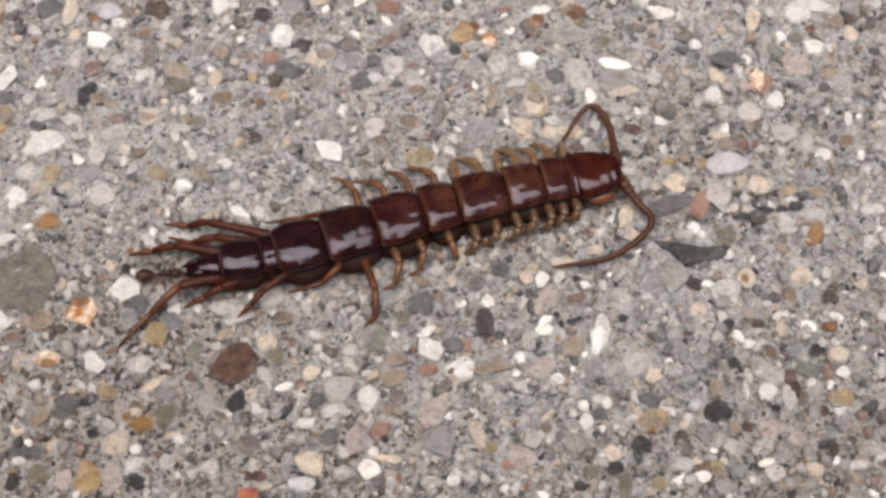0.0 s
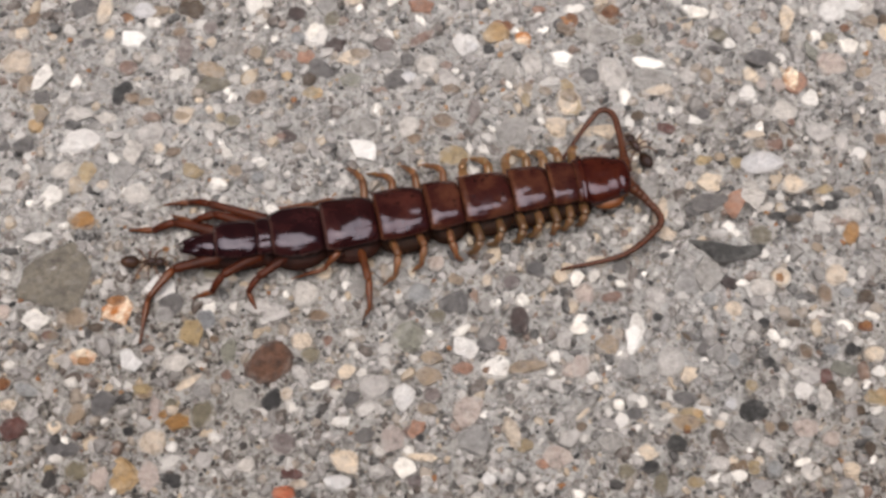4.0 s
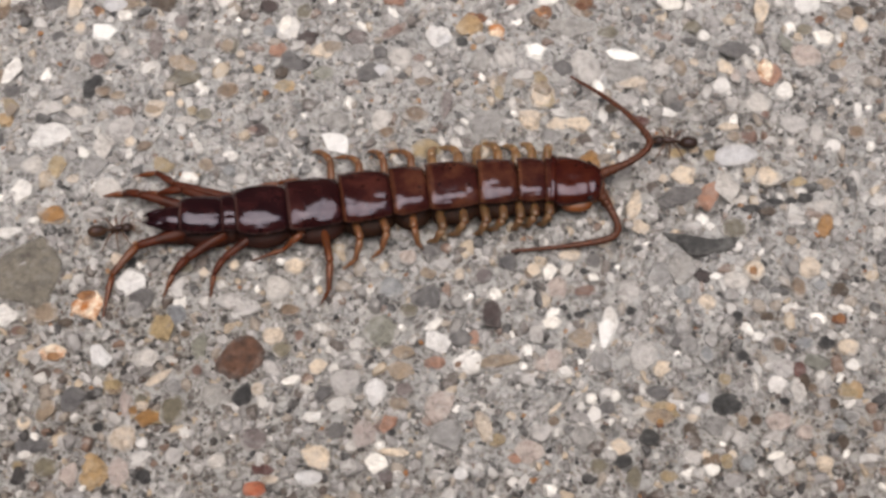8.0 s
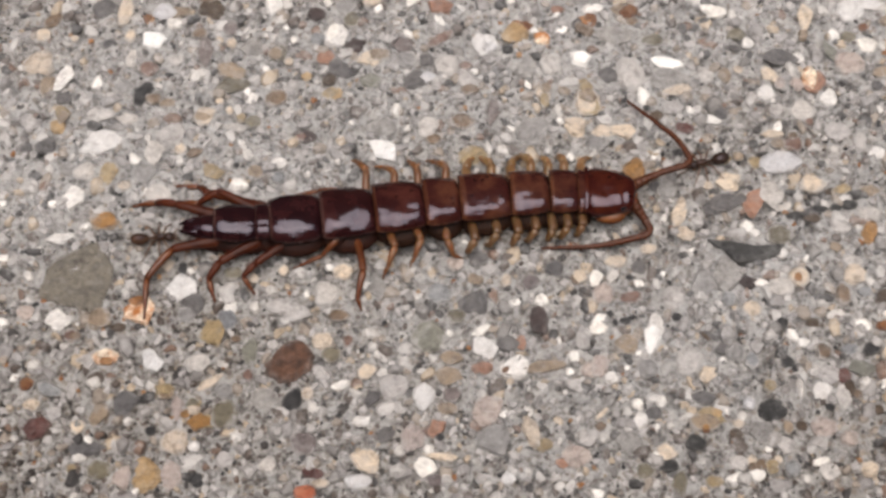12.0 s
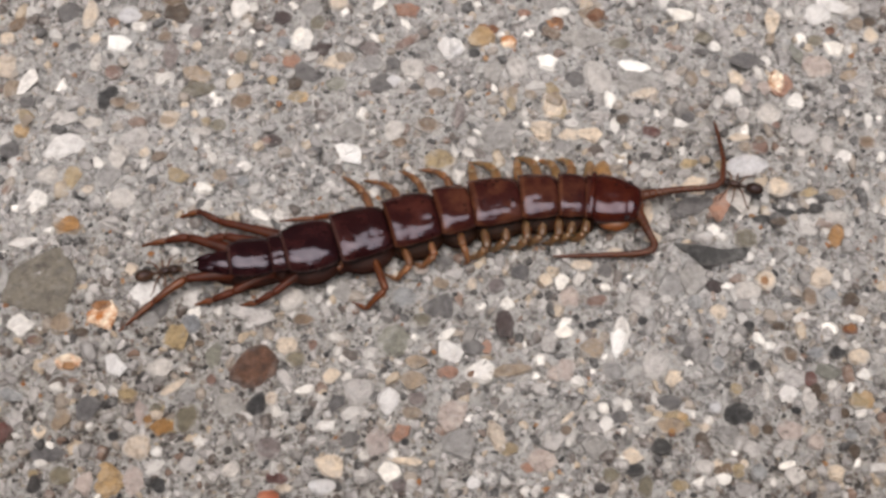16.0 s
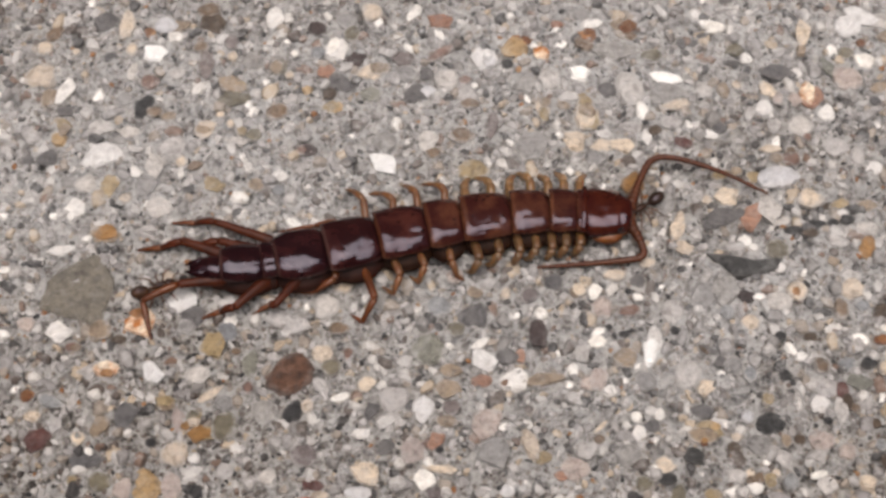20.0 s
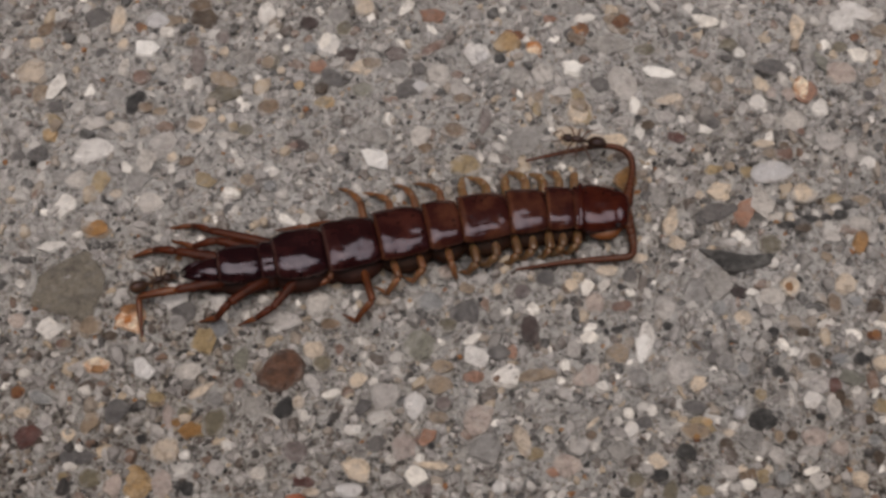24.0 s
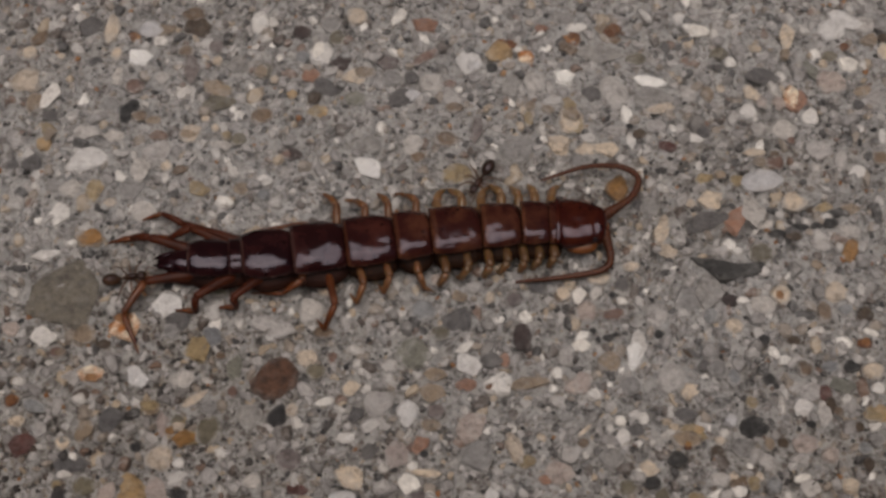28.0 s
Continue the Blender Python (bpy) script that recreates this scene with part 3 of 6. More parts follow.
spine(19.5, 11.83, 2.13, 4.10, 2.41, -3.33, 0.94, -10.71, -1.09, -17.46, -1.65)
spine(20, 11.24, 2.36, 3.72, 2.39, -3.72, 1.02, -10.98, -0.85, -18.24, -1.53)
spine(20.5, 11.05, 2.64, 3.71, 2.37, -3.75, 0.86, -11.12, -0.84, -18.18, -1.70)
spine(21, 10.62, 2.70, 3.24, 2.25, -4.23, 0.91, -11.63, -0.61, -18.84, -1.59)
spine(21.5, 10.65, 2.31, 3.02, 2.13, -4.44, 0.84, -11.77, -0.65, -19.04, -1.42)
spine(23.5, 10.61, 2.33, 3.33, 2.16, -4.04, 0.74, -11.38, -0.90, -18.56, -1.73)
spine(24, 11.53, 2.38, 4.08, 2.08, -3.19, 0.62, -10.46, -1.13, -17.89, -2.28)
spine(24.5, 11.68, 1.70, 4.38, 2.03, -2.91, 0.57, -10.17, -1.32, -17.41, -2.29)
spine(25, 11.63, 0.95, 4.52, 1.94, -2.71, 0.57, -9.99, -1.43, -17.22, -2.36)
spine(25.5, 11.75, 0.79, 4.74, 1.83, -2.55, 0.54, -9.90, -1.40, -17.12, -2.28)
spine(26, 12.34, 1.61, 4.82, 1.92, -2.57, 0.59, -9.87, -1.13, -17.10, -1.97)
spine(26.5, 11.80, 1.63, 4.28, 1.96, -3.28, 0.60, -10.64, -1.10, -17.53, -1.74)
spine(27, 11.23, 2.52, 3.47, 1.76, -4.03, 0.60, -11.40, -0.62, -18.75, -1.58)
spine(27.5, 11.02, 2.39, 3.09, 1.73, -4.48, 0.62, -11.83, -0.53, -19.12, -1.27)
spine(28, 10.66, 1.99, 2.81, 1.70, -4.78, 0.63, -12.14, -0.45, -19.27, -0.82)

hind("near", 26.4, 0, -14.00, -4.23, -16.47, -5.94, -18.23, -7.45)
hind("near", 26.4, 1, -15.25, -3.62, -17.00, -5.21, -18.83, -7.15)
hind("near", 26.4, 4, -17.40, -2.38, -19.02, -4.24, -19.22, -7.30)
hind("near", 26.4, 8, -18.06, -0.74, -19.68, -2.56, -19.81, -5.95)
hind("near", 26.4, 12, -18.81, -0.72, -20.67, -2.60, -20.49, -5.84)
hind("near", 26.4, 15, -15.08, -3.34, -17.06, -4.71, -19.53, -6.01)
hind("near", 26.4, 18, -16.29, -3.04, -18.70, -4.35, -19.81, -6.57)
hind("near", 26.4, 21, -18.98, -3.03, -20.66, -4.82, -20.03, -6.52)
hind("near", 26.4, 24, -17.95, -3.65, -19.93, -4.83, -19.98, -6.64)
hind("near", 26.4, 28, -19.66, -2.44, -21.04, -4.24, -19.81, -6.93)
hind("near", 23.9, 1, -12.43, -4.18, -13.42, -4.69, -14.46, -4.83)
hind("near", 23.9, 4, -13.91, -3.26, -14.95, -3.94, -16.04, -4.24)
hind("near", 23.9, 8, -14.75, -1.92, -16.44, -2.92, -16.03, -4.37)
hind("near", 23.9, 12, -16.13, -2.23, -16.97, -3.20, -16.05, -4.43)
hind("near", 23.9, 15, -13.02, -4.46, -14.24, -4.73, -15.51, -4.62)
hind("near", 23.9, 18, -12.20, -3.83, -14.15, -4.61, -16.15, -5.00)
hind("near", 23.9, 21, -14.72, -3.82, -15.96, -4.46, -17.25, -4.71)
hind("near", 23.9, 24, -14.61, -4.84, -15.45, -5.27, -16.35, -5.31)
hind("near", 23.9, 28, -15.92, -3.44, -16.78, -3.87, -17.69, -3.92)
hind("near", 21.6, 1, -9.62, -4.57, -10.24, -5.22, -10.90, -5.50)
hind("near", 21.6, 4, -11.82, -3.25, -12.58, -4.01, -11.94, -5.10)
hind("near", 21.6, 8, -12.52, -1.92, -13.56, -2.91, -13.08, -4.37)
hind("near", 21.6, 12, -13.33, -2.02, -14.41, -3.20, -13.53, -3.90)
hind("near", 21.6, 15, -9.77, -4.34, -10.87, -5.11, -12.24, -4.34)
hind("near", 21.6, 18, -9.78, -3.66, -10.87, -4.39, -12.01, -4.74)
hind("near", 21.6, 21, -12.36, -3.61, -13.30, -4.14, -14.27, -4.29)
hind("near", 21.6, 24, -11.71, -5.02, -12.73, -5.45, -13.79, -5.50)
hind("near", 21.6, 28, -13.55, -3.43, -14.23, -3.76, -14.95, -3.71)
hind("far", 21.8, 0, -12.46, 0.56, -14.52, 0.94, -16.66, 1.32)
hind("far", 21.8, 1, -12.94, 0.85, -14.79, 1.20, -16.67, 1.50)
hind("far", 21.8, 4, -15.35, 2.00, -16.92, 2.35, -18.52, 2.61)
hind("far", 21.8, 8, -16.10, 3.45, -17.50, 3.92, -19.05, 4.36)
hind("far", 21.8, 12, -16.23, 2.97, -17.74, 3.54, -19.29, 4.03)
hind("far", 21.8, 15, -13.33, 1.24, -14.99, 1.58, -16.68, 1.83)
hind("far", 21.8, 18, -14.98, 1.55, -16.56, 1.94, -18.17, 2.23)
hind("far", 21.8, 21, -17.32, 1.62, -18.63, 1.92, -19.96, 2.13)
hind("far", 21.8, 24, -16.10, 0.87, -17.59, 1.21, -19.11, 1.46)
hind("far", 21.8, 28, -18.01, 2.22, -19.43, 2.57, -20.87, 2.83)
hind("far", 26, 0, -14.75, -1.13, -16.64, -1.05, -18.53, -1.01)
hind("far", 26, 1, -15.08, -0.92, -16.69, -0.74, -18.33, -0.66)
hind("far", 26, 4, -16.70, 0.41, -18.63, 0.58, -20.58, 0.66)
hind("far", 26, 8, -18.31, 2.32, -19.48, 2.57, -20.68, 2.73)
hind("far", 26, 12, -19.33, 2.12, -20.61, 2.37, -21.91, 2.52)
hind("far", 26, 15, -15.09, -0.29, -16.73, -0.21, -18.40, -0.22)
hind("far", 26, 18, -17.01, -0.13, -18.36, 0.10, -19.73, 0.23)
hind("far", 26, 21, -19.24, 0.06, -20.72, 0.14, -22.23, 0.13)
hind("far", 26, 24, -18.19, -0.80, -19.84, -0.68, -21.53, -0.65)
hind("far", 26, 28, -20.12, 0.78, -21.25, 0.95, -22.40, 1.03)

feeler("far", 0, 13.45, 5.84, 13.33, 7.69, 12.64, 9.17, 11.90, 9.46, 10.94, 8.37, 9.78, 6.46)
feeler("near", 0, 13.93, 3.65, 14.99, 2.44, 15.76, 1.44, 15.26, 0.24, 12.98, -1.36, 9.50, -1.97)
feeler("far", 0.5, 13.63, 5.78, 13.37, 7.56, 13.04, 8.59, 12.25, 9.47, 10.96, 8.34, 9.85, 6.45)
feeler("near", 0.5, 14.00, 3.40, 14.88, 2.57, 15.74, 1.32, 14.99, 0.08, 13.12, -1.15, 11.07, -1.82)
feeler("far", 1, 13.44, 5.52, 12.90, 7.51, 12.49, 9.02, 11.79, 9.53, 10.82, 8.59, 9.83, 6.82)
feeler("near", 1, 13.72, 3.95, 14.63, 3.03, 15.50, 1.64, 14.99, 0.63, 13.04, -0.90, 10.23, -1.69)
feeler("far", 1.5, 13.08, 5.55, 12.55, 7.58, 12.14, 8.99, 11.37, 9.49, 10.04, 8.10, 8.99, 6.34)
feeler("near", 1.5, 13.20, 3.76, 14.21, 2.61, 15.08, 1.63, 14.56, 0.39, 12.47, -0.98, 10.20, -1.74)
feeler("far", 2, 12.86, 4.35, 12.46, 6.42, 12.12, 8.57, 11.20, 9.37, 10.09, 8.32, 8.91, 6.39)
feeler("near", 2, 13.13, 3.60, 13.90, 2.69, 14.82, 1.42, 14.27, 0.41, 12.11, -1.26, 8.86, -1.99)
feeler("far", 2.5, 12.58, 5.88, 12.30, 7.22, 11.84, 8.62, 10.98, 9.23, 9.66, 8.00, 8.37, 6.13)
feeler("near", 2.5, 12.73, 3.51, 13.61, 2.62, 14.34, 1.54, 13.74, 0.30, 11.42, -1.18, 8.24, -2.09)
feeler("far", 3, 12.49, 5.03, 12.27, 6.73, 11.87, 8.74, 11.04, 9.25, 9.97, 8.08, 8.10, 5.75)
feeler("near", 3, 12.64, 3.57, 13.56, 2.88, 14.48, 1.54, 13.97, 0.53, 11.75, -1.10, 8.02, -2.16)
feeler("far", 3.5, 11.96, 5.35, 11.70, 7.28, 11.29, 8.68, 10.47, 9.02, 9.29, 7.78, 7.54, 5.89)
feeler("near", 3.5, 12.20, 2.88, 13.22, 2.05, 14.00, 1.07, 13.37, 0.09, 11.51, -1.04, 8.55, -1.97)
feeler("far", 4, 11.88, 4.99, 11.70, 6.69, 11.30, 8.59, 10.46, 9.10, 9.40, 8.04, 7.77, 5.71)
feeler("near", 4, 12.26, 3.31, 13.31, 2.51, 14.11, 1.39, 13.69, 0.38, 11.52, -1.31, 7.79, -2.21)
feeler("far", 4.5, 12.11, 4.59, 12.17, 6.34, 11.89, 7.63, 11.22, 8.07, 10.19, 7.12, 8.64, 5.36)
feeler("near", 4.5, 12.17, 2.40, 13.07, 1.83, 13.80, 0.86, 13.22, -0.02, 10.91, -1.50, 7.52, -2.21)
feeler("far", 6.5, 12.98, 3.73, 13.36, 5.21, 13.25, 6.76, 12.45, 7.25, 10.59, 6.51, 8.26, 5.19)
feeler("near", 6.5, 13.24, 1.81, 13.80, 1.09, 14.43, -0.04, 13.85, -0.85, 11.66, -1.57, 8.05, -1.82)
feeler("far", 7, 12.60, 4.68, 13.26, 5.93, 13.70, 7.14, 12.54, 8.71, 10.22, 10.09, 8.11, 11.27)
feeler("near", 7, 12.75, 2.41, 13.42, 1.40, 13.98, 0.40, 13.33, -0.60, 11.21, -1.34, 7.27, -1.60)
feeler("far", 7.5, 12.10, 3.69, 13.27, 4.47, 14.15, 5.63, 13.18, 7.30, 11.43, 8.80, 9.40, 10.05)
feeler("near", 7.5, 11.81, 1.77, 12.22, 0.53, 12.63, -0.43, 11.93, -1.14, 9.22, -1.60, 5.62, -1.85)
feeler("far", 8, 12.32, 4.07, 14.22, 4.77, 15.32, 6.08, 14.16, 8.08, 12.37, 10.02, 10.59, 11.65)
feeler("near", 8, 12.04, 2.36, 12.61, 1.35, 13.02, 0.09, 12.39, -0.65, 9.84, -1.12, 6.37, -1.38)
feeler("far", 9, 11.90, 3.86, 13.89, 4.40, 15.34, 5.16, 14.20, 7.42, 12.43, 9.52, 10.61, 11.56)
feeler("near", 9, 11.85, 2.26, 12.36, 0.98, 12.52, 0.24, 11.30, -0.12, 8.51, -0.23, 5.72, -0.23)
feeler("far", 10, 11.34, 3.18, 12.64, 3.99, 13.73, 5.02, 12.28, 6.17, 10.46, 7.51, 9.00, 8.65)
feeler("near", 10, 11.16, 1.58, 11.56, 0.04, 11.66, -0.95, 10.59, -1.16, 8.04, -1.01, 4.79, -0.59)
feeler("far", 10.5, 11.13, 2.97, 12.29, 3.64, 13.79, 4.38, 12.88, 6.30, 11.50, 7.90, 10.03, 9.19)
feeler("near", 10.5, 10.85, 1.31, 11.35, 0.07, 11.59, -0.90, 10.77, -1.25, 8.05, -1.40, 4.88, -1.45)
feeler("far", 11, 11.26, 3.33, 12.43, 4.17, 14.07, 5.02, 13.23, 6.41, 11.70, 7.73, 9.44, 9.13)
feeler("near", 11, 11.21, 1.67, 11.73, 0.69, 11.98, -0.03, 11.15, -0.39, 8.43, -0.71, 5.26, -0.61)
feeler("far", 11.5, 11.55, 3.55, 12.85, 4.40, 14.50, 5.25, 13.54, 6.91, 11.93, 8.51, 10.28, 9.64)
feeler("near", 11.5, 11.33, 2.04, 11.74, 0.90, 12.03, -0.07, 11.24, -0.53, 8.61, -0.75, 5.21, -0.82)
feeler("far", 12, 11.61, 3.64, 13.01, 4.32, 14.88, 5.07, 14.30, 6.73, 13.03, 8.33, 11.28, 10.30)
feeler("near", 12, 11.35, 2.23, 11.85, 1.09, 12.10, 0.27, 11.27, -0.09, 8.52, -0.66, 5.35, -0.72)
feeler("far", 12.5, 11.54, 3.38, 13.13, 3.54, 15.21, 4.01, 14.65, 5.91, 13.63, 7.76, 12.50, 9.54)
feeler("near", 12.5, 11.50, 1.98, 11.91, 0.75, 12.10, -0.22, 11.19, -0.48, 8.46, -0.74, 5.52, -0.64)
feeler("far", 14.5, 13.67, 3.08, 15.72, 3.34, 17.88, 3.60, 18.07, 5.34, 17.91, 7.46, 17.19, 9.68)
feeler("near", 14.5, 13.52, 1.42, 14.10, 0.19, 14.50, -0.78, 13.51, -0.98, 10.78, -1.18, 7.40, -1.08)
feeler("far", 15, 14.08, 3.12, 15.90, 3.28, 18.20, 3.48, 18.36, 5.38, 18.13, 7.77, 17.68, 10.27)
feeler("near", 15, 13.79, 1.46, 14.28, 0.23, 14.59, -0.74, 13.46, -0.95, 10.73, -1.05, 7.10, -1.20)
feeler("far", 15.5, 14.39, 3.06, 16.23, 3.47, 18.42, 4.10, 18.46, 5.75, 18.12, 7.88, 17.26, 10.11)
feeler("near", 15.5, 14.33, 1.55, 14.65, 0.57, 14.92, -0.40, 14.01, -0.76, 10.83, -0.91, 7.66, -0.97)
feeler("far", 16, 13.89, 3.12, 16.17, 3.27, 18.83, 3.58, 19.38, 5.12, 19.39, 6.97, 19.24, 8.92)
feeler("near", 16, 13.85, 1.72, 14.25, 0.48, 14.57, -0.49, 13.74, -0.95, 11.03, -1.06, 8.32, -1.06)
feeler("far", 16.5, 13.28, 3.16, 15.78, 3.31, 18.74, 3.26, 19.99, 3.32, 20.22, 4.87, 20.40, 6.79)
feeler("near", 16.5, 13.00, 1.50, 13.32, 0.37, 13.46, -0.60, 12.68, -1.06, 9.75, -1.22, 6.14, -1.27)
feeler("far", 17, 13.08, 2.59, 15.58, 2.69, 18.30, 2.64, 20.39, 2.91, 20.70, 4.30, 21.04, 6.30)
feeler("near", 17, 12.82, 1.20, 13.15, 0.32, 13.30, -0.49, 12.51, -0.95, 9.58, -1.06, 7.33, -1.06)
feeler("far", 17.5, 13.08, 2.44, 15.36, 2.59, 18.10, 2.70, 20.18, 2.60, 21.26, 3.61, 21.91, 4.68)
feeler("near", 17.5, 12.81, 1.04, 13.13, 0.06, 13.32, -0.81, 12.49, -1.27, 9.76, -1.42, 7.05, -1.33)
feeler("far", 18, 13.11, 2.52, 15.39, 2.53, 18.37, 2.59, 20.23, 2.55, 21.56, 3.83, 21.89, 4.91)
feeler("near", 18, 12.94, 1.11, 13.16, -0.02, 13.40, -0.85, 12.53, -1.21, 9.56, -1.43, 6.38, -1.34)
feeler("far", 18.5, 12.33, 2.95, 14.62, 3.27, 17.11, 2.95, 19.14, 2.33, 20.63, 2.97, 22.07, 4.20)
feeler("near", 18.5, 12.28, 1.44, 12.46, 0.21, 12.58, -0.41, 11.75, -0.72, 8.34, -0.93, 5.62, -0.93)
feeler("far", 19, 12.05, 3.01, 13.89, 3.42, 15.95, 3.63, 17.55, 3.27, 19.90, 3.29, 22.09, 3.68)
feeler("near", 19, 12.24, 1.60, 12.56, 0.36, 12.76, -0.36, 11.71, -0.66, 8.53, -1.02, 5.81, -1.18)
feeler("far", 19.5, 11.87, 3.01, 12.91, 3.96, 14.78, 4.71, 16.85, 4.35, 18.74, 4.06, 21.12, 3.98)
feeler("near", 19.5, 11.69, 1.34, 11.97, 0.26, 12.09, -0.36, 11.18, -0.57, 7.99, -0.94, 4.80, -1.06)
feeler("far", 20, 11.12, 3.39, 11.72, 4.87, 12.62, 6.33, 14.27, 6.50, 17.31, 5.67, 20.10, 4.46)
feeler("near", 20, 11.29, 1.45, 11.62, 0.47, 11.73, -0.41, 10.77, -0.72, 8.26, -0.94, 5.07, -1.12)
feeler("far", 20.4, 11.03, 3.58, 11.32, 5.34, 12.08, 6.91, 13.52, 7.25, 15.93, 7.50, 18.35, 7.43)
feeler("near", 20.4, 11.21, 1.80, 11.63, 0.65, 11.70, 0.03, 10.92, -0.12, 8.64, -0.24, 6.81, -0.41)
feeler("far", 21, 10.49, 3.87, 10.92, 5.63, 11.63, 7.10, 13.22, 7.71, 15.19, 8.34, 16.95, 8.82)
feeler("near", 21, 10.65, 1.66, 11.21, 0.68, 11.38, 0.21, 10.37, -0.10, 8.08, -0.21, 6.26, -0.22)
feeler("far", 21.5, 10.45, 3.86, 10.74, 5.61, 11.27, 7.44, 12.49, 8.33, 14.03, 9.79, 15.61, 11.40)
feeler("near", 21.5, 10.81, 0.89, 11.12, 0.27, 11.01, -0.29, 9.41, -0.61, 7.13, -0.82, 4.86, -0.94)
feeler("far", 23.5, 10.59, 3.48, 10.51, 5.23, 9.74, 7.05, 8.55, 9.02, 6.97, 10.93, 4.65, 12.94)
feeler("near", 23.5, 10.62, 1.29, 10.81, 0.31, 10.57, -0.31, 9.20, -0.47, 6.23, -0.85, 3.49, -1.57)
feeler("far", 23.7, 11.30, 3.51, 11.02, 4.99, 10.38, 6.54, 8.78, 7.13, 6.70, 7.25, 3.90, 6.99)
feeler("near", 23.7, 11.22, 1.06, 11.32, 0.08, 11.07, -0.79, 9.70, -0.95, 6.97, -1.22, 4.24, -1.54)
feeler("far", 24, 11.58, 3.56, 11.73, 5.30, 11.32, 6.59, 9.85, 7.08, 7.53, 6.87, 4.97, 6.50)
feeler("near", 24, 11.42, 1.37, 11.57, 0.39, 11.44, -0.74, 10.08, -0.95, 7.35, -1.17, 4.17, -1.59)
feeler("far", 24.5, 11.73, 2.56, 12.33, 4.28, 12.54, 5.97, 11.66, 6.94, 9.36, 6.79, 6.12, 6.20)
feeler("near", 24.5, 11.60, 0.91, 11.87, -0.32, 11.53, -1.18, 10.49, -1.34, 7.56, -1.45, 4.85, -1.72)
feeler("far", 25, 11.76, 1.80, 13.01, 2.63, 13.60, 3.73, 12.88, 4.84, 10.16, 5.32, 7.51, 5.75)
feeler("near", 25, 11.44, 0.15, 11.67, -1.07, 11.38, -1.78, 10.39, -1.99, 7.70, -1.86, 4.99, -1.88)
feeler("far", 25.3, 11.25, 0.52, 12.80, 0.17, 14.27, 0.64, 13.80, 1.98, 11.84, 3.13, 9.15, 4.29)
feeler("near", 25.3, 10.92, -0.35, 11.13, -1.22, 10.75, -1.88, 9.84, -2.04, 6.91, -1.95, 4.20, -1.87)
feeler("far", 25.6, 12.12, 1.87, 13.70, 1.77, 14.87, 2.50, 14.26, 3.60, 12.72, 4.24, 10.91, 4.25)
feeler("near", 25.6, 11.95, 0.47, 12.27, -0.76, 11.89, -1.37, 10.89, -1.58, 8.16, -1.90, 5.44, -1.97)
feeler("far", 26, 12.35, 2.35, 13.97, 2.88, 15.17, 3.88, 14.32, 4.99, 12.76, 5.37, 10.68, 4.84)
feeler("near", 26, 12.31, 0.95, 12.72, -0.28, 12.78, -1.10, 11.77, -1.46, 9.27, -1.62, 6.54, -1.74)
feeler("far", 26.5, 11.84, 2.25, 13.15, 3.20, 14.05, 4.73, 13.19, 5.59, 10.76, 5.70, 7.75, 5.28)
feeler("near", 26.5, 11.81, 1.11, 12.22, -0.12, 12.32, -0.94, 11.40, -1.40, 8.90, -1.61, 6.19, -1.67)
feeler("far", 27, 11.30, 3.33, 12.42, 4.01, 13.20, 5.02, 12.42, 5.98, 10.13, 6.21, 6.87, 5.40)
feeler("near", 27, 11.13, 1.92, 11.31, 0.67, 11.42, -0.30, 10.58, -0.92, 8.07, -1.24, 5.33, -1.51)
feeler("far", 27.5, 11.19, 3.17, 12.23, 4.02, 12.83, 5.13, 12.09, 6.15, 9.56, 6.48, 6.29, 5.78)
feeler("near", 27.5, 10.88, 1.76, 11.07, 0.51, 11.18, -0.47, 10.48, -0.93, 7.96, -1.40, 5.23, -1.57)
feeler("far", 28, 10.96, 2.89, 12.14, 3.84, 12.66, 5.23, 11.55, 6.14, 9.24, 6.37, 6.43, 5.67)
feeler("near", 28, 10.45, 1.22, 10.64, -0.03, 10.52, -0.85, 9.69, -1.31, 7.40, -1.68, 4.67, -1.90)


def between(table, t):
    """The table's rows, blended softly to the time t."""
    ts = sorted(table)
    if t <= ts[0]:
        return table[ts[0]]
    if t >= ts[-1]:
        return table[ts[-1]]
    i = max(k for k, v in enumerate(ts) if v <= t)
    u = (t - ts[i]) / (ts[i + 1] - ts[i])
    return table[ts[i]] * (1 - u) + table[ts[i + 1]] * u


LENGTH = 30.0
LAGRANGE = [0, 0.25, 0.5, 0.75, 1.0]


def along(points, s):
    """Place and heading on the midline, s mm behind the head's front."""
    def place(u):
        w = [math.prod((u - b) / (a - b) for b in LAGRANGE if b != a) for a in LAGRANGE]
        return sum(k * p for k, p in zip(w, points))
    u = s / LENGTH
    p, d = place(u), place(u - 0.01) - place(u + 0.01)
    return p, math.atan2(d[1], d[0])


AXIS = 1.50          # height of the body's axis over the ground, mm
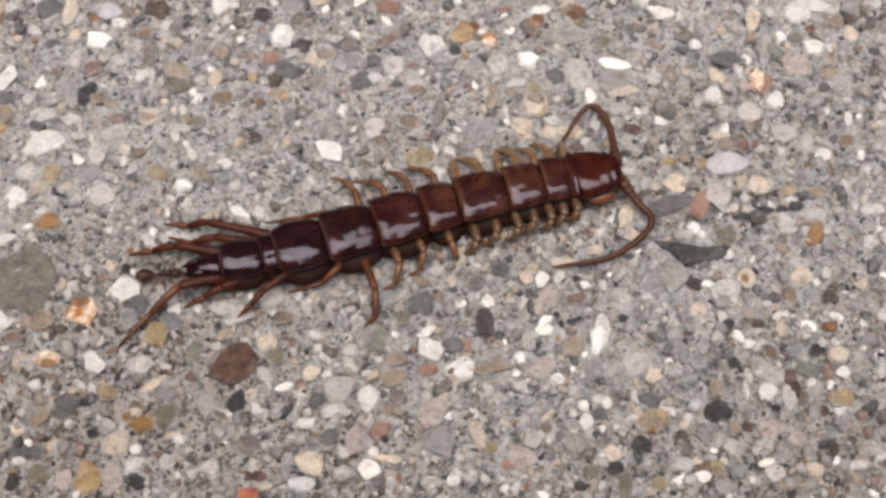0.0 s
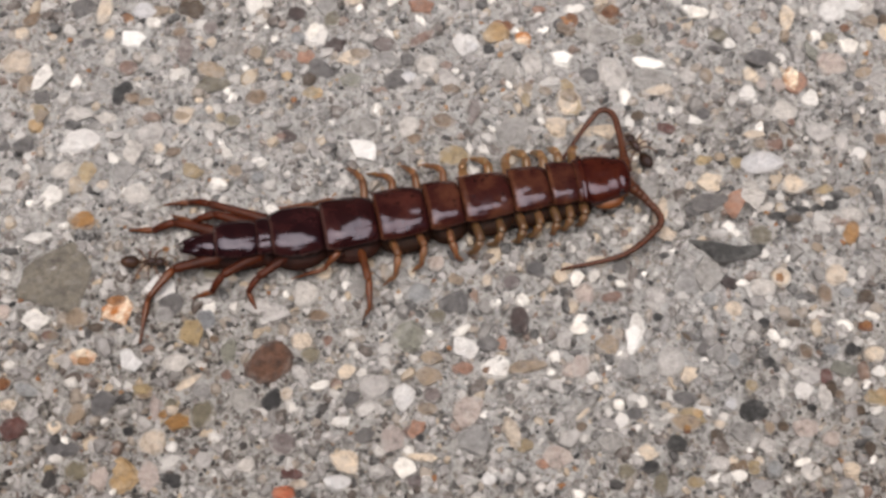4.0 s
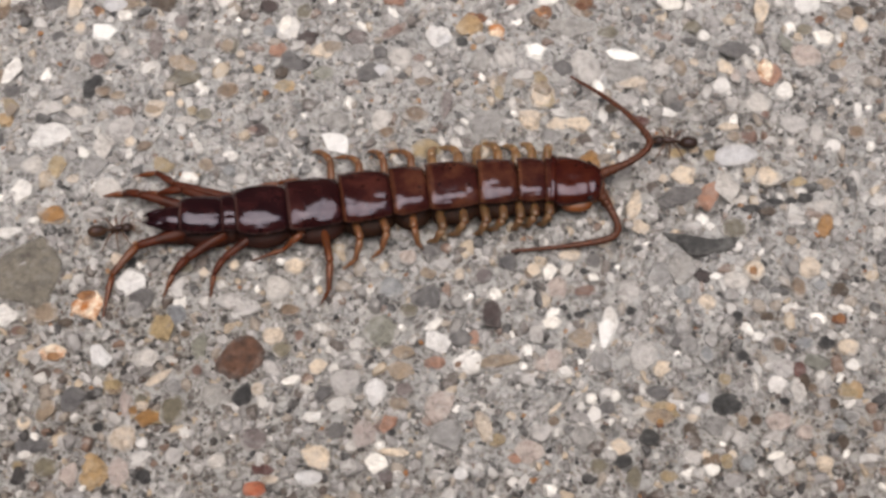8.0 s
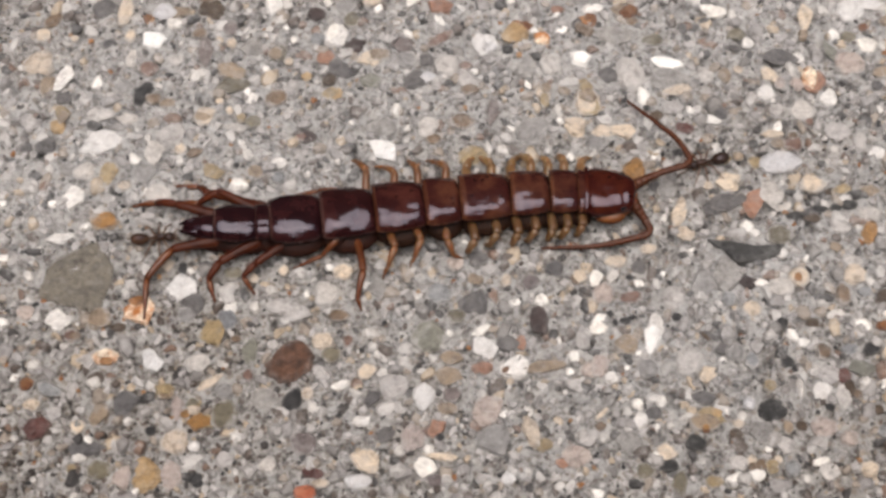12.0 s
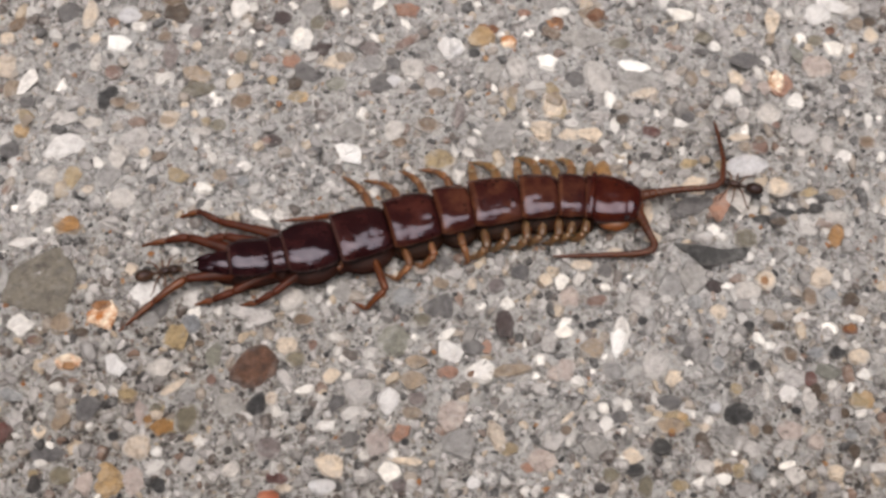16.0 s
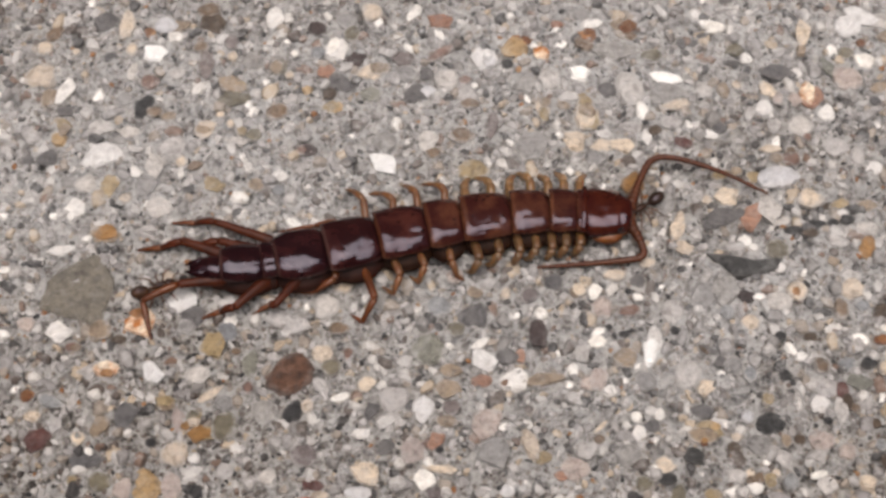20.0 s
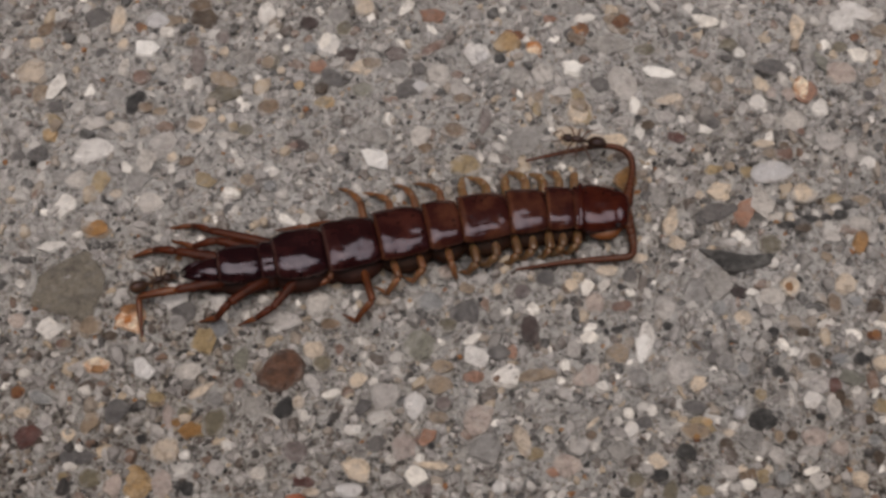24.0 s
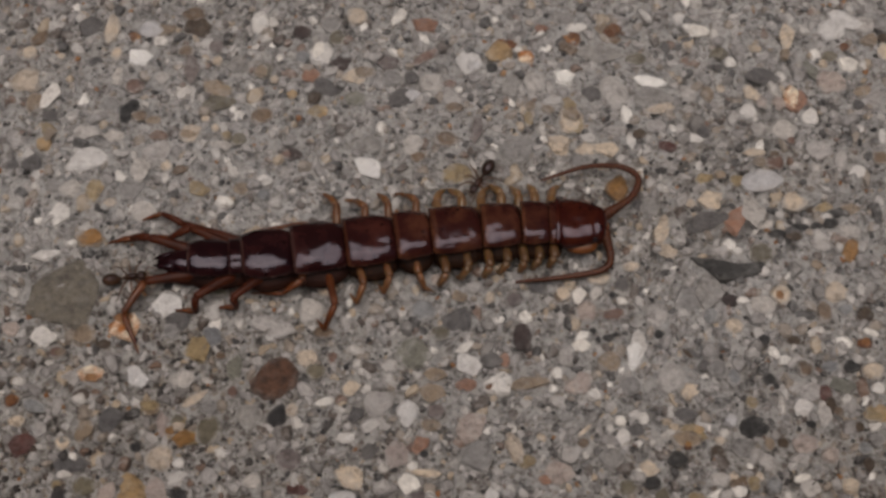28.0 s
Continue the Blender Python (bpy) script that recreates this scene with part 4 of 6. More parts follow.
# name, start and end behind the head's front, half width, half height, material of the plate and of the sides
SEGMENTS = [
    (3.25, 3.85, 1.60, 0.92, FRONT_SHELL, SHADED_SIDE_SKIN),
    (3.70, 5.65, 1.63, 1.00, FRONT_SHELL, SHADED_SIDE_SKIN),
    (5.55, 8.20, 1.66, 1.02, FRONT_SHELL, SHADED_SIDE_SKIN),
    (8.05, 11.45, 1.76, 1.06, FRONT_SHELL, SHADED_SIDE_SKIN),
    (11.30, 13.75, 1.78, 1.06, FRONT_SHELL, SHADED_SIDE_SKIN),
    (13.60, 17.00, 1.85, 1.08, MID_SHELL, SHADED_SIDE_SKIN),
    (16.85, 20.45, 1.83, 1.08, DUSK_SHELL, REAR_SKIN),
    (20.30, 23.80, 1.70, 1.05, REAR_SHELL, REAR_SKIN),
    (23.55, 24.65, 1.24, 0.93, REAR_SHELL, REAR_SKIN),
    (24.45, 27.40, 1.30, 0.98, REAR_SHELL, REAR_SKIN),
]
# walking legs: root behind the head's front, foot forward of the root, foot's distance from the midline, sideways bow of the knee
NEAR_LEGS = [(3.6, -0.7, 2.5, 0.05), (4.6, -0.9, 2.6, 0.05), (5.6, -0.6, 2.75, 0.1), (6.7, -1.1, 2.7, 0.05), (7.9, -0.8, 2.9, 0.1), (9.3, -1.2, 2.8, 0.05), (10.8, -1.0, 3.1, 0.1), (12.5, 0.3, 3.6, -0.05),
             (14.6, -1.0, 3.7, 0.25), (16.3, -1.2, 4.2, 0.2), (18.3, -0.9, 6.3, 0.1), (19.8, -3.3, 2.6, 0.0)]
FAR_LEGS = [(3.6, 0.4, 3.4, 0.0), (4.6, -0.6, 3.6, 0.1), (5.6, -0.7, 3.5, 0.1), (6.7, -0.9, 3.8, 0.1), (7.9, 0.4, 3.6, -0.1), (9.2, -1.0, 3.8, 0.1), (10.7, 0.4, 3.8, -0.1), (12.2, -1.3, 4.0, 0.15),
            (13.9, -0.8, 4.2, 0.1), (15.6, -1.4, 4.1, 0.2), (17.4, -0.9, 4.8, 0.2), (19.3, -4.0, 2.7, 0.0)]
# hind legs trail back along the body: root, then knee, ankle and foot, each forward of the root and away from the midline
NEAR_HIND = [(21.6, (-3.3, 2.3), (-4.0, 3.4), (-3.5, 4.6)), (23.9, (-3.4, 2.2), (-4.8, 3.5), (-3.9, 5.0)), (26.4, (-3.5, 2.2), (-5.5, 3.4), (-6.2, 6.3))]
FAR_HIND = [(21.8, (-5.0, 3.0), (-6.9, 3.8), (-8.6, 4.1)), (23.4, (-3.8, 2.4), (-5.4, 2.7), (-6.9, 3.2)), (26.0, (-4.3, 1.75), (-5.4, 1.9), (-6.7, 1.75))]


def hind_guess(t, root, side, s):
    p, turn = along(between(SPINE, t), s)
    base = Matrix.Translation((p[0], p[1] - 0.26, 0)) @ Matrix.Rotation(turn, 4, 'Z')
    knee, ankle, foot = between(HIND[side, s], t)
    high, low = (0.75, 0.45) if side == "far" else (1.2, 0.7)
    return [base @ root, Vector((*knee, high)), Vector((*ankle, low)), Vector((*foot, 0.06))]


def build_leg(centipede, side, s, fore, reach, bow, joints=None):
    """A jointed leg: thigh, shin and foot, bent over a raised knee. Its root is its origin; y points away from the body for both sides."""
    hind = joints is not None
    skin = RED_AMBER if hind or s > 18 else (MID_AMBER if s > 12 else (AMBER if side == "far" else SHADED_AMBER))
    thick = 0.33 if s < 12 else (0.28 if not hind else (0.46 if s > 25 else (0.44 if s > 23 else 0.40)))
    root = Vector((0, 0.85 if not hind else 0.6, AXIS * 0.56))
    foot = Vector((fore, reach, 0.06))
    if hind:
        knee, ankle = Vector((*joints[0], 1.0)), Vector((*joints[1], 0.5))
    else:
        flat = foot - root
        knee = Vector((bow, root.y + flat.y * 0.60, 1.35))
        ankle = Vector((bow * 0.5 + fore * 0.38, root.y + flat.y * 0.90, 0.62))
        if side == "near" and s < 12:
            # the front legs arch out and curl back under the body
            knee, ankle = Vector((bow, reach * 0.92, 1.25)), Vector((fore * 0.45, reach * 1.04, 0.55))
    knee.z, ankle.z = max(knee.z, 0.9), max(ankle.z, 0.35)
    flip = Matrix.Diagonal((1, 1 if side == "far" else -1, 1, 1))

    joints = [flip @ v for v in (root, knee, ankle, foot)]
    sizes = [(joints[k + 1] - joints[k]).length for k in range(3)]
    if (side, s) in HIND:
        # the lengths that suit all of its poses
        runs = []
        for t in HIND[side, s]:
            spots = hind_guess(t, joints[0], side, s)
            runs.append([(spots[k + 1] - spots[k]).length for k in range(3)])
        sizes = [float(v) for v in np.median(runs, 0)]

    def limb(size, r0, r1, sag):
        run = [0.0, 0.12, 0.3, 0.55, 0.8, 0.95, 1.0]
        return tube([(size * u, 0, sag * 4 * u * (1 - u)) for u in run], [r0 * 0.75, r0 * 0.97, r0, (r0 + r1) / 2, r1 * 1.02, r1 * 1.04, r1 * 0.85], 8)
    leg = part("leg", mesh_of("leg", *joined(limb(sizes[0], thick, thick * (0.66 if hind else 0.9), 0.14)), RED_THIGH if hind else skin), centipede, "dark amber hind leg" if hind else "")
    # hips enlarged and dark, also standing in for shade between the legs
    part("hip", mesh_of("hip", *moved(egg(1.45 if hind else 0.98, 0.62, 0.50, 8, 12), at(0.55 if hind else 0.42, 0, -0.20)), SHADED_SIDE_SKIN if s < 17 else REAR_SKIN), leg, "brown hip, darkened for shade")
    shin = part("shin", mesh_of("shin", *limb(sizes[1], thick * (0.64 if hind else 0.88), thick * (0.50 if hind else 0.62), 0.12), RED_THIGH if hind and (side == "far" or s < 25) else skin), leg)
    claw = moved(tube([(0, 0, 0), (0.12, 0, 0.02), (0.22, 0, -0.06)], [thick * 0.2, thick * 0.15, thick * 0.04], 6), at(sizes[2] * 0.98, 0, 0))
    sole = part("foot", mesh_of("foot", *joined(limb(sizes[2], thick * (0.47 if hind else 0.55), thick * (0.2 if hind else 0.24), 0.06), claw), skin), leg)
    return leg, shin, sole, joints, sizes


def build_head(centipede):
    # a flat shield, broad and squarish in plan, arched across
    shaped, f = [], []
    rings, sides = 20, 32
    for i in range(rings + 1):
        u = -1 + 2 * i / rings
        plan = (1 - abs(u) ** 9) ** (1 / 3) * (1 - 0.38 * ((u + 1) / 2) ** 1.8)
        plan = max(plan, 0.05)
        for k in range(sides):
            a = 2 * math.pi * k / sides
            c, s = math.cos(a), math.sin(a)
            y = 1.84 * plan * math.copysign(abs(c) ** 0.85, c)
            z = (0.93 if s > 0 else 0.55) * plan ** 0.6 * math.copysign(abs(s) ** 0.95, s)
            if z > 0:
                z -= 0.09 * math.exp(-((u - 0.42 - 0.10 * abs(y)) / 0.05) ** 2) + 0.10 * max(0.0, u) ** 2
            shaped.append((u * 1.68 * MM, y * MM, z * MM))
    for i in range(rings):
        for k in range(sides):
            k2 = (k + 1) % sides
            f.append((i * sides + k, (i + 1) * sides + k, (i + 1) * sides + k2, i * sides + k2))
    f.append(tuple(range(sides)))
    f.append(tuple(reversed(range(rings * sides, (rings + 1) * sides))))
    head = part("head", mesh_of("head", shaped, f, HEAD_SHELL), centipede, "glossy red-brown head shield")
    part("collar", mesh_of("collar", *moved(plate(0.42, 1.72, 0.92, 80, 6, 20, 0.05, 0, 0.05), at(-1.60, 0, 0.02)), HEAD_SHELL), head)
    for y in (-1, 1):
        part("fang", mesh_of("fang", *joined(moved(egg(1.05, 0.62, 0.46, 12, 16, lambda u: 1 + 0.22 * u), at(0.0, 1.36 * y, -0.46, 0, 0, -12 * y)),
                                            tube([(0.7, 1.15 * y, -0.5), (1.25, 0.95 * y, -0.55), (1.6, 0.55 * y, -0.6), (1.72, 0.2 * y, -0.62)], [0.26, 0.2, 0.12, 0.03])), FANG), head, "curved orange fang")
        part("eye_patch", mesh_of("eye_patch", *joined(*[moved(egg(0.09, 0.09, 0.08, 6, 8), at(0.72 + 0.13 * (k % 3), (1.30 - 0.09 * (k % 3) + 0.09 * (k // 3)) * y, 0.40 - 0.09 * (k // 3) - 0.03 * (k % 3))) for k in range(6)]), EYE), head, "cluster of black eye beads")
    part("mouth_plate", mesh_of("mouth_plate", *moved(egg(0.5, 0.75, 0.3, 8, 12), at(1.35, 0, -0.42)), FANG), head)
    return head


def build_segment(centipede, spec):
    a, b, wide, tall, shell, skin = spec
    size = b - a
    # the flanks bulge past the plates, in place of the body's contact shadow
    body = part("body_segment", mesh_of("body_segment", *moved(egg(size * 0.62, wide * 1.34, tall * 0.82, 12, 22, lambda u: 1.0 + 0.25 * (1 - math.sqrt(max(0.0, 1 - u * u)))), at(0, 0, -0.66)), skin), centipede)
    shield = mesh_of("back_plate", *plate(size * 1.0, wide * 1.04, tall * 0.98, 84, corner=0.14 if size > 1 else 0.05, taper=0.12 if a < 20 else 0.0, barrel=0.09 if a < 20 else (0.22 if size > 1.2 else 0.0)), shell)
    shield.materials.append(RIM if a < 16 else REAR_RIM)
    for i in range(16 * 24):
        # the hind edge and the side edges are pale
        if i < (48 if a < 13 else 24) or i % 24 in (0, 23):
            shield.polygons[i].material_index = 1
    part("back_plate", shield, body, m=at(0, 0, 0.02, 0, 3.6 if size > 1.2 else 1.4, 0))
    return body


def build_tail(centipede):
    body = part("tail", mesh_of("tail", *egg(1.5, 0.86, 0.62, 12, 18, lambda u: 1 + 0.2 * u), REAR_SHELL), centipede, "dark forked tail tip")
    for y in (-1, 1):
        part("tail_point", mesh_of("tail_point", *tube([(0.1, 0.36 * y, 0.1), (-0.7, 0.40 * y, 0.14), (-1.3, 0.34 * y, 0.1), (-1.75, 0.22 * y, 0.04)], [0.34, 0.3, 0.19, 0.04], 10), REAR_SHELL), body)
    return body


FEELER_PIECES = 26


def build_feeler(centipede):
    pieces = []
    for k in range(FEELER_PIECES):
        u = k / (FEELER_PIECES - 1)
        r = 0.20 * (1 - u) ** 0.7 + 0.085 + 0.15 * max(0.0, 1 - u * 7)
        size = 0.46
        data = mesh_of("feeler_ring", *tube([(-size * 0.62, 0, 0), (-size * 0.56, 0, 0), (-size * 0.3, 0, 0), (0, 0, 0), (size * 0.3, 0, 0), (size * 0.56, 0, 0), (size * 0.62, 0, 0)], [r * 0.4, r * 0.9, r * 0.99, r, r * 0.99, r * 0.92, r * 0.4], 10), FEELER)
        if k == 0:
            pieces.append(part("antenna", data, centipede, "slender bead-ringed red-brown antenna"))
        else:
            pieces.append(part("antenna_ring", data, pieces[0]))
    return pieces


CENTIPEDE = tagged(new("centipede"), "glossy dark red-brown stone centipede lying on pebbly concrete", "centipede")
HEAD = build_head(CENTIPEDE)
BODY = [build_segment(CENTIPEDE, spec) for spec in SEGMENTS]
TAIL = build_tail(CENTIPEDE)
LEGS = []
for side, legs in (("near", NEAR_LEGS), ("far", FAR_LEGS)):
    for s, fore, reach, bow in legs:
        LEGS.append((build_leg(CENTIPEDE, side, s, fore, reach, bow), side, s, fore, reach))
for side, legs in (("near", NEAR_HIND), ("far", FAR_HIND)):
    for s, knee, ankle, foot in legs:
        LEGS.append((build_leg(CENTIPEDE, side, s, *foot, 0, (knee, ankle)), side, s, *foot))
ANTENNAE = {which: build_feeler(CENTIPEDE) for which in ("far", "near")}


def catmull(points, count):
    """count places spread evenly over a smooth line through points."""
    pts = [points[0] * 2 - points[1]] + list(points) + [points[-1] * 2 - points[-2]]
    fine = []
    for i in range(1, len(pts) - 2):
        p0, p1, p2, p3 = pts[i - 1:i + 3]
        for k in range(12):
            u = k / 12
            fine.append(0.5 * (2 * p1 + (p2 - p0) * u + (2 * p0 - 5 * p1 + 4 * p2 - p3) * u * u + (3 * p1 - p0 - 3 * p2 + p3) * u ** 3))
    fine.append(points[-1])
    fine = np.array(fine)
    run = np.concatenate([[0], np.cumsum(np.linalg.norm(np.diff(fine, axis=0), axis=1))])
    want = np.linspace(0, run[-1], count)
    return np.stack([np.interp(want, run, fine[:, j]) for j in range(fine.shape[1])], 1)


FAR_HEIGHT = [1.3, 1.5, 1.6, 1.5, 1.1, 0.6]
NEAR_HEIGHT = [1.0, 0.9, 0.8, 0.7, 0.6, 0.4]


def feeler_poses(which, t):
    flat = between(FEELERS[which], t)
    heights = FAR_HEIGHT if which == "far" else NEAR_HEIGHT
    line = [np.array((x, y, z)) for (x, y), z in zip(flat, heights)]
    place, turn = along(between(SPINE, t), 1.75)
    side = 0.62 if which == "far" else -0.62
    line[0] = np.array((place[0] + 1.45 * math.cos(turn) - side * math.sin(turn), place[1] + 1.45 * math.sin(turn) + side * math.cos(turn) - 0.26, 1.5))
    spots = catmull(line, FEELER_PIECES)
    poses = []
    for k in range(FEELER_PIECES):
        d = spots[min(k + 1, FEELER_PIECES - 1)] - spots[max(k - 1, 0)]
        flat_run = math.hypot(d[0], d[1])
        poses.append(at(*spots[k], 0, -math.degrees(math.atan2(d[2], flat_run)), math.degrees(math.atan2(d[1], d[0]))))
    return poses


def body_pose(t, s, z):
    p, turn = along(between(SPINE, t), s)
    return at(p[0], p[1] - 0.26, z, 0, 0, math.degrees(turn))


def steady_foot(t, s, side, fore, reach):
    """Where a foot stands on the ground: it lags behind the body's drift."""
    if side == "near" and 14 < s < 21:
        tuck = min(1.0, max(0.0, (t - 12) / 3))
        fore, reach = fore - (0.7 if s > 17 else 0.0) * tuck, reach * (1 - 0.3 * tuck)
    total, weight = np.zeros(2), 0.0
    for k in range(-4, 5):
        p, turn = along(between(SPINE, min(28.0, max(0.0, t + k * 0.6))), s)
        y = reach if side == "far" else -reach
        w = 5 - abs(k)
        total += w * (p + np.array((fore * math.cos(turn) - y * math.sin(turn), fore * math.sin(turn) + y * math.cos(turn))))
        weight += w
    return total / weight


def leg_joints(t, joints, sizes, side, s, fore, reach):
    """The leg's four joints, in mm: the root rides on the body, the foot stays on the ground, and the knee and ankle give."""
    p, turn = along(between(SPINE, t), s)
    base = Matrix.Translation((p[0], p[1] - 0.26, 0)) @ Matrix.Rotation(turn, 4, 'Z')
    if (side, s) in HIND:
        spots = hind_guess(t, joints[0], side, s)
        root, goal = spots[0].copy(), spots[3].copy()
    else:
        spots = [base @ j for j in joints]
        root, goal = spots[0].copy(), Vector((*steady_foot(t, s, side, fore, reach), 0.06))
    far = (goal - root).length
    if far > 0.97 * sum(sizes):
        goal = root + (goal - root) * (0.97 * sum(sizes) / far)
    for _ in range(14):
        spots[3] = goal.copy()
        for k in (2, 1, 0):
            spots[k] = spots[k + 1] + (spots[k] - spots[k + 1]).normalized() * sizes[k]
        spots[0] = root.copy()
        for k in (0, 1, 2):
            spots[k + 1] = spots[k] + (spots[k + 1] - spots[k]).normalized() * sizes[k]
            spots[k + 1].z = min(max(spots[k + 1].z, 0.06), (1.6, 1.0, 0.2)[k])
    return spots


def link(a, b):
    """The pose of a limb that runs from a to b, its back upwards."""
    x = (b - a).normalized()
    y = Vector((0, 0, 1)).cross(x).normalized()
    z = x.cross(y)
    m = Matrix((x, y, z)).transposed().to_4x4()
    m.translation = a * MM
    return m


# ---- the ants ----
def build_ant(label):
    ant = tagged(new("ant"), label, "ant", "ants on the pavement")
    part("gaster", mesh_of("gaster", *moved(egg(0.62, 0.42, 0.40, 12, 16), at(-1.0, 0, 0.58, 0, 6, 0)), ANT_SHELL), ant, "glossy brown-black rear body")
    part("waist", mesh_of("waist", *joined(moved(egg(0.11, 0.10, 0.16, 6, 10), at(-0.36, 0, 0.55)), moved(egg(0.12, 0.11, 0.15, 6, 10), at(-0.18, 0, 0.55))), ANT_SHELL), ant)
    part("thorax", mesh_of("thorax", *moved(egg(0.48, 0.22, 0.24, 10, 14, lambda u: 1 + 0.2 * u), at(0.27, 0, 0.62, 0, -6, 0)), ANT_SHELL), ant)
    part("head", mesh_of("head", *moved(egg(0.36, 0.31, 0.24, 10, 14, lambda u: 1 - 0.12 * u), at(0.98, 0, 0.60, 0, 12, 0)), ANT_SHELL), ant)
    for y in (-1, 1):
        part("feeler", mesh_of("feeler", *tube([(1.2, 0.12 * y, 0.66), (1.45, 0.42 * y, 0.78), (1.75, 0.40 * y, 0.58), (1.98, 0.30 * y, 0.36)], [0.04, 0.038, 0.04, 0.045], 6), ANT_LEG), ant)
        part("jaw", mesh_of("jaw", *tube([(1.25, 0.12 * y, 0.52), (1.42, 0.10 * y, 0.48), (1.48, 0.01 * y, 0.46)], [0.06, 0.05, 0.02], 6), ANT_LEG), ant)
    legs = []
    for y in (-1, 1):
        for x, fx in ((0.5, 0.55), (0.28, -0.05), (0.06, -0.75)):
            data = mesh_of("leg", *tube([(0, 0, 0), (fx * 0.4, 0.45 * y, 0.22), (fx * 0.75, 0.78 * y, -0.02), (fx * 1.1, 1.05 * y, -0.42), (fx * 1.35, 1.22 * y, -0.50)], [0.06, 0.07, 0.05, 0.035, 0.025], 6), ANT_LEG)
            legs.append((part("leg", data, ant, m=at(x, 0.12 * y, 0.53)), x, y))
    return ant, legs


ANT_PATHS = []
ANT_PATHS.append(build_ant("brown-black ant attacking the centipede's head and antenna") + ([
    (1.2, 28.96, 23.82, 240, 0.0), (1.4, 24.34, 14.03, 235, 0.0), (1.5, 21.45, 9.29, 250, 0.0), (1.6, 18.56, 7.26, 205, 0.0),
    (1.8, 14.98, 6.85, 185, 0.0), (2, 15.01, 5.36, 175, 0.0), (2.5, 14.26, 5.23, 180, 0.0), (3, 14.07, 5.22, 185, 0.0),
    (3.5, 13.88, 4.74, 190, 0.0), (4, 12.94, 6.63, 120, 0.0), (4.5, 13.83, 6.69, 155, 0.0), (6.5, 15.53, 6.07, 170, 0.0),
    (7, 15.69, 7.19, 140, 0.0), (7.5, 16.04, 6.40, 175, 0.0), (8, 17.08, 6.73, 175, 0.0), (9, 17.35, 6.07, 165, 0.0),
    (10, 15.27, 6.20, 165, 0.0), (10.5, 15.25, 5.52, 205, 0.0), (11, 15.42, 5.83, 165, 0.0), (11.5, 15.82, 5.88, 195, 0.0),
    (12, 16.21, 5.71, 195, 0.0), (12.5, 16.78, 4.88, 200, 0.0), (14.5, 19.15, 4.33, 185, 0.0), (15, 19.08, 3.91, 180, 0.0),
    (15.5, 20.14, 4.45, 180, 0.0), (16, 20.50, 4.12, 165, 0.0), (16.5, 20.97, 3.35, 160, 0.0), (17, 21.02, 3.17, 165, 0.0),
    (17.5, 21.08, 3.03, 165, 0.0), (18, 21.37, 3.12, 160, 0.0), (18.5, 20.23, 2.50, 160, 0.0), (19, 17.72, 3.73, 160, 0.0),
    (19.5, 13.93, 4.19, 180, 0.0), (20, 12.03, 3.41, 215, 0.0), (20.2, 9.98, 1.70, 190, 1.9), (20.4, 7.43, 2.00, 170, 2.2),
    (20.7, 7.53, 2.98, 95, 2.2), (21, 8.30, 3.49, 10, 2.1), (21.3, 9.94, 2.82, -25, 1.6), (21.5, 11.09, 2.29, -60, 0.8),
    (22.4, 11.90, 4.41, 30, 0.0), (23.2, 10.88, 5.85, 90, 0.8), (23.5, 10.52, 6.76, 105, 1.6), (23.7, 8.50, 7.25, 150, 1.7),
    (24, 8.39, 7.03, 170, 1.7), (24.5, 7.69, 6.58, 185, 1.4), (25, 7.41, 6.44, 250, 0.5), (25.3, 7.68, 6.12, 265, 0.0),
    (25.6, 9.37, 6.28, 265, 0.0), (26, 9.58, 6.78, 265, 0.0), (26.5, 5.56, 7.52, 215, 0.0), (27, 4.31, 7.49, 230, 0.0),
    (27.5, 3.96, 7.51, 225, 0.0), (28, 2.21, 5.71, 240, 0.0)],))
ANT_PATHS.append(build_ant("brown-black ant holding on behind the centipede's tail") + ([
    (0, -15.93, -2.69, 5, 0.0), (1, -16.35, -2.27, 5, 0.0), (2, -18.17, -2.02, 10, 0.0), (3, -18.61, -1.41, 0, 0.0),
    (4, -19.25, -1.92, 0, 0.0), (7, -18.75, -0.75, 10, 0.0), (8, -19.62, 0.03, 8, 0.0), (9, -19.60, 0.03, 5, 0.0),
    (10, -20.37, -0.49, 10, 0.0), (12, -20.18, -0.15, 5, 0.0), (15, -17.14, -2.45, 10, 0.0), (17, -18.00, -2.30, 15, 0.0),
    (18, -19.10, -2.51, 10, 0.0), (20, -20.00, -2.84, 20, 0.0), (24, -19.53, -2.71, 20, 0.0), (25, -18.79, -3.12, 20, 0.0),
    (26, -17.96, -2.46, 10, 0.0), (28, -20.93, -1.82, 10, 0.0)],))
ANT_PATHS.append(build_ant("brown-black ant hurrying across the bare concrete") + ([
    (16.9, 10.65, 26.04, 245, 0.0), (17.2, 6.86, 20.91, 235, 0.0), (17.3, 4.69, 17.85, 225, 0.0), (17.5, -0.31, 15.05, 215, 0.0),
    (17.7, -3.43, 12.03, 235, 0.0), (17.8, -3.07, 10.97, 320, 0.0), (17.9, -1.50, 11.48, 15, 0.0), (18, 0.40, 12.36, -10, 0.0),
    (18.3, 7.73, 12.74, -15, 0.0), (18.6, 13.52, 13.39, 10, 0.0), (19, 25.77, 13.77, -10, 0.0), (19.3, 26.44, 14.16, -25, 0.0),
    (19.5, 29.71, 15.08, 20, 0.0), (19.7, 34.06, 17.53, 25, 0.0)],))

# ---- stones of the pavement, the larger ones piece by piece ----
SHAPES = pebble_meshes()
PEBBLES = {}
TAKEN = []


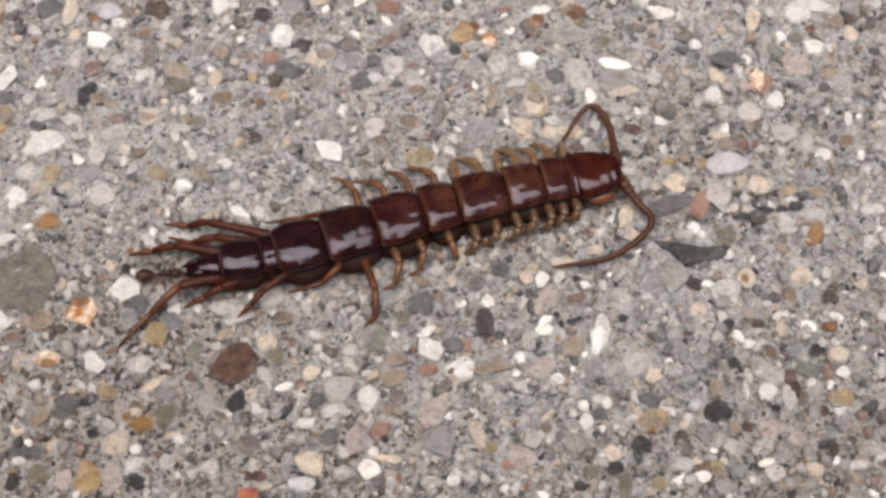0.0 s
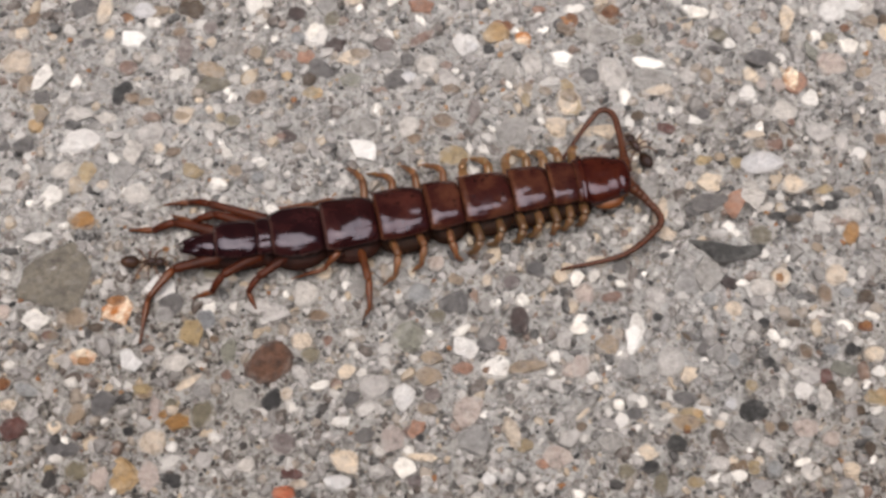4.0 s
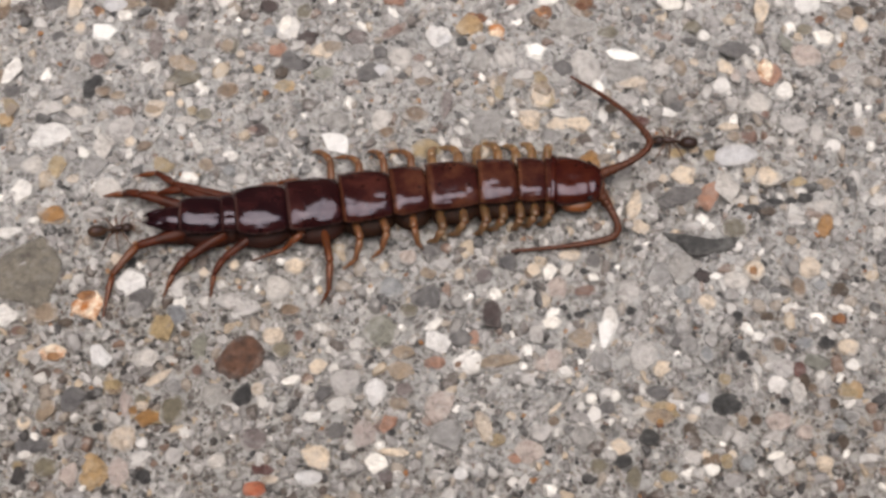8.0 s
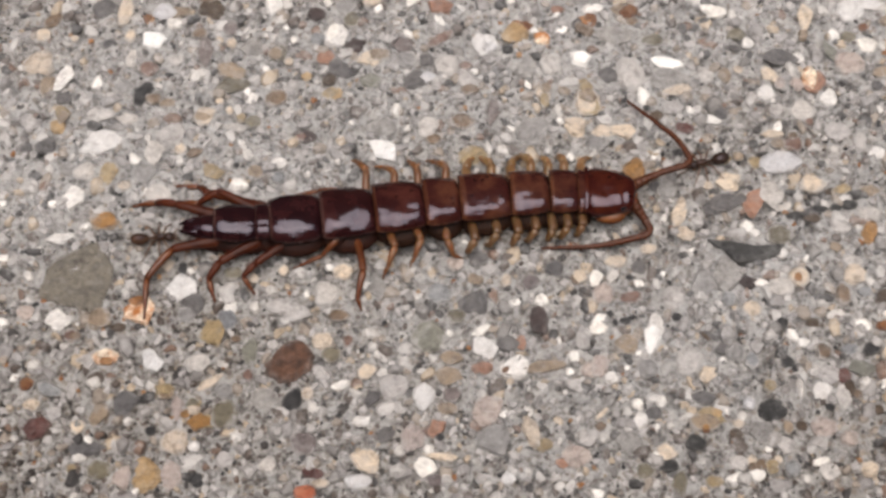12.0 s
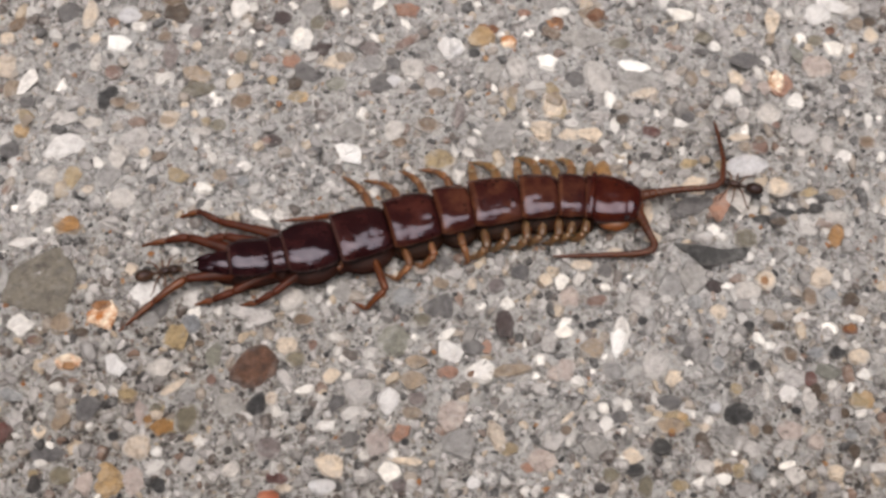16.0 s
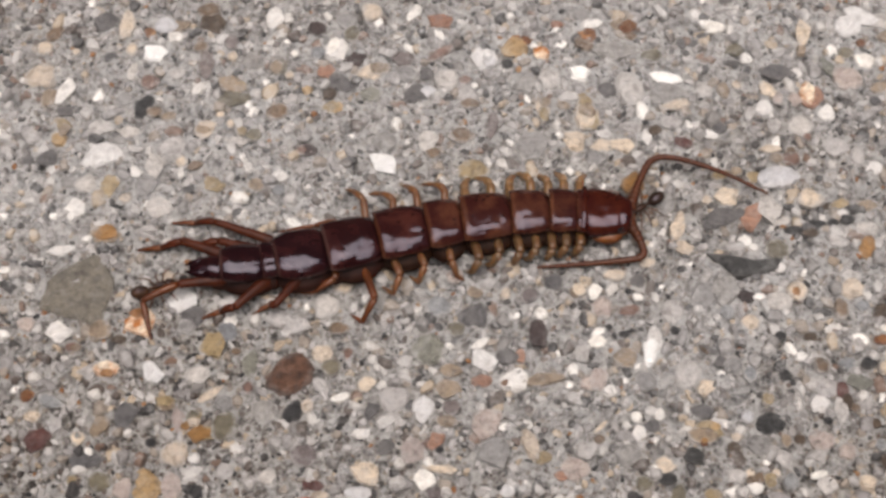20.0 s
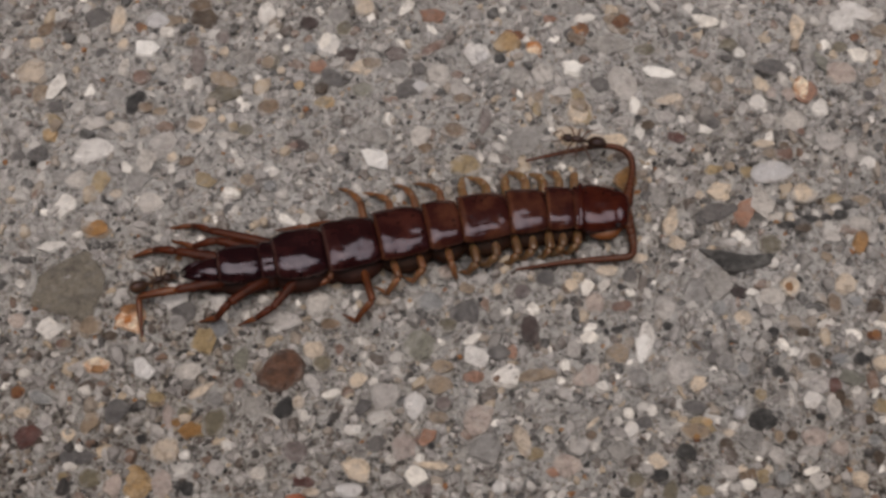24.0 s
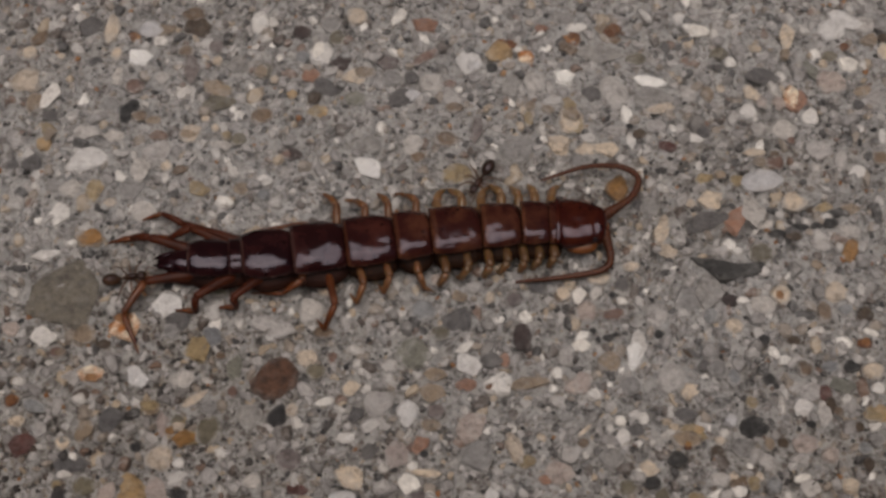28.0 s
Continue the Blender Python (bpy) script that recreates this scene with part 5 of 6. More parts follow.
def stone(colour, kind, x, y, long, short, turn):
    """A pebble set in the cement: its colour, rounded or angular, place, half sizes in mm and turn."""
    k = len(TAKEN)
    key = (colour, kind, k % 10)
    if key not in PEBBLES:
        PEBBLES[key] = SHAPES[kind][k % 10].copy()
        PEBBLES[key].materials.append(STONE[colour])
    ob = part("pebble", PEBBLES[key], PAVEMENT)
    deep = 0.55 * min(long, short)
    grow = 1.42 if kind == "a" else 1.08
    proud = 0.09 + 0.07 * min(1.0, short) + 0.05 * math.sin(k * 2.4)
    # a patch or chip that lies on a larger stone stands above it
    for ox, oy, a, b, _ in TAKEN:
        if a > 1.3 * long and math.hypot(x - ox, y - oy) < 0.6 * min(a, b) + 0.2:
            proud += 0.13
    ob.matrix_basis = at(x, y, relief(x, y) + proud - deep * 0.55, 0, 0, turn) @ Matrix.Diagonal((long * grow * MM, short * grow * MM, deep * MM, 1))
    TAKEN.append((x, y, long, short, turn))


stone("cream", "r", -29.51, 13.79, 1.10, 1.03, 0)
stone("white", "a", -27.69, 12.48, 0.51, 0.91, -15)
stone("snow", "a", -21.74, 15.80, 0.95, 0.90, -10)
stone("cream", "r", -23.90, 18.07, 0.56, 1.25, -5)
stone("dark", "r", -25.44, 18.42, 0.84, 0.86, 0)
stone("white", "r", -13.47, 18.88, 0.64, 0.87, 0)
stone("brown", "r", -18.16, 19.47, 0.85, 0.57, 0)
stone("umber", "r", -17.89, 18.42, 0.94, 0.80, 0)
stone("rust", "r", -22.32, 17.56, 0.32, 0.34, 0)
stone("bluewhite", "r", -21.16, 18.18, 0.75, 0.68, 0)
stone("tan", "a", -20.20, 18.18, 0.75, 0.50, 0)
stone("white", "r", -20.38, 17.08, 0.52, 0.43, 0)
stone("cream", "r", -29.54, 16.22, 0.52, 0.58, 0)
stone("brown", "a", -28.95, 17.51, 0.64, 0.58, 80)
stone("cream", "r", -27.30, 15.85, 0.32, 0.28, 0)
stone("dark", "r", -24.77, 15.38, 0.55, 0.43, 0)
stone("black", "a", -22.12, 11.48, 0.55, 0.97, -25)
stone("redbrown", "r", -21.96, 13.42, 0.59, 0.56, 0)
stone("pale", "r", -20.06, 14.11, 0.51, 0.47, 0)
stone("tan", "a", -16.16, 13.19, 0.98, 0.56, -30)
stone("olive", "a", -15.95, 12.15, 1.10, 0.69, -10)
stone("cream", "a", -17.74, 9.50, 0.72, 0.59, 15)
stone("gold", "r", -15.23, 9.45, 0.35, 0.31, 0)
stone("olive", "r", -14.36, 9.07, 0.54, 0.46, 0)
stone("cream", "r", -16.04, 9.99, 0.27, 0.32, 0)
stone("brown", "r", -12.87, 11.04, 0.82, 0.64, 20)
stone("olive", "r", -12.97, 14.73, 0.65, 0.71, 0)
stone("cream", "r", -12.18, 13.97, 0.31, 0.33, 0)
stone("white", "r", -11.92, 15.90, 0.24, 0.28, 0)
stone("plum", "r", -10.67, 7.88, 0.63, 0.46, 0)
stone("dark", "r", -28.27, 7.10, 0.69, 0.62, 0)
stone("dark", "r", -29.66, 6.97, 0.46, 0.49, 0)
stone("orange", "r", -27.69, 8.74, 0.50, 0.54, 0)
stone("gold", "a", -27.42, 9.77, 0.54, 0.54, 0)
stone("bluewhite", "a", -24.57, 7.41, 1.22, 0.80, 15)
stone("pale", "a", -24.85, 9.61, 0.82, 0.47, 0)
stone("pale", "a", -22.96, 9.40, 0.87, 0.53, -10)
stone("pale", "a", -19.87, 8.10, 0.99, 0.80, 0)
stone("pale", "a", -20.95, 6.60, 0.68, 0.87, 0)
stone("cream", "r", -19.16, 7.01, 0.38, 0.44, 0)
stone("brown", "a", -18.22, 6.66, 0.53, 0.35, 0)
stone("dark", "r", -27.52, 10.93, 0.55, 0.43, 0)
stone("tan", "r", -28.72, 12.04, 0.78, 0.65, 80)
stone("cream", "r", -23.38, 16.09, 0.55, 0.38, 80)
stone("pale", "a", -23.17, 14.21, 0.67, 0.33, 85)
stone("brown", "r", -21.23, 10.93, 0.46, 0.39, 0)
stone("tan", "r", -20.35, 10.60, 0.55, 0.38, 0)
stone("cream", "r", -16.78, 10.76, 0.31, 0.23, 0)
stone("purple", "a", -18.03, 14.84, 0.59, 1.11, 0)
stone("brown", "r", -18.52, 16.33, 0.52, 0.45, 0)
stone("cream", "r", -16.23, 15.52, 0.39, 0.38, 0)
stone("purple", "r", -16.39, 16.70, 0.55, 0.57, 0)
stone("pale", "a", -15.63, 8.64, 0.72, 0.42, 0)
stone("plum", "r", -10.43, 17.95, 0.66, 0.57, 0)
stone("orange", "r", -10.87, 12.73, 0.35, 0.37, 0)
stone("white", "r", -9.12, 16.33, 0.52, 0.78, 0)
stone("purple", "a", -4.22, 15.42, 0.79, 0.75, 0)
stone("redbrown", "r", -1.63, 15.87, 1.08, 0.38, 38)
stone("grey", "r", -8.34, 18.61, 0.72, 0.68, 0)
stone("olive", "r", -7.90, 17.48, 0.56, 0.68, 0)
stone("white", "a", -3.50, 19.40, 0.41, 0.73, -20)
stone("cream", "r", -6.51, 19.35, 0.75, 0.73, 0)
stone("rustpink", "a", -1.65, 18.65, 0.94, 0.80, 0)
stone("dark", "a", -8.44, 13.26, 0.92, 0.70, -10)
stone("green", "r", -6.42, 12.37, 0.82, 0.61, 0)
stone("gold", "r", -9.03, 11.37, 0.64, 0.54, 0)
stone("umber", "r", -9.31, 12.50, 0.47, 0.46, 0)
stone("cream", "a", -6.47, 14.28, 0.83, 0.66, 0)
stone("pale", "a", -5.37, 15.99, 0.71, 0.38, 0)
stone("grey", "r", -4.08, 14.11, 0.71, 0.65, 0)
stone("dark", "r", -3.31, 12.48, 0.92, 0.69, 20)
stone("dark", "r", -2.59, 14.11, 0.47, 0.47, 0)
stone("pale", "r", -1.14, 13.65, 0.86, 0.93, 0)
stone("pale", "a", 0.28, 12.48, 0.70, 0.76, 0)
stone("brown", "r", 0.43, 11.67, 0.62, 0.41, 0)
stone("rust", "r", 4.33, 16.97, 0.67, 0.36, -8)
stone("tan", "r", 3.32, 16.08, 0.55, 0.47, 0)
stone("stained", "r", 5.44, 15.89, 0.55, 0.52, 0)
stone("rust", "r", 8.86, 17.48, 0.47, 0.68, 0)
stone("brown", "a", 8.66, 16.56, 0.40, 0.43, 0)
stone("dark", "r", 7.97, 17.17, 0.40, 0.43, 0)
stone("black", "r", 3.05, 14.91, 0.41, 0.40, 0)
stone("snow", "a", 8.07, 14.25, 0.67, 0.75, 0)
stone("white", "r", 9.09, 18.53, 0.75, 0.41, 10)
stone("redbrown", "r", 0.09, 13.60, 0.46, 0.33, 0)
stone("bluewhite", "a", 1.43, 15.41, 0.83, 0.78, 0)
stone("white", "r", -1.33, 12.95, 0.23, 0.32, 0)
stone("grey", "a", 4.27, 13.37, 0.64, 0.76, 0)
stone("pale", "r", 5.98, 13.71, 0.74, 0.83, 0)
stone("brown", "r", -0.10, 9.18, 0.81, 0.59, 0)
stone("purple", "a", 1.96, 9.94, 0.40, 0.96, 0)
stone("grey", "a", 4.64, 8.31, 1.17, 0.95, 10)
stone("cream", "a", 7.60, 9.00, 0.77, 0.58, 0)
stone("cream", "r", 8.44, 10.71, 0.87, 1.07, 0)
stone("cream", "a", 5.46, 11.35, 0.54, 0.50, 80)
stone("gold", "r", 8.38, 11.81, 0.54, 0.46, 0)
stone("brown", "r", 8.74, 10.90, 0.46, 0.36, 80)
stone("cream", "a", 10.76, 8.42, 0.96, 0.49, -10)
stone("snow", "a", -5.45, 6.95, 0.84, 0.95, 35)
stone("gold", "r", 0.61, 6.44, 1.06, 0.79, 0)
stone("grey", "r", -5.52, 8.65, 1.00, 0.62, 0)
stone("pale", "a", -2.46, 8.65, 0.69, 0.71, 0)
stone("brown", "r", -2.06, 7.76, 0.53, 0.44, 0)
stone("grey", "r", 9.00, 7.41, 0.76, 0.62, 0)
stone("dark", "r", 9.98, 12.95, 0.70, 0.60, 0)
stone("pale", "r", 11.48, 13.04, 0.96, 1.35, 20)
stone("rust", "r", 11.46, 18.13, 0.52, 0.48, 0)
stone("brown", "r", 11.75, 17.41, 0.48, 0.34, 0)
stone("snow", "r", 14.05, 13.93, 1.10, 0.47, -12)
stone("grey", "r", 14.12, 12.70, 1.28, 0.91, 0)
stone("cream", "r", 14.72, 11.70, 1.10, 0.39, 12)
stone("pale", "r", 16.69, 12.92, 0.59, 0.70, 0)
stone("cream", "r", 18.99, 13.37, 0.33, 0.39, 0)
stone("white", "r", 17.81, 18.18, 0.71, 0.50, 0)
stone("white", "r", 16.44, 19.34, 0.40, 0.49, 0)
stone("olive", "r", 13.15, 15.87, 0.74, 0.49, 0)
stone("olive", "a", 19.02, 16.33, 0.65, 0.49, 30)
stone("dark", "r", 18.73, 15.19, 0.55, 0.24, 0)
stone("white", "r", 19.78, 15.51, 0.43, 0.43, 80)
stone("dark", "r", 21.92, 14.39, 1.11, 0.62, -8)
stone("white", "r", 23.18, 14.34, 0.47, 0.37, 0)
stone("cream", "a", 23.95, 17.71, 0.52, 0.90, 0)
stone("tan", "a", 23.76, 16.36, 0.47, 0.43, 80)
stone("cream", "a", 21.13, 12.92, 0.55, 0.61, 0)
stone("white", "a", 20.73, 11.48, 0.51, 0.54, 0)
stone("white", "r", 21.04, 10.89, 0.31, 0.23, 0)
stone("pink", "a", 22.99, 12.26, 0.62, 0.60, 80)
stone("redbrown", "a", 24.18, 12.49, 0.78, 0.74, 0)
stone("green", "a", 25.49, 14.84, 0.44, 0.88, 20)
stone("pale", "r", 23.05, 10.05, 0.82, 0.81, 0)
stone("white", "r", 25.02, 11.03, 0.58, 0.64, 0)
stone("pink", "r", 26.72, 13.82, 1.07, 0.99, -10)
stone("white", "a", 28.08, 15.42, 0.71, 0.81, 0)
stone("olive", "r", 26.86, 16.10, 0.56, 0.49, 0)
stone("rust", "r", 27.97, 16.93, 0.32, 0.29, 0)
stone("bluewhite", "r", 27.17, 18.37, 0.96, 0.87, 0)
stone("pale", "r", 29.38, 18.85, 1.00, 0.68, 0)
stone("tan", "a", 29.82, 17.51, 0.56, 0.48, 0)
stone("umber", "r", 30.83, 17.65, 0.40, 0.39, 0)
stone("cream", "r", 30.74, 16.44, 0.47, 0.72, 0)
stone("redbrown", "r", 22.25, 7.45, 0.63, 0.58, 0)
stone("maroon", "r", 14.92, 8.74, 0.51, 0.42, 0)
stone("pale", "r", 21.36, 10.05, 0.54, 0.51, 0)
stone("white", "a", 16.95, 9.32, 0.62, 0.36, 0)
stone("dark", "r", 17.60, 9.83, 0.45, 0.42, 0)
stone("umber", "r", 13.12, 9.63, 0.46, 0.36, 0)
stone("black", "r", 12.46, 10.31, 0.27, 0.23, 0)
stone("pale", "r", 14.26, 10.27, 0.73, 0.53, 0)
stone("white", "a", 12.52, 9.07, 0.36, 0.53, 0)
stone("cream", "a", 20.89, 8.20, 0.69, 0.27, 0)
stone("redbrown", "r", 23.46, 9.09, 0.31, 0.27, 0)
stone("brown", "r", 29.51, 7.77, 0.63, 0.52, 0)
stone("white", "r", 29.78, 9.54, 0.62, 0.27, 85)
stone("pale", "r", 24.97, 6.91, 0.39, 0.37, 0)
stone("white", "a", 27.80, 6.66, 0.53, 0.44, 0)
stone("pale", "a", 25.30, 8.31, 0.81, 0.63, 0)
stone("pale", "r", 26.71, 7.56, 0.50, 0.75, 0)
stone("pale", "a", 29.65, 12.72, 0.55, 0.56, 0)
stone("dark", "r", 28.41, 12.03, 0.39, 0.37, 0)
stone("white", "a", -26.02, 3.27, 0.63, 0.77, 0)
stone("pale", "r", -25.45, 5.12, 0.75, 0.66, 0)
stone("gold", "a", -23.88, 4.94, 0.60, 0.78, 0)
stone("grey", "r", -26.63, 5.35, 0.61, 0.52, 0)
stone("white", "a", -22.15, 6.01, 0.38, 0.44, 0)
stone("cream", "r", -22.73, 4.06, 0.45, 0.35, 0)
stone("pale", "a", -20.34, 3.35, 0.82, 0.68, 0)
stone("white", "a", -26.60, 0.16, 0.85, 0.40, 10)
stone("olivegrey", "a", -25.20, -2.74, 2.56, 2.29, 5)
stone("white", "a", -26.03, -5.79, 0.93, 0.60, 0)
stone("bluewhite", "a", -18.28, -3.45, 0.90, 0.84, 0)
stone("white", "r", -14.97, -4.92, 0.43, 0.51, 0)
stone("bluegrey", "r", -15.16, -5.79, 0.65, 0.75, 0)
stone("dark", "r", -17.45, -4.60, 0.84, 0.83, 0)
stone("gold", "a", -16.77, 5.11, 0.68, 0.60, 0)
stone("tan", "r", -13.95, 5.14, 0.60, 0.52, 0)
stone("white", "r", -12.47, 5.87, 0.53, 0.44, 0)
stone("bluegrey", "r", -12.41, 4.70, 0.45, 0.39, 0)
stone("black", "r", -18.31, -2.03, 0.32, 0.39, 0)
stone("cream", "a", -19.32, -1.80, 0.44, 0.41, 0)
stone("pale", "r", -11.75, -4.83, 0.94, 0.56, -10)
stone("cream", "r", -11.70, -2.21, 0.33, 0.41, 0)
stone("cream", "a", -13.60, -2.82, 0.33, 0.28, 80)
stone("olive", "r", -14.98, -2.42, 0.66, 0.49, 0)
stone("pale", "r", -8.89, -3.83, 0.84, 0.89, 0)
stone("tan", "a", -23.41, -5.70, 0.68, 0.65, 0)
stone("redbrown", "r", -25.13, -6.84, 0.42, 0.37, 0)
stone("cream", "r", -7.85, -2.21, 0.66, 0.61, 0)
stone("grey", "a", -5.62, -3.43, 0.66, 0.57, 0)
stone("white", "r", -6.28, -3.23, 0.33, 0.32, 0)
stone("bluegrey", "r", -1.60, -3.83, 0.80, 0.76, 0)
stone("dark", "r", 0.76, -4.51, 1.02, 0.76, 0)
stone("dark", "r", 0.95, -1.19, 0.66, 0.41, 0)
stone("pink", "r", -0.52, -1.60, 0.59, 0.53, 0)
stone("tan", "a", 0.76, -2.82, 0.51, 0.41, 0)
stone("cream", "r", 2.77, -2.91, 0.44, 0.32, 80)
stone("purple", "r", 4.31, -3.03, 0.58, 0.57, 0)
stone("dark", "r", 5.90, -2.01, 0.59, 0.61, 0)
stone("plum", "r", 4.82, -5.70, 0.60, 0.93, 0)
stone("white", "r", 1.11, -6.42, 0.65, 0.28, 35)
stone("cream", "a", 7.54, -2.62, 0.44, 0.41, 80)
stone("pink", "r", 9.04, -3.85, 0.69, 0.72, 0)
stone("brown", "r", 7.35, -2.82, 0.44, 0.41, 0)
stone("cream", "r", 9.93, -1.49, 0.78, 0.43, 0)
stone("grey", "a", -3.11, -0.37, 0.74, 0.66, 0)
stone("pale", "r", 1.68, -2.09, 0.51, 0.41, 0)
stone("bluewhite", "r", 21.19, 5.96, 1.43, 0.78, 5)
stone("cream", "a", 17.78, 4.63, 1.03, 0.86, 0)
stone("rustpink", "a", 19.31, 3.07, 0.62, 1.01, -20)
stone("pale", "a", 20.44, 3.59, 0.88, 0.97, 0)
stone("cream", "r", 23.26, 4.42, 0.80, 0.71, 0)
stone("gold", "r", 25.29, 3.80, 0.71, 0.57, 0)
stone("tan", "r", 26.89, 3.63, 0.68, 0.43, 0)
stone("umber", "r", 24.49, 4.05, 0.53, 0.35, 0)
stone("black", "r", 25.46, 2.56, 0.52, 0.34, 0)
stone("black", "r", 21.92, 1.80, 0.67, 0.30, 5)
stone("slate", "w", 18.44, -0.78, 2.21, 0.74, 0)
stone("plum", "a", 18.37, -3.07, 0.65, 0.48, -15)
stone("ochre", "r", 26.57, 0.52, 0.49, 0.89, -20)
stone("cream", "a", 14.62, 0.72, 0.66, 0.55, 0)
stone("cream", "a", 14.25, 2.15, 0.44, 0.80, -15)
stone("cream", "a", 14.44, 2.77, 0.52, 0.30, 70)
stone("white", "r", 11.35, -3.11, 0.33, 0.28, 0)
stone("pale", "r", 13.61, -4.14, 0.72, 0.95, -15)
stone("brown", "r", 24.39, -4.05, 0.48, 0.80, 0)
stone("bluegrey", "r", 25.83, -3.76, 0.48, 0.38, 0)
stone("umber", "r", 27.03, -4.15, 0.51, 0.53, 0)
stone("cream", "r", 21.69, -2.68, 0.69, 0.65, 0)
stone("pale", "r", 20.46, -3.43, 0.88, 0.65, 0)
stone("tan", "a", 24.21, -0.58, 0.44, 0.33, 0)
stone("ochre", "r", 11.46, 5.39, 0.83, 0.70, 85)
stone("grey", "r", 13.58, 4.06, 0.68, 0.69, 0)
stone("dark", "a", 17.29, 2.87, 1.15, 0.56, 0)
stone("black", "r", 10.37, -5.69, 0.34, 0.22, 0)
stone("black", "r", 13.66, -5.51, 0.33, 0.28, 0)
stone("black", "r", 20.34, -5.92, 0.34, 0.34, 0)
stone("umber", "r", 22.44, -5.98, 0.68, 0.30, 0)
stone("cream", "r", 12.10, -0.58, 0.55, 0.37, 0)
stone("pale", "r", 26.70, 1.93, 0.75, 0.51, 0)
stone("pale", "r", 25.21, -1.60, 0.66, 0.49, 0)
stone("dark", "r", 22.79, 1.93, 0.45, 0.30, 0)
stone("grey", "a", 15.76, -2.83, 1.10, 0.98, 0)
stone("bluegrey", "r", 17.05, -4.24, 0.51, 0.53, 0)
stone("brownstone", "r", -10.92, -8.56, 1.64, 1.31, 45)
stone("bluewhite", "a", -19.65, -8.64, 0.67, 0.73, 0)
stone("stained", "r", -22.75, -8.36, 0.79, 0.58, 0)
stone("pale", "r", -22.59, -8.90, 0.46, 0.27, 0)
stone("pale", "r", -16.88, -8.73, 0.84, 0.64, 0)
stone("green", "a", -13.55, -7.89, 0.47, 0.83, 0)
stone("grey", "r", -12.50, -11.14, 0.83, 0.80, 0)
stone("black", "r", -10.70, -11.23, 0.53, 0.80, -20)
stone("cream", "r", -17.84, -14.03, 0.90, 0.83, 0)
stone("purple", "r", -9.89, -14.12, 0.85, 0.78, 0)
stone("gold", "a", -18.80, -10.58, 0.58, 0.45, 0)
stone("gold", "r", -16.69, -11.60, 0.49, 0.38, 0)
stone("gold", "a", -16.08, -12.72, 0.84, 0.41, 0)
stone("olive", "r", -14.92, -12.23, 0.83, 0.97, -20)
stone("pink", "a", -17.86, -11.68, 0.40, 0.89, 0)
stone("maroon", "r", -26.44, -13.09, 0.70, 0.60, 70)
stone("bluegrey", "r", -26.10, -10.58, 0.83, 0.43, -22)
stone("pale", "a", -25.58, -12.14, 0.41, 0.44, 0)
stone("tan", "a", -22.76, -12.14, 0.58, 0.71, 0)
stone("dark", "a", -23.46, -14.47, 1.06, 0.43, -5)
stone("dark", "r", -22.90, -14.57, 0.63, 0.29, 20)
stone("olive", "r", -22.39, -15.89, 0.78, 0.65, 0)
stone("orange", "r", -19.43, -16.56, 0.90, 0.69, 0)
stone("pink", "a", -17.92, -16.24, 0.58, 0.85, 0)
stone("black", "a", -16.40, -16.41, 0.45, 0.48, 0)
stone("pink", "a", -20.92, -16.32, 0.57, 0.68, 0)
stone("maroon", "r", -9.46, -16.02, 0.41, 0.29, 0)
stone("gold", "a", -24.16, -15.77, 0.31, 0.29, 0)
stone("white", "r", -16.63, -14.38, 0.36, 0.31, 0)
stone("cream", "a", -16.00, -10.12, 0.92, 0.25, 32)
stone("cream", "r", -9.78, -10.77, 0.40, 0.50, 0)
stone("brown", "r", -14.51, -7.12, 0.36, 0.24, 0)
stone("redbrown", "r", -13.62, -9.57, 0.33, 0.43, 0)
stone("rust", "r", -27.60, -10.22, 0.37, 0.43, 0)
stone("cream", "r", -27.07, -11.60, 0.56, 0.38, 0)
stone("cream", "a", -8.97, -7.22, 0.68, 0.59, 0)
stone("olive", "r", -8.42, -8.17, 0.64, 0.55, 0)
stone("green", "r", -2.23, -6.81, 1.08, 1.10, 0)
stone("redbrown", "r", -7.32, -7.20, 0.43, 0.31, 80)
stone("cream", "a", -6.13, -9.35, 0.54, 0.45, 0)
stone("white", "r", -7.74, -10.22, 0.63, 0.29, 22)
stone("pale", "r", -4.39, -10.31, 1.00, 0.86, 15)
stone("bluewhite", "r", -2.49, -10.95, 0.66, 0.89, 0)
stone("tan", "a", -0.95, -9.57, 0.75, 0.54, 0)
stone("rustpink", "r", 1.21, -9.01, 0.67, 0.40, 0)
stone("white", "a", 3.28, -8.92, 0.92, 0.69, 10)
stone("bluewhite", "a", 1.39, -7.51, 0.93, 0.77, 15)
stone("dark", "r", 2.78, -7.32, 0.68, 0.52, 0)
stone("rustpink", "r", 3.65, -7.32, 0.37, 0.44, 0)
stone("pink", "a", 1.45, -11.96, 0.99, 0.80, 20)
stone("cream", "a", 4.22, -13.47, 0.98, 0.48, -65)
stone("gold", "r", 5.07, -14.12, 0.49, 0.42, 0)
stone("cream", "a", -5.97, -15.27, 0.82, 0.65, -35)
stone("white", "a", -2.35, -15.62, 0.62, 0.55, 0)
stone("white", "a", -2.16, -14.46, 0.31, 0.33, 0)
stone("cream", "a", -1.27, -14.92, 0.98, 0.24, -8)
stone("bluewhite", "r", -6.44, -16.59, 0.81, 0.47, 0)
stone("bluewhite", "r", 2.76, -16.33, 0.41, 0.41, 0)
stone("redbrown", "r", -1.89, -13.28, 0.63, 0.48, 0)
stone("tan", "r", -1.02, -11.79, 0.70, 0.41, 0)
stone("purple", "r", -0.69, -10.86, 0.58, 0.54, 0)
stone("maroon", "r", -8.94, -16.13, 0.41, 0.33, 0)
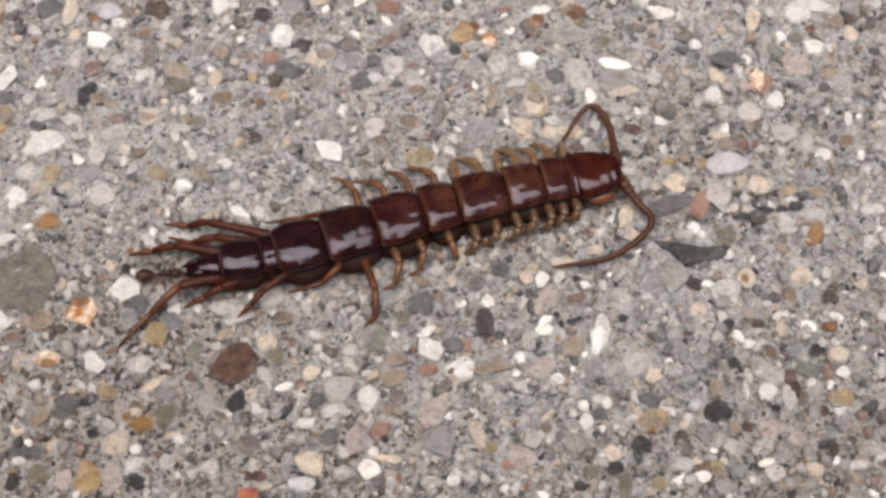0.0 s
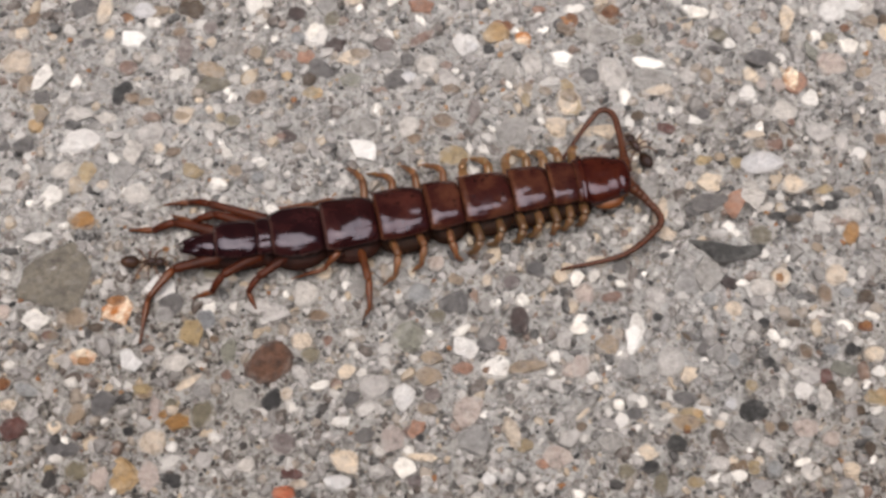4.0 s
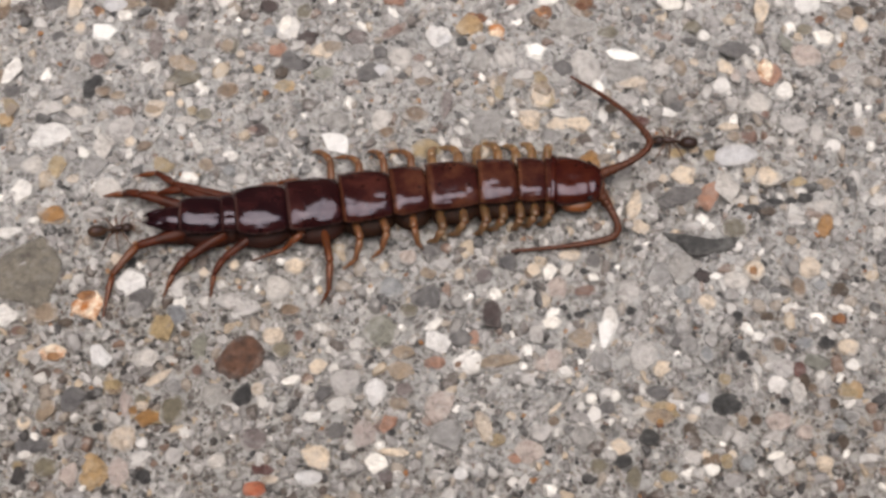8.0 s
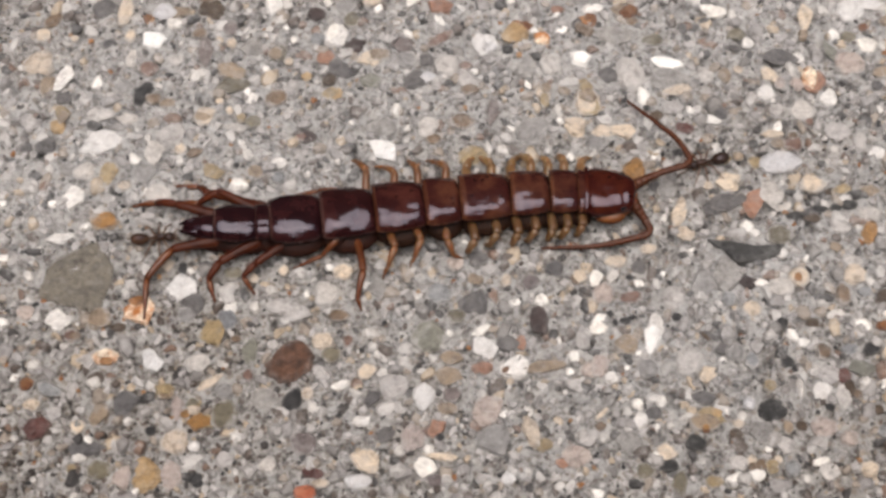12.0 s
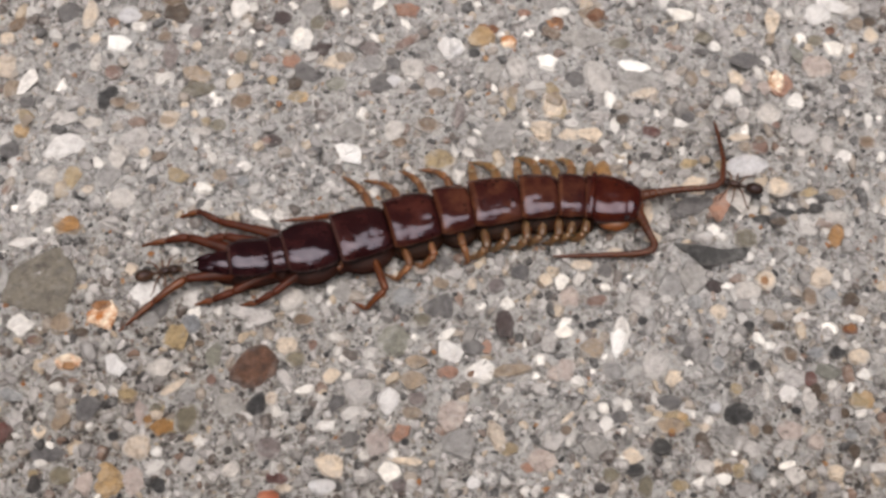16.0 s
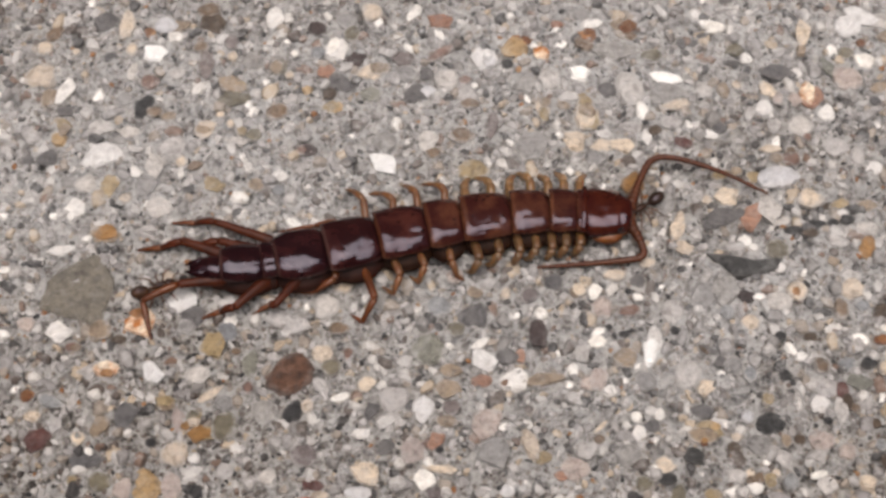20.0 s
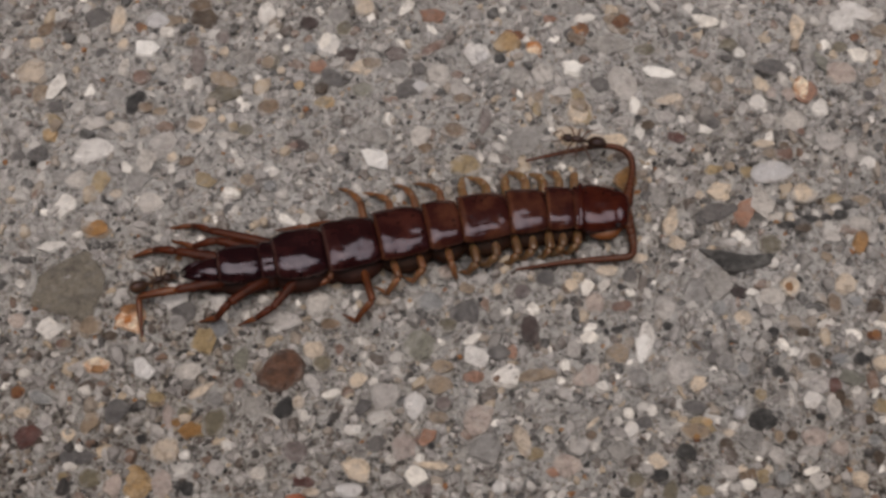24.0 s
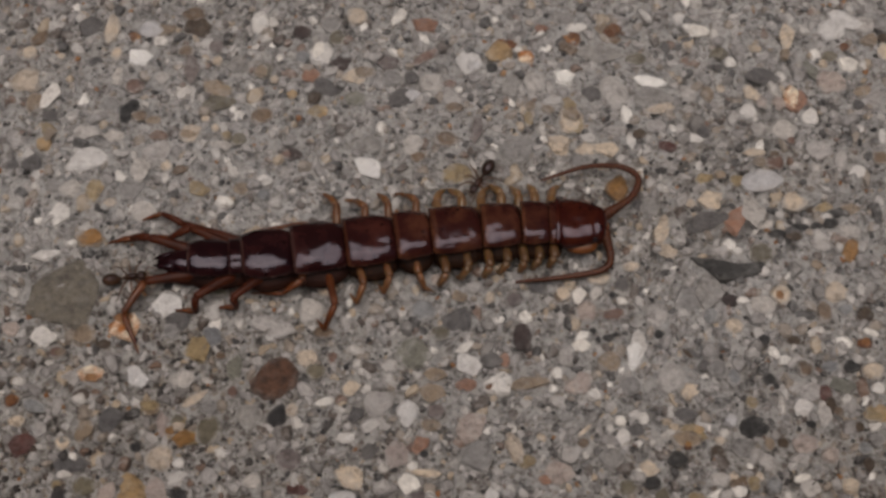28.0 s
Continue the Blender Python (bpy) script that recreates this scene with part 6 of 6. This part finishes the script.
stone("cream", "r", -8.74, -16.74, 0.55, 0.29, 0)
stone("pink", "a", -3.14, -13.76, 0.69, 0.78, -15)
stone("white", "a", -6.38, -12.59, 0.63, 0.35, 10)
stone("pale", "r", 7.58, -7.13, 0.47, 0.59, 0)
stone("white", "r", 8.59, -6.26, 0.48, 0.41, 20)
stone("tan", "a", 5.10, -8.92, 1.26, 0.36, 8)
stone("pink", "r", 8.32, -9.13, 0.85, 0.65, 0)
stone("pink", "a", 8.55, -8.92, 0.59, 0.64, 0)
stone("white", "a", 9.22, -9.66, 0.33, 0.36, 0)
stone("cream", "r", 8.61, -12.14, 0.58, 0.16, 45)
stone("brown", "r", 8.49, -12.95, 0.36, 0.35, 0)
stone("pink", "a", 6.97, -14.93, 0.83, 0.62, 0)
stone("tan", "r", 10.38, -7.32, 0.76, 0.74, 0)
stone("snow", "a", 12.00, -6.89, 0.83, 0.51, 75)
stone("pale", "r", 14.22, -8.55, 0.81, 1.06, -20)
stone("dark", "r", 16.45, -7.70, 0.42, 0.40, 0)
stone("grey", "r", 17.20, -7.98, 0.57, 0.58, 0)
stone("black", "r", 20.45, -8.64, 0.40, 0.40, 0)
stone("white", "a", 21.52, -7.32, 0.42, 0.40, 0)
stone("brown", "r", 22.76, -7.98, 0.51, 0.55, 0)
stone("bluegrey", "r", 24.43, -7.80, 0.59, 0.40, 0)
stone("black", "r", 25.74, -7.80, 0.47, 0.40, 0)
stone("cream", "r", 27.09, -8.08, 0.71, 0.55, 0)
stone("maroon", "r", 23.89, -9.66, 0.42, 0.54, 0)
stone("green", "a", 24.99, -9.11, 0.92, 0.51, 0)
stone("pale", "a", 22.95, -9.52, 0.71, 0.65, 0)
stone("white", "r", 27.23, -9.33, 0.43, 0.35, 0)
stone("white", "a", 22.33, -10.68, 0.58, 0.50, 0)
stone("black", "r", 22.80, -11.72, 0.32, 0.26, 0)
stone("gold", "r", 19.18, -10.31, 0.42, 0.45, 0)
stone("dark", "r", 15.01, -11.05, 0.70, 0.48, 0)
stone("slate", "r", 19.19, -11.90, 0.91, 0.72, 0)
stone("bluewhite", "r", 17.80, -11.50, 0.41, 0.39, 0)
stone("white", "r", 10.88, -11.42, 0.35, 0.38, 0)
stone("white", "r", 12.37, -11.30, 0.42, 0.30, 80)
stone("white", "a", 11.00, -12.50, 0.41, 0.47, 0)
stone("dark", "r", 11.87, -12.05, 0.50, 0.39, 0)
stone("tan", "r", 14.92, -12.73, 0.98, 0.56, 0)
stone("rust", "r", 14.99, -13.21, 0.24, 0.22, 0)
stone("orange", "r", 15.73, -12.09, 0.35, 0.30, 0)
stone("cream", "r", 17.01, -12.84, 0.35, 0.30, 0)
stone("umber", "r", 16.80, -13.49, 0.41, 0.38, 0)
stone("grey", "a", 18.35, -13.23, 0.74, 0.79, 0)
stone("umber", "r", 20.92, -12.96, 0.36, 0.32, 0)
stone("pink", "r", 22.27, -13.05, 0.82, 0.70, 0)
stone("slate", "r", 14.31, -14.02, 0.56, 0.52, 0)
stone("cream", "r", 12.51, -14.48, 0.57, 0.48, 0)
stone("cream", "a", 12.45, -14.83, 0.69, 0.29, 0)
stone("black", "r", 12.62, -15.54, 0.57, 0.38, 10)
stone("olive", "r", 11.17, -15.89, 0.57, 0.55, 0)
stone("grey", "r", 10.25, -13.94, 0.74, 0.70, 0)
stone("cream", "r", 17.68, -15.19, 0.33, 0.34, 0)
stone("brown", "r", 18.20, -15.48, 0.48, 0.36, 0)
stone("white", "r", 21.88, -15.27, 0.57, 0.24, 20)
stone("umber", "r", 26.10, -14.39, 0.33, 0.48, 0)
stone("bluegrey", "r", 25.97, -13.32, 0.41, 0.38, 0)
stone("orange", "r", 27.03, -11.04, 0.78, 0.57, 0)
stone("umber", "r", 25.80, -11.87, 0.30, 0.32, 0)
stone("cream", "a", 24.85, -15.71, 0.49, 0.60, 0)
stone("gold", "r", 15.31, -16.59, 0.57, 0.42, 0)
stone("white", "r", 17.94, -16.15, 0.49, 0.37, 0)
stone("gold", "r", 18.89, -15.80, 0.36, 0.34, 0)
stone("pale", "a", 19.96, -14.12, 0.66, 0.66, 0)
stone("rust", "r", 26.70, -6.22, 0.50, 0.32, 0)
# the next three dark chips stand in for shade in the aslant break
stone("black", "r", 23.37, 2.22, 0.60, 0.30, 0)
stone("black", "r", 24.51, 2.35, 0.37, 0.26, 0)
stone("umber", "r", 22.93, 1.51, 0.52, 0.30, 0)
stone("dark", "r", 16.47, 2.35, 0.60, 0.34, 0)
stone("dark", "r", 18.41, 3.20, 0.45, 0.34, 0)
stone("pale", "a", 24.73, 0.88, 0.67, 0.46, 0)
stone("white", "r", 19.13, 0.54, 0.30, 0.29, 0)
stone("white", "r", 20.68, -0.99, 0.38, 0.39, 0)
stone("plum", "a", -7.56, 15.42, 0.79, 0.71, 0)
stone("white", "a", -8.97, 16.18, 0.87, 0.81, 0)
stone("tan", "r", -5.85, 14.49, 0.71, 0.56, 0)
stone("ember", "r", 3.72, 16.84, 0.63, 0.57, 0)
stone("orange", "r", 3.64, 16.33, 0.93, 0.78, 20)
stone("ember", "r", 5.37, 15.99, 0.51, 0.43, 0)
stone("ember", "r", 8.58, 17.51, 0.52, 0.43, 0)
stone("brown", "a", 8.31, 16.75, 0.48, 0.48, 0)
stone("tan", "r", 5.66, 11.72, 0.39, 0.41, 0)
stone("gold", "r", 8.72, 10.22, 0.69, 0.63, 0)
stone("cream", "a", 7.63, 8.74, 0.81, 0.74, -15)
stone("tan", "a", 8.36, 11.12, 0.62, 0.55, 0)
stone("tan", "r", 6.90, 11.44, 0.47, 0.36, 0)
stone("gold", "r", 8.21, 12.26, 0.39, 0.32, 0)
stone("orange", "r", -27.60, 8.65, 0.46, 0.49, 0)
stone("tan", "a", -27.37, 9.32, 0.38, 0.41, 0)
stone("gold", "r", -15.21, 9.35, 0.33, 0.32, 0)
stone("tan", "r", -17.93, 9.45, 0.62, 0.45, 0)
stone("olive", "a", -14.37, 9.19, 0.46, 0.36, 0)
stone("gold", "r", -15.63, 13.04, 0.55, 0.48, 0)
stone("tan", "r", -13.12, 14.67, 0.51, 0.56, 0)
stone("orange", "a", -8.84, 11.35, 0.54, 0.46, 0)
stone("cream", "a", -15.96, 9.99, 0.23, 0.27, 0)
stone("redbrown", "r", -10.85, 7.85, 0.53, 0.40, 0)
stone("gold", "r", -9.26, 11.35, 0.54, 0.41, 0)
stone("brown", "r", -21.36, 10.90, 0.54, 0.41, 0)
stone("ember", "r", -22.20, 17.51, 0.36, 0.34, 0)
stone("redbrown", "r", -21.81, 13.38, 0.59, 0.61, 0)
stone("rust", "r", 11.72, 18.30, 0.53, 0.50, 0)
stone("tan", "a", 11.00, 18.37, 0.56, 0.39, 0)
stone("stained", "r", 23.80, 12.63, 0.55, 0.83, 0)
stone("rustpink", "r", 24.11, 12.36, 0.82, 0.87, 0)
stone("gold", "r", 19.57, 6.00, 0.53, 0.44, 0)
stone("tan", "r", 21.21, 7.41, 0.46, 0.40, 0)
stone("gold", "a", 17.31, 6.22, 0.61, 0.39, 0)
stone("tan", "r", 18.46, 6.44, 0.38, 0.35, 0)
stone("brown", "r", 22.21, 7.94, 0.38, 0.27, 0)
stone("rust", "r", 22.20, 7.41, 0.53, 0.49, 0)
stone("maroon", "r", 15.18, 8.65, 0.46, 0.36, 0)
stone("ember", "r", 27.97, 16.93, 0.32, 0.29, 0)
stone("stained", "r", -22.82, -8.36, 0.71, 0.58, 0)
stone("ember", "r", -22.60, -8.75, 0.43, 0.27, 0)
stone("olive", "r", -16.92, -11.68, 0.41, 0.53, 0)
stone("ochre", "a", -16.42, -12.68, 0.74, 0.46, 0)
stone("ochre", "r", -17.35, -12.24, 0.28, 0.26, 0)
stone("tan", "r", -18.70, -10.73, 0.57, 0.46, 0)
stone("cream", "a", -16.84, -11.98, 0.35, 0.34, 0)
stone("orange", "a", -19.35, -16.06, 0.81, 0.94, 0)
stone("ember", "r", -27.49, -10.16, 0.35, 0.35, 0)
stone("maroon", "a", -26.64, -13.22, 0.66, 0.61, 0)
stone("brown", "r", -24.87, -6.88, 0.43, 0.32, 0)
stone("gold", "a", -15.98, -6.65, 0.76, 0.83, 0)
stone("cream", "a", 4.24, -13.31, 0.46, 0.87, 20)
stone("gold", "a", 4.90, -14.20, 0.42, 0.33, 0)
stone("rustpink", "a", -1.70, -13.04, 0.53, 0.53, 0)
stone("maroon", "r", -9.30, -16.06, 0.57, 0.31, 0)
stone("gold", "r", 19.15, -10.36, 0.35, 0.38, 0)
stone("gold", "r", 26.83, -11.05, 0.70, 0.57, 0)
stone("gold", "a", 15.27, -12.32, 0.91, 0.56, 0)
stone("ochre", "r", 15.00, -13.10, 0.21, 0.19, 0)
stone("ember", "r", 26.79, -6.17, 0.29, 0.32, 0)
stone("brown", "r", 17.84, -15.66, 0.48, 0.36, 0)
stone("gold", "r", 18.89, -15.48, 0.42, 0.33, 0)
stone("cream", "a", 19.26, -15.19, 0.28, 0.29, 0)
stone("umber", "r", 24.09, -10.47, 0.42, 0.53, 0)
stone("brown", "r", 24.58, -10.85, 0.35, 0.30, 0)
stone("vermilion", "r", -9.65, -17.28, 0.69, 0.50, 0)
stone("bluewhite", "a", 28.35, 19.11, 1.13, 0.80, 0)
stone("bluewhite", "r", -2.50, 12.72, 0.55, 0.46, 0)
stone("bluewhite", "r", 1.81, 15.05, 0.47, 0.42, 0)
stone("grey", "a", -14.81, 15.18, 0.83, 0.78, 0)
stone("rustpink", "r", -9.62, 14.39, 0.65, 0.55, 0)
stone("bluegrey", "r", -10.25, 15.87, 0.52, 0.53, 0)
stone("grey", "r", -23.48, 11.92, 0.64, 0.54, 0)
stone("cream", "a", 9.57, 8.42, 0.90, 0.52, -10)
stone("gold", "r", 5.53, 10.71, 0.33, 0.64, 0)
stone("grey", "r", 8.25, 19.35, 0.85, 0.57, 0)
stone("rustpink", "r", 6.57, 18.30, 0.47, 0.32, 0)
stone("tan", "r", 18.01, 12.92, 0.46, 0.65, 0)
stone("grey", "a", 10.57, 16.21, 1.40, 0.67, 0)
stone("pale", "a", 11.44, 9.94, 0.73, 0.42, 0)
stone("pink", "r", 21.74, 12.25, 0.37, 0.54, 0)
stone("tan", "r", 28.83, 13.15, 0.64, 0.44, 20)
stone("grey", "a", 17.00, -2.48, 0.78, 1.15, 0)
stone("dark", "r", 11.43, -1.89, 0.48, 0.48, 0)
stone("white", "a", 8.54, -2.77, 0.43, 0.48, 0)
stone("redbrown", "r", 10.79, -4.05, 0.77, 0.42, 10)
stone("white", "a", 12.27, -6.26, 0.51, 0.89, -20)
stone("cream", "a", 25.25, -2.58, 0.65, 0.65, 0)
stone("cream", "r", 18.49, -4.92, 0.60, 0.53, 0)
stone("dark", "r", 15.72, -6.84, 0.54, 0.17, -40)
stone("ember", "r", 21.59, -2.78, 0.26, 0.31, 0)
stone("dark", "r", 12.81, 4.11, 0.46, 0.41, 0)
stone("cream", "r", 16.29, 4.22, 0.35, 0.36, 0)
stone("pale", "a", 21.11, 2.87, 0.71, 0.60, 0)
stone("dark", "a", -21.20, -11.50, 0.75, 0.71, 0)
stone("black", "r", -19.42, -13.31, 0.33, 0.31, 0)
stone("pale", "a", -8.89, -9.48, 0.59, 0.51, 0)
stone("grey", "r", -15.02, -10.68, 0.58, 0.54, 0)
stone("pale", "a", -10.81, -5.22, 0.85, 0.52, 0)
stone("umber", "r", -22.13, -6.27, 0.48, 0.30, 0)
stone("grey", "r", -17.82, -5.41, 0.60, 0.56, 0)
stone("cream", "r", -24.03, -13.04, 0.46, 0.46, 0)
stone("pale", "r", -14.72, -15.18, 0.49, 0.52, 0)
stone("pale", "r", -12.01, -15.54, 0.57, 0.51, 0)
stone("cream", "r", -8.98, -7.13, 0.68, 0.55, 0)
stone("black", "r", -1.44, -13.67, 0.26, 0.24, 0)
stone("white", "a", 8.65, -6.37, 0.54, 0.37, 15)
stone("purple", "r", -1.76, -16.50, 0.57, 0.42, 0)
stone("tan", "a", -0.78, -8.36, 0.64, 0.40, 0)
stone("pale", "a", -0.26, -15.18, 0.16, 0.17, 0)
stone("grey", "a", 1.94, -13.76, 0.99, 0.96, 0)
stone("rustpink", "r", 6.13, -15.36, 0.49, 0.31, 0)
stone("pale", "a", 7.70, -13.58, 0.66, 0.52, 30)
stone("dark", "a", -5.74, -11.04, 0.50, 0.50, 0)
stone("dark", "a", -4.83, -13.58, 0.53, 0.45, 0)
stone("olive", "r", -0.44, -5.41, 0.60, 0.52, 0)
stone("brown", "r", -7.99, -5.41, 0.68, 0.41, 0)
stone("white", "a", 9.33, -9.66, 0.33, 0.36, 0)
stone("pale", "a", 23.66, -11.05, 0.40, 0.75, 0)
stone("pink", "r", 23.80, -13.76, 0.57, 0.52, 0)
stone("olive", "a", 13.22, -16.59, 0.45, 0.68, 0)
stone("grey", "r", 26.80, -12.78, 0.46, 0.44, 0)
stone("bluegrey", "r", 18.21, -8.55, 0.40, 0.55, 0)
stone("cream", "a", 15.38, -9.39, 0.59, 0.54, 0)
stone("grey", "r", 11.60, -9.01, 0.70, 0.64, 0)
stone("pale", "a", 16.83, -15.36, 0.65, 0.60, 0)
stone("tan", "r", 20.06, -13.05, 0.33, 0.46, 0)
stone("umber", "r", 15.37, -6.85, 0.42, 0.15, -45)
stone("pale", "a", 22.32, -15.89, 0.57, 0.51, 0)
stone("bluegrey", "r", 20.16, -15.71, 0.49, 0.51, 0)
stone("white", "r", 27.23, -5.41, 0.51, 0.22, -20)
stone("white", "a", -26.02, -5.74, 0.86, 0.63, -20)
stone("tan", "a", -23.45, -5.57, 0.72, 0.55, 0)
stone("gold", "a", -16.13, -6.38, 0.79, 0.78, 0)
stone("grey", "a", -21.41, 4.94, 0.75, 0.69, 0)
stone("pink", "r", -28.22, -5.25, 0.58, 0.60, 0)
stone("tan", "a", -23.70, 1.30, 0.95, 0.70, 10)
stone("ochre", "a", -23.66, 1.38, 0.64, 0.50, 0)
stone("rust", "r", -23.60, 1.44, 0.54, 0.44, 20)
stone("rust", "r", 2.70, -9.20, 0.27, 0.27, 0)
stone("stained", "a", -20.83, -5.07, 1.00, 0.88, 0)
stone("ember", "r", -20.98, -4.45, 0.62, 0.34, 8)
stone("olive", "r", 20.63, 0.34, 0.80, 0.78, 0)


def build_grains(count, smallest, largest, seed, name, facets, material):
    """Sand and small pebbles between the stones, as one mesh."""
    rng = np.random.default_rng(seed)
    bm = bmesh.new()
    bmesh.ops.create_icosphere(bm, subdivisions=3 if largest > 0.5 else (2 if largest > 0.25 else 1), radius=1.0)
    ball = np.array([v.co[:] for v in bm.verts])
    tris = np.array([[v.index for v in f.verts] for f in bm.faces])
    bm.free()
    spots = np.stack([rng.uniform(-37, 36, count), rng.uniform(-21, 25, count)], 1)
    size = smallest * (largest / smallest) ** (rng.random(count) ** 1.2)
    keep = np.ones(count, bool)
    for x, y, a, b, turn in TAKEN:
        c, s = math.cos(radians(turn)), math.sin(radians(turn))
        d = spots - (x, y)
        u, v = d[:, 0] * c + d[:, 1] * s, -d[:, 0] * s + d[:, 1] * c
        keep &= (u / (a + size * 0.35)) ** 2 + (v / (b + size * 0.35)) ** 2 > 1
    spots, size = spots[keep], size[keep]
    n = len(spots)
    shape = np.repeat(ball[None], n, 0) * (1 + 0.10 * rng.standard_normal((n, len(ball), 1)).clip(-1.2, 1.2))
    for cut in range(facets):
        way = rng.standard_normal((n, 3))
        way[:, 2] = abs(way[:, 2]) * (0.4 if cut else 3.0)
        way /= np.linalg.norm(way, axis=1)[:, None]
        over = np.einsum("nvk,nk->nv", shape, way) - rng.uniform(0.5, 0.8, n)[:, None]
        shape -= np.maximum(over, 0)[..., None] * way[:, None] * 0.95
    shape *= np.stack([rng.uniform(0.85, 1.4, n), rng.uniform(0.7, 1.0, n), rng.uniform(0.6, 0.95, n)], 1)[:, None] * size[:, None, None]
    turn = rng.uniform(0, 2 * math.pi, n)
    c, s = np.cos(turn)[:, None], np.sin(turn)[:, None]
    x, y = shape[..., 0] * c - shape[..., 1] * s, shape[..., 0] * s + shape[..., 1] * c
    ground = np.array([relief(px, py) + 0.7 * crumble(px, py) for px, py in spots])
    z = shape[..., 2] + (ground + size * rng.uniform(-0.42 if largest < 0.5 else -0.3, 0.06, n))[:, None]
    verts = np.stack([x + spots[:, :1], y + spots[:, 1:], z], -1).reshape(-1, 3) * MM
    faces = (tris[None] + (np.arange(n) * len(ball))[:, None, None]).reshape(-1, 3)
    data = bpy.data.meshes.new(name)
    data.vertices.add(len(verts))
    data.vertices.foreach_set("co", verts.ravel())
    data.loops.add(faces.size)
    data.loops.foreach_set("vertex_index", faces.ravel())
    data.polygons.add(len(faces))
    data.polygons.foreach_set("loop_start", np.arange(0, faces.size, 3))
    data.polygons.foreach_set("use_smooth", np.full(len(faces), facets < 5))
    data.materials.append(material)
    data.update(calc_edges=True)
    tagged(part(name, data, PAVEMENT), "black grains standing in for shaded pits in cement" if "dark" in name else "rusty mineral grains set in cement" if "rusty" in name else "small pebbles and sand set in cement", kind="stuff")


build_grains(3600, 0.28, 0.62, 3, "small_pebbles", 3, SMALL)
build_grains(6500, 0.16, 0.38, 5, "grit", 4, GRAIN)
build_grains(17000, 0.07, 0.17, 4, "sand", 3, GRAIN)
# black grains in place of the shade in small cement pits
build_grains(1500, 0.10, 0.26, 9, "dark_grit", 4, STONE["black"])
build_grains(260, 0.12, 0.30, 11, "rusty_grit", 4, STONE["ember"])


def motions():
    times = sorted(set(SPINE) | set(FEELERS["far"]))
    walk(HEAD, [(t, body_pose(t, 1.75, AXIS + 0.05)) for t in times])
    for ob, spec in zip(BODY, SEGMENTS):
        walk(ob, [(t, body_pose(t, (spec[0] + spec[1]) / 2, AXIS)) for t in times])
    walk(TAIL, [(t, body_pose(t, 28.0, AXIS - 0.05)) for t in times])
    for (leg, shin, sole, joints, sizes), side, s, fore, reach in LEGS:
        rows = [[], [], []]
        for t in times:
            spots = leg_joints(t, joints, sizes, side, s, fore, reach)
            poses = [link(spots[k], spots[k + 1]) for k in range(3)]
            rows[0].append((t, poses[0]))
            rows[1].append((t, poses[0].inverted() @ poses[1]))
            rows[2].append((t, poses[0].inverted() @ poses[2]))
        for ob, keys in zip((leg, shin, sole), rows):
            walk(ob, keys)
    for which, pieces in ANTENNAE.items():
        poses = {t: feeler_poses(which, t) for t in times}
        walk(pieces[0], [(t, poses[t][0]) for t in times])
        for k in range(1, FEELER_PIECES):
            walk(pieces[k], [(t, poses[t][0].inverted() @ poses[t][k]) for t in times])
    for ant, legs, path in ANT_PATHS:
        rows = [(t, at(x, y, z + relief(x, y) + 0.05, 0, 0, turn)) for t, x, y, turn, z in path]
        if rows[0][0] > 0:
            rows.insert(0, (0.0, rows[0][1]))
        if rows[-1][0] < 28:
            rows.append((28.0, rows[-1][1]))
        walk(ant, rows)
        # the legs swing by turns while it runs
        ts = np.array([p[0] for p in path])
        for k, (leg, x, y) in enumerate(legs):
            swing = []
            for f in range(0, 141):
                t = f * 0.2
                i = int(np.clip(np.searchsorted(ts, t) - 1, 0, len(ts) - 2))
                a, b = path[i], path[i + 1]
                speed = math.hypot(b[1] - a[1], b[2] - a[2]) / (b[0] - a[0]) if ts[0] <= t <= ts[-1] else 0.0
                swing.append((t, at(x, 0.12 * y, 0.53, 0, 0, min(22.0, 2 + 3 * speed) * math.sin(t * 11 + k * math.pi + (k // 3) * math.pi))))
            walk(leg, swing)


motions()
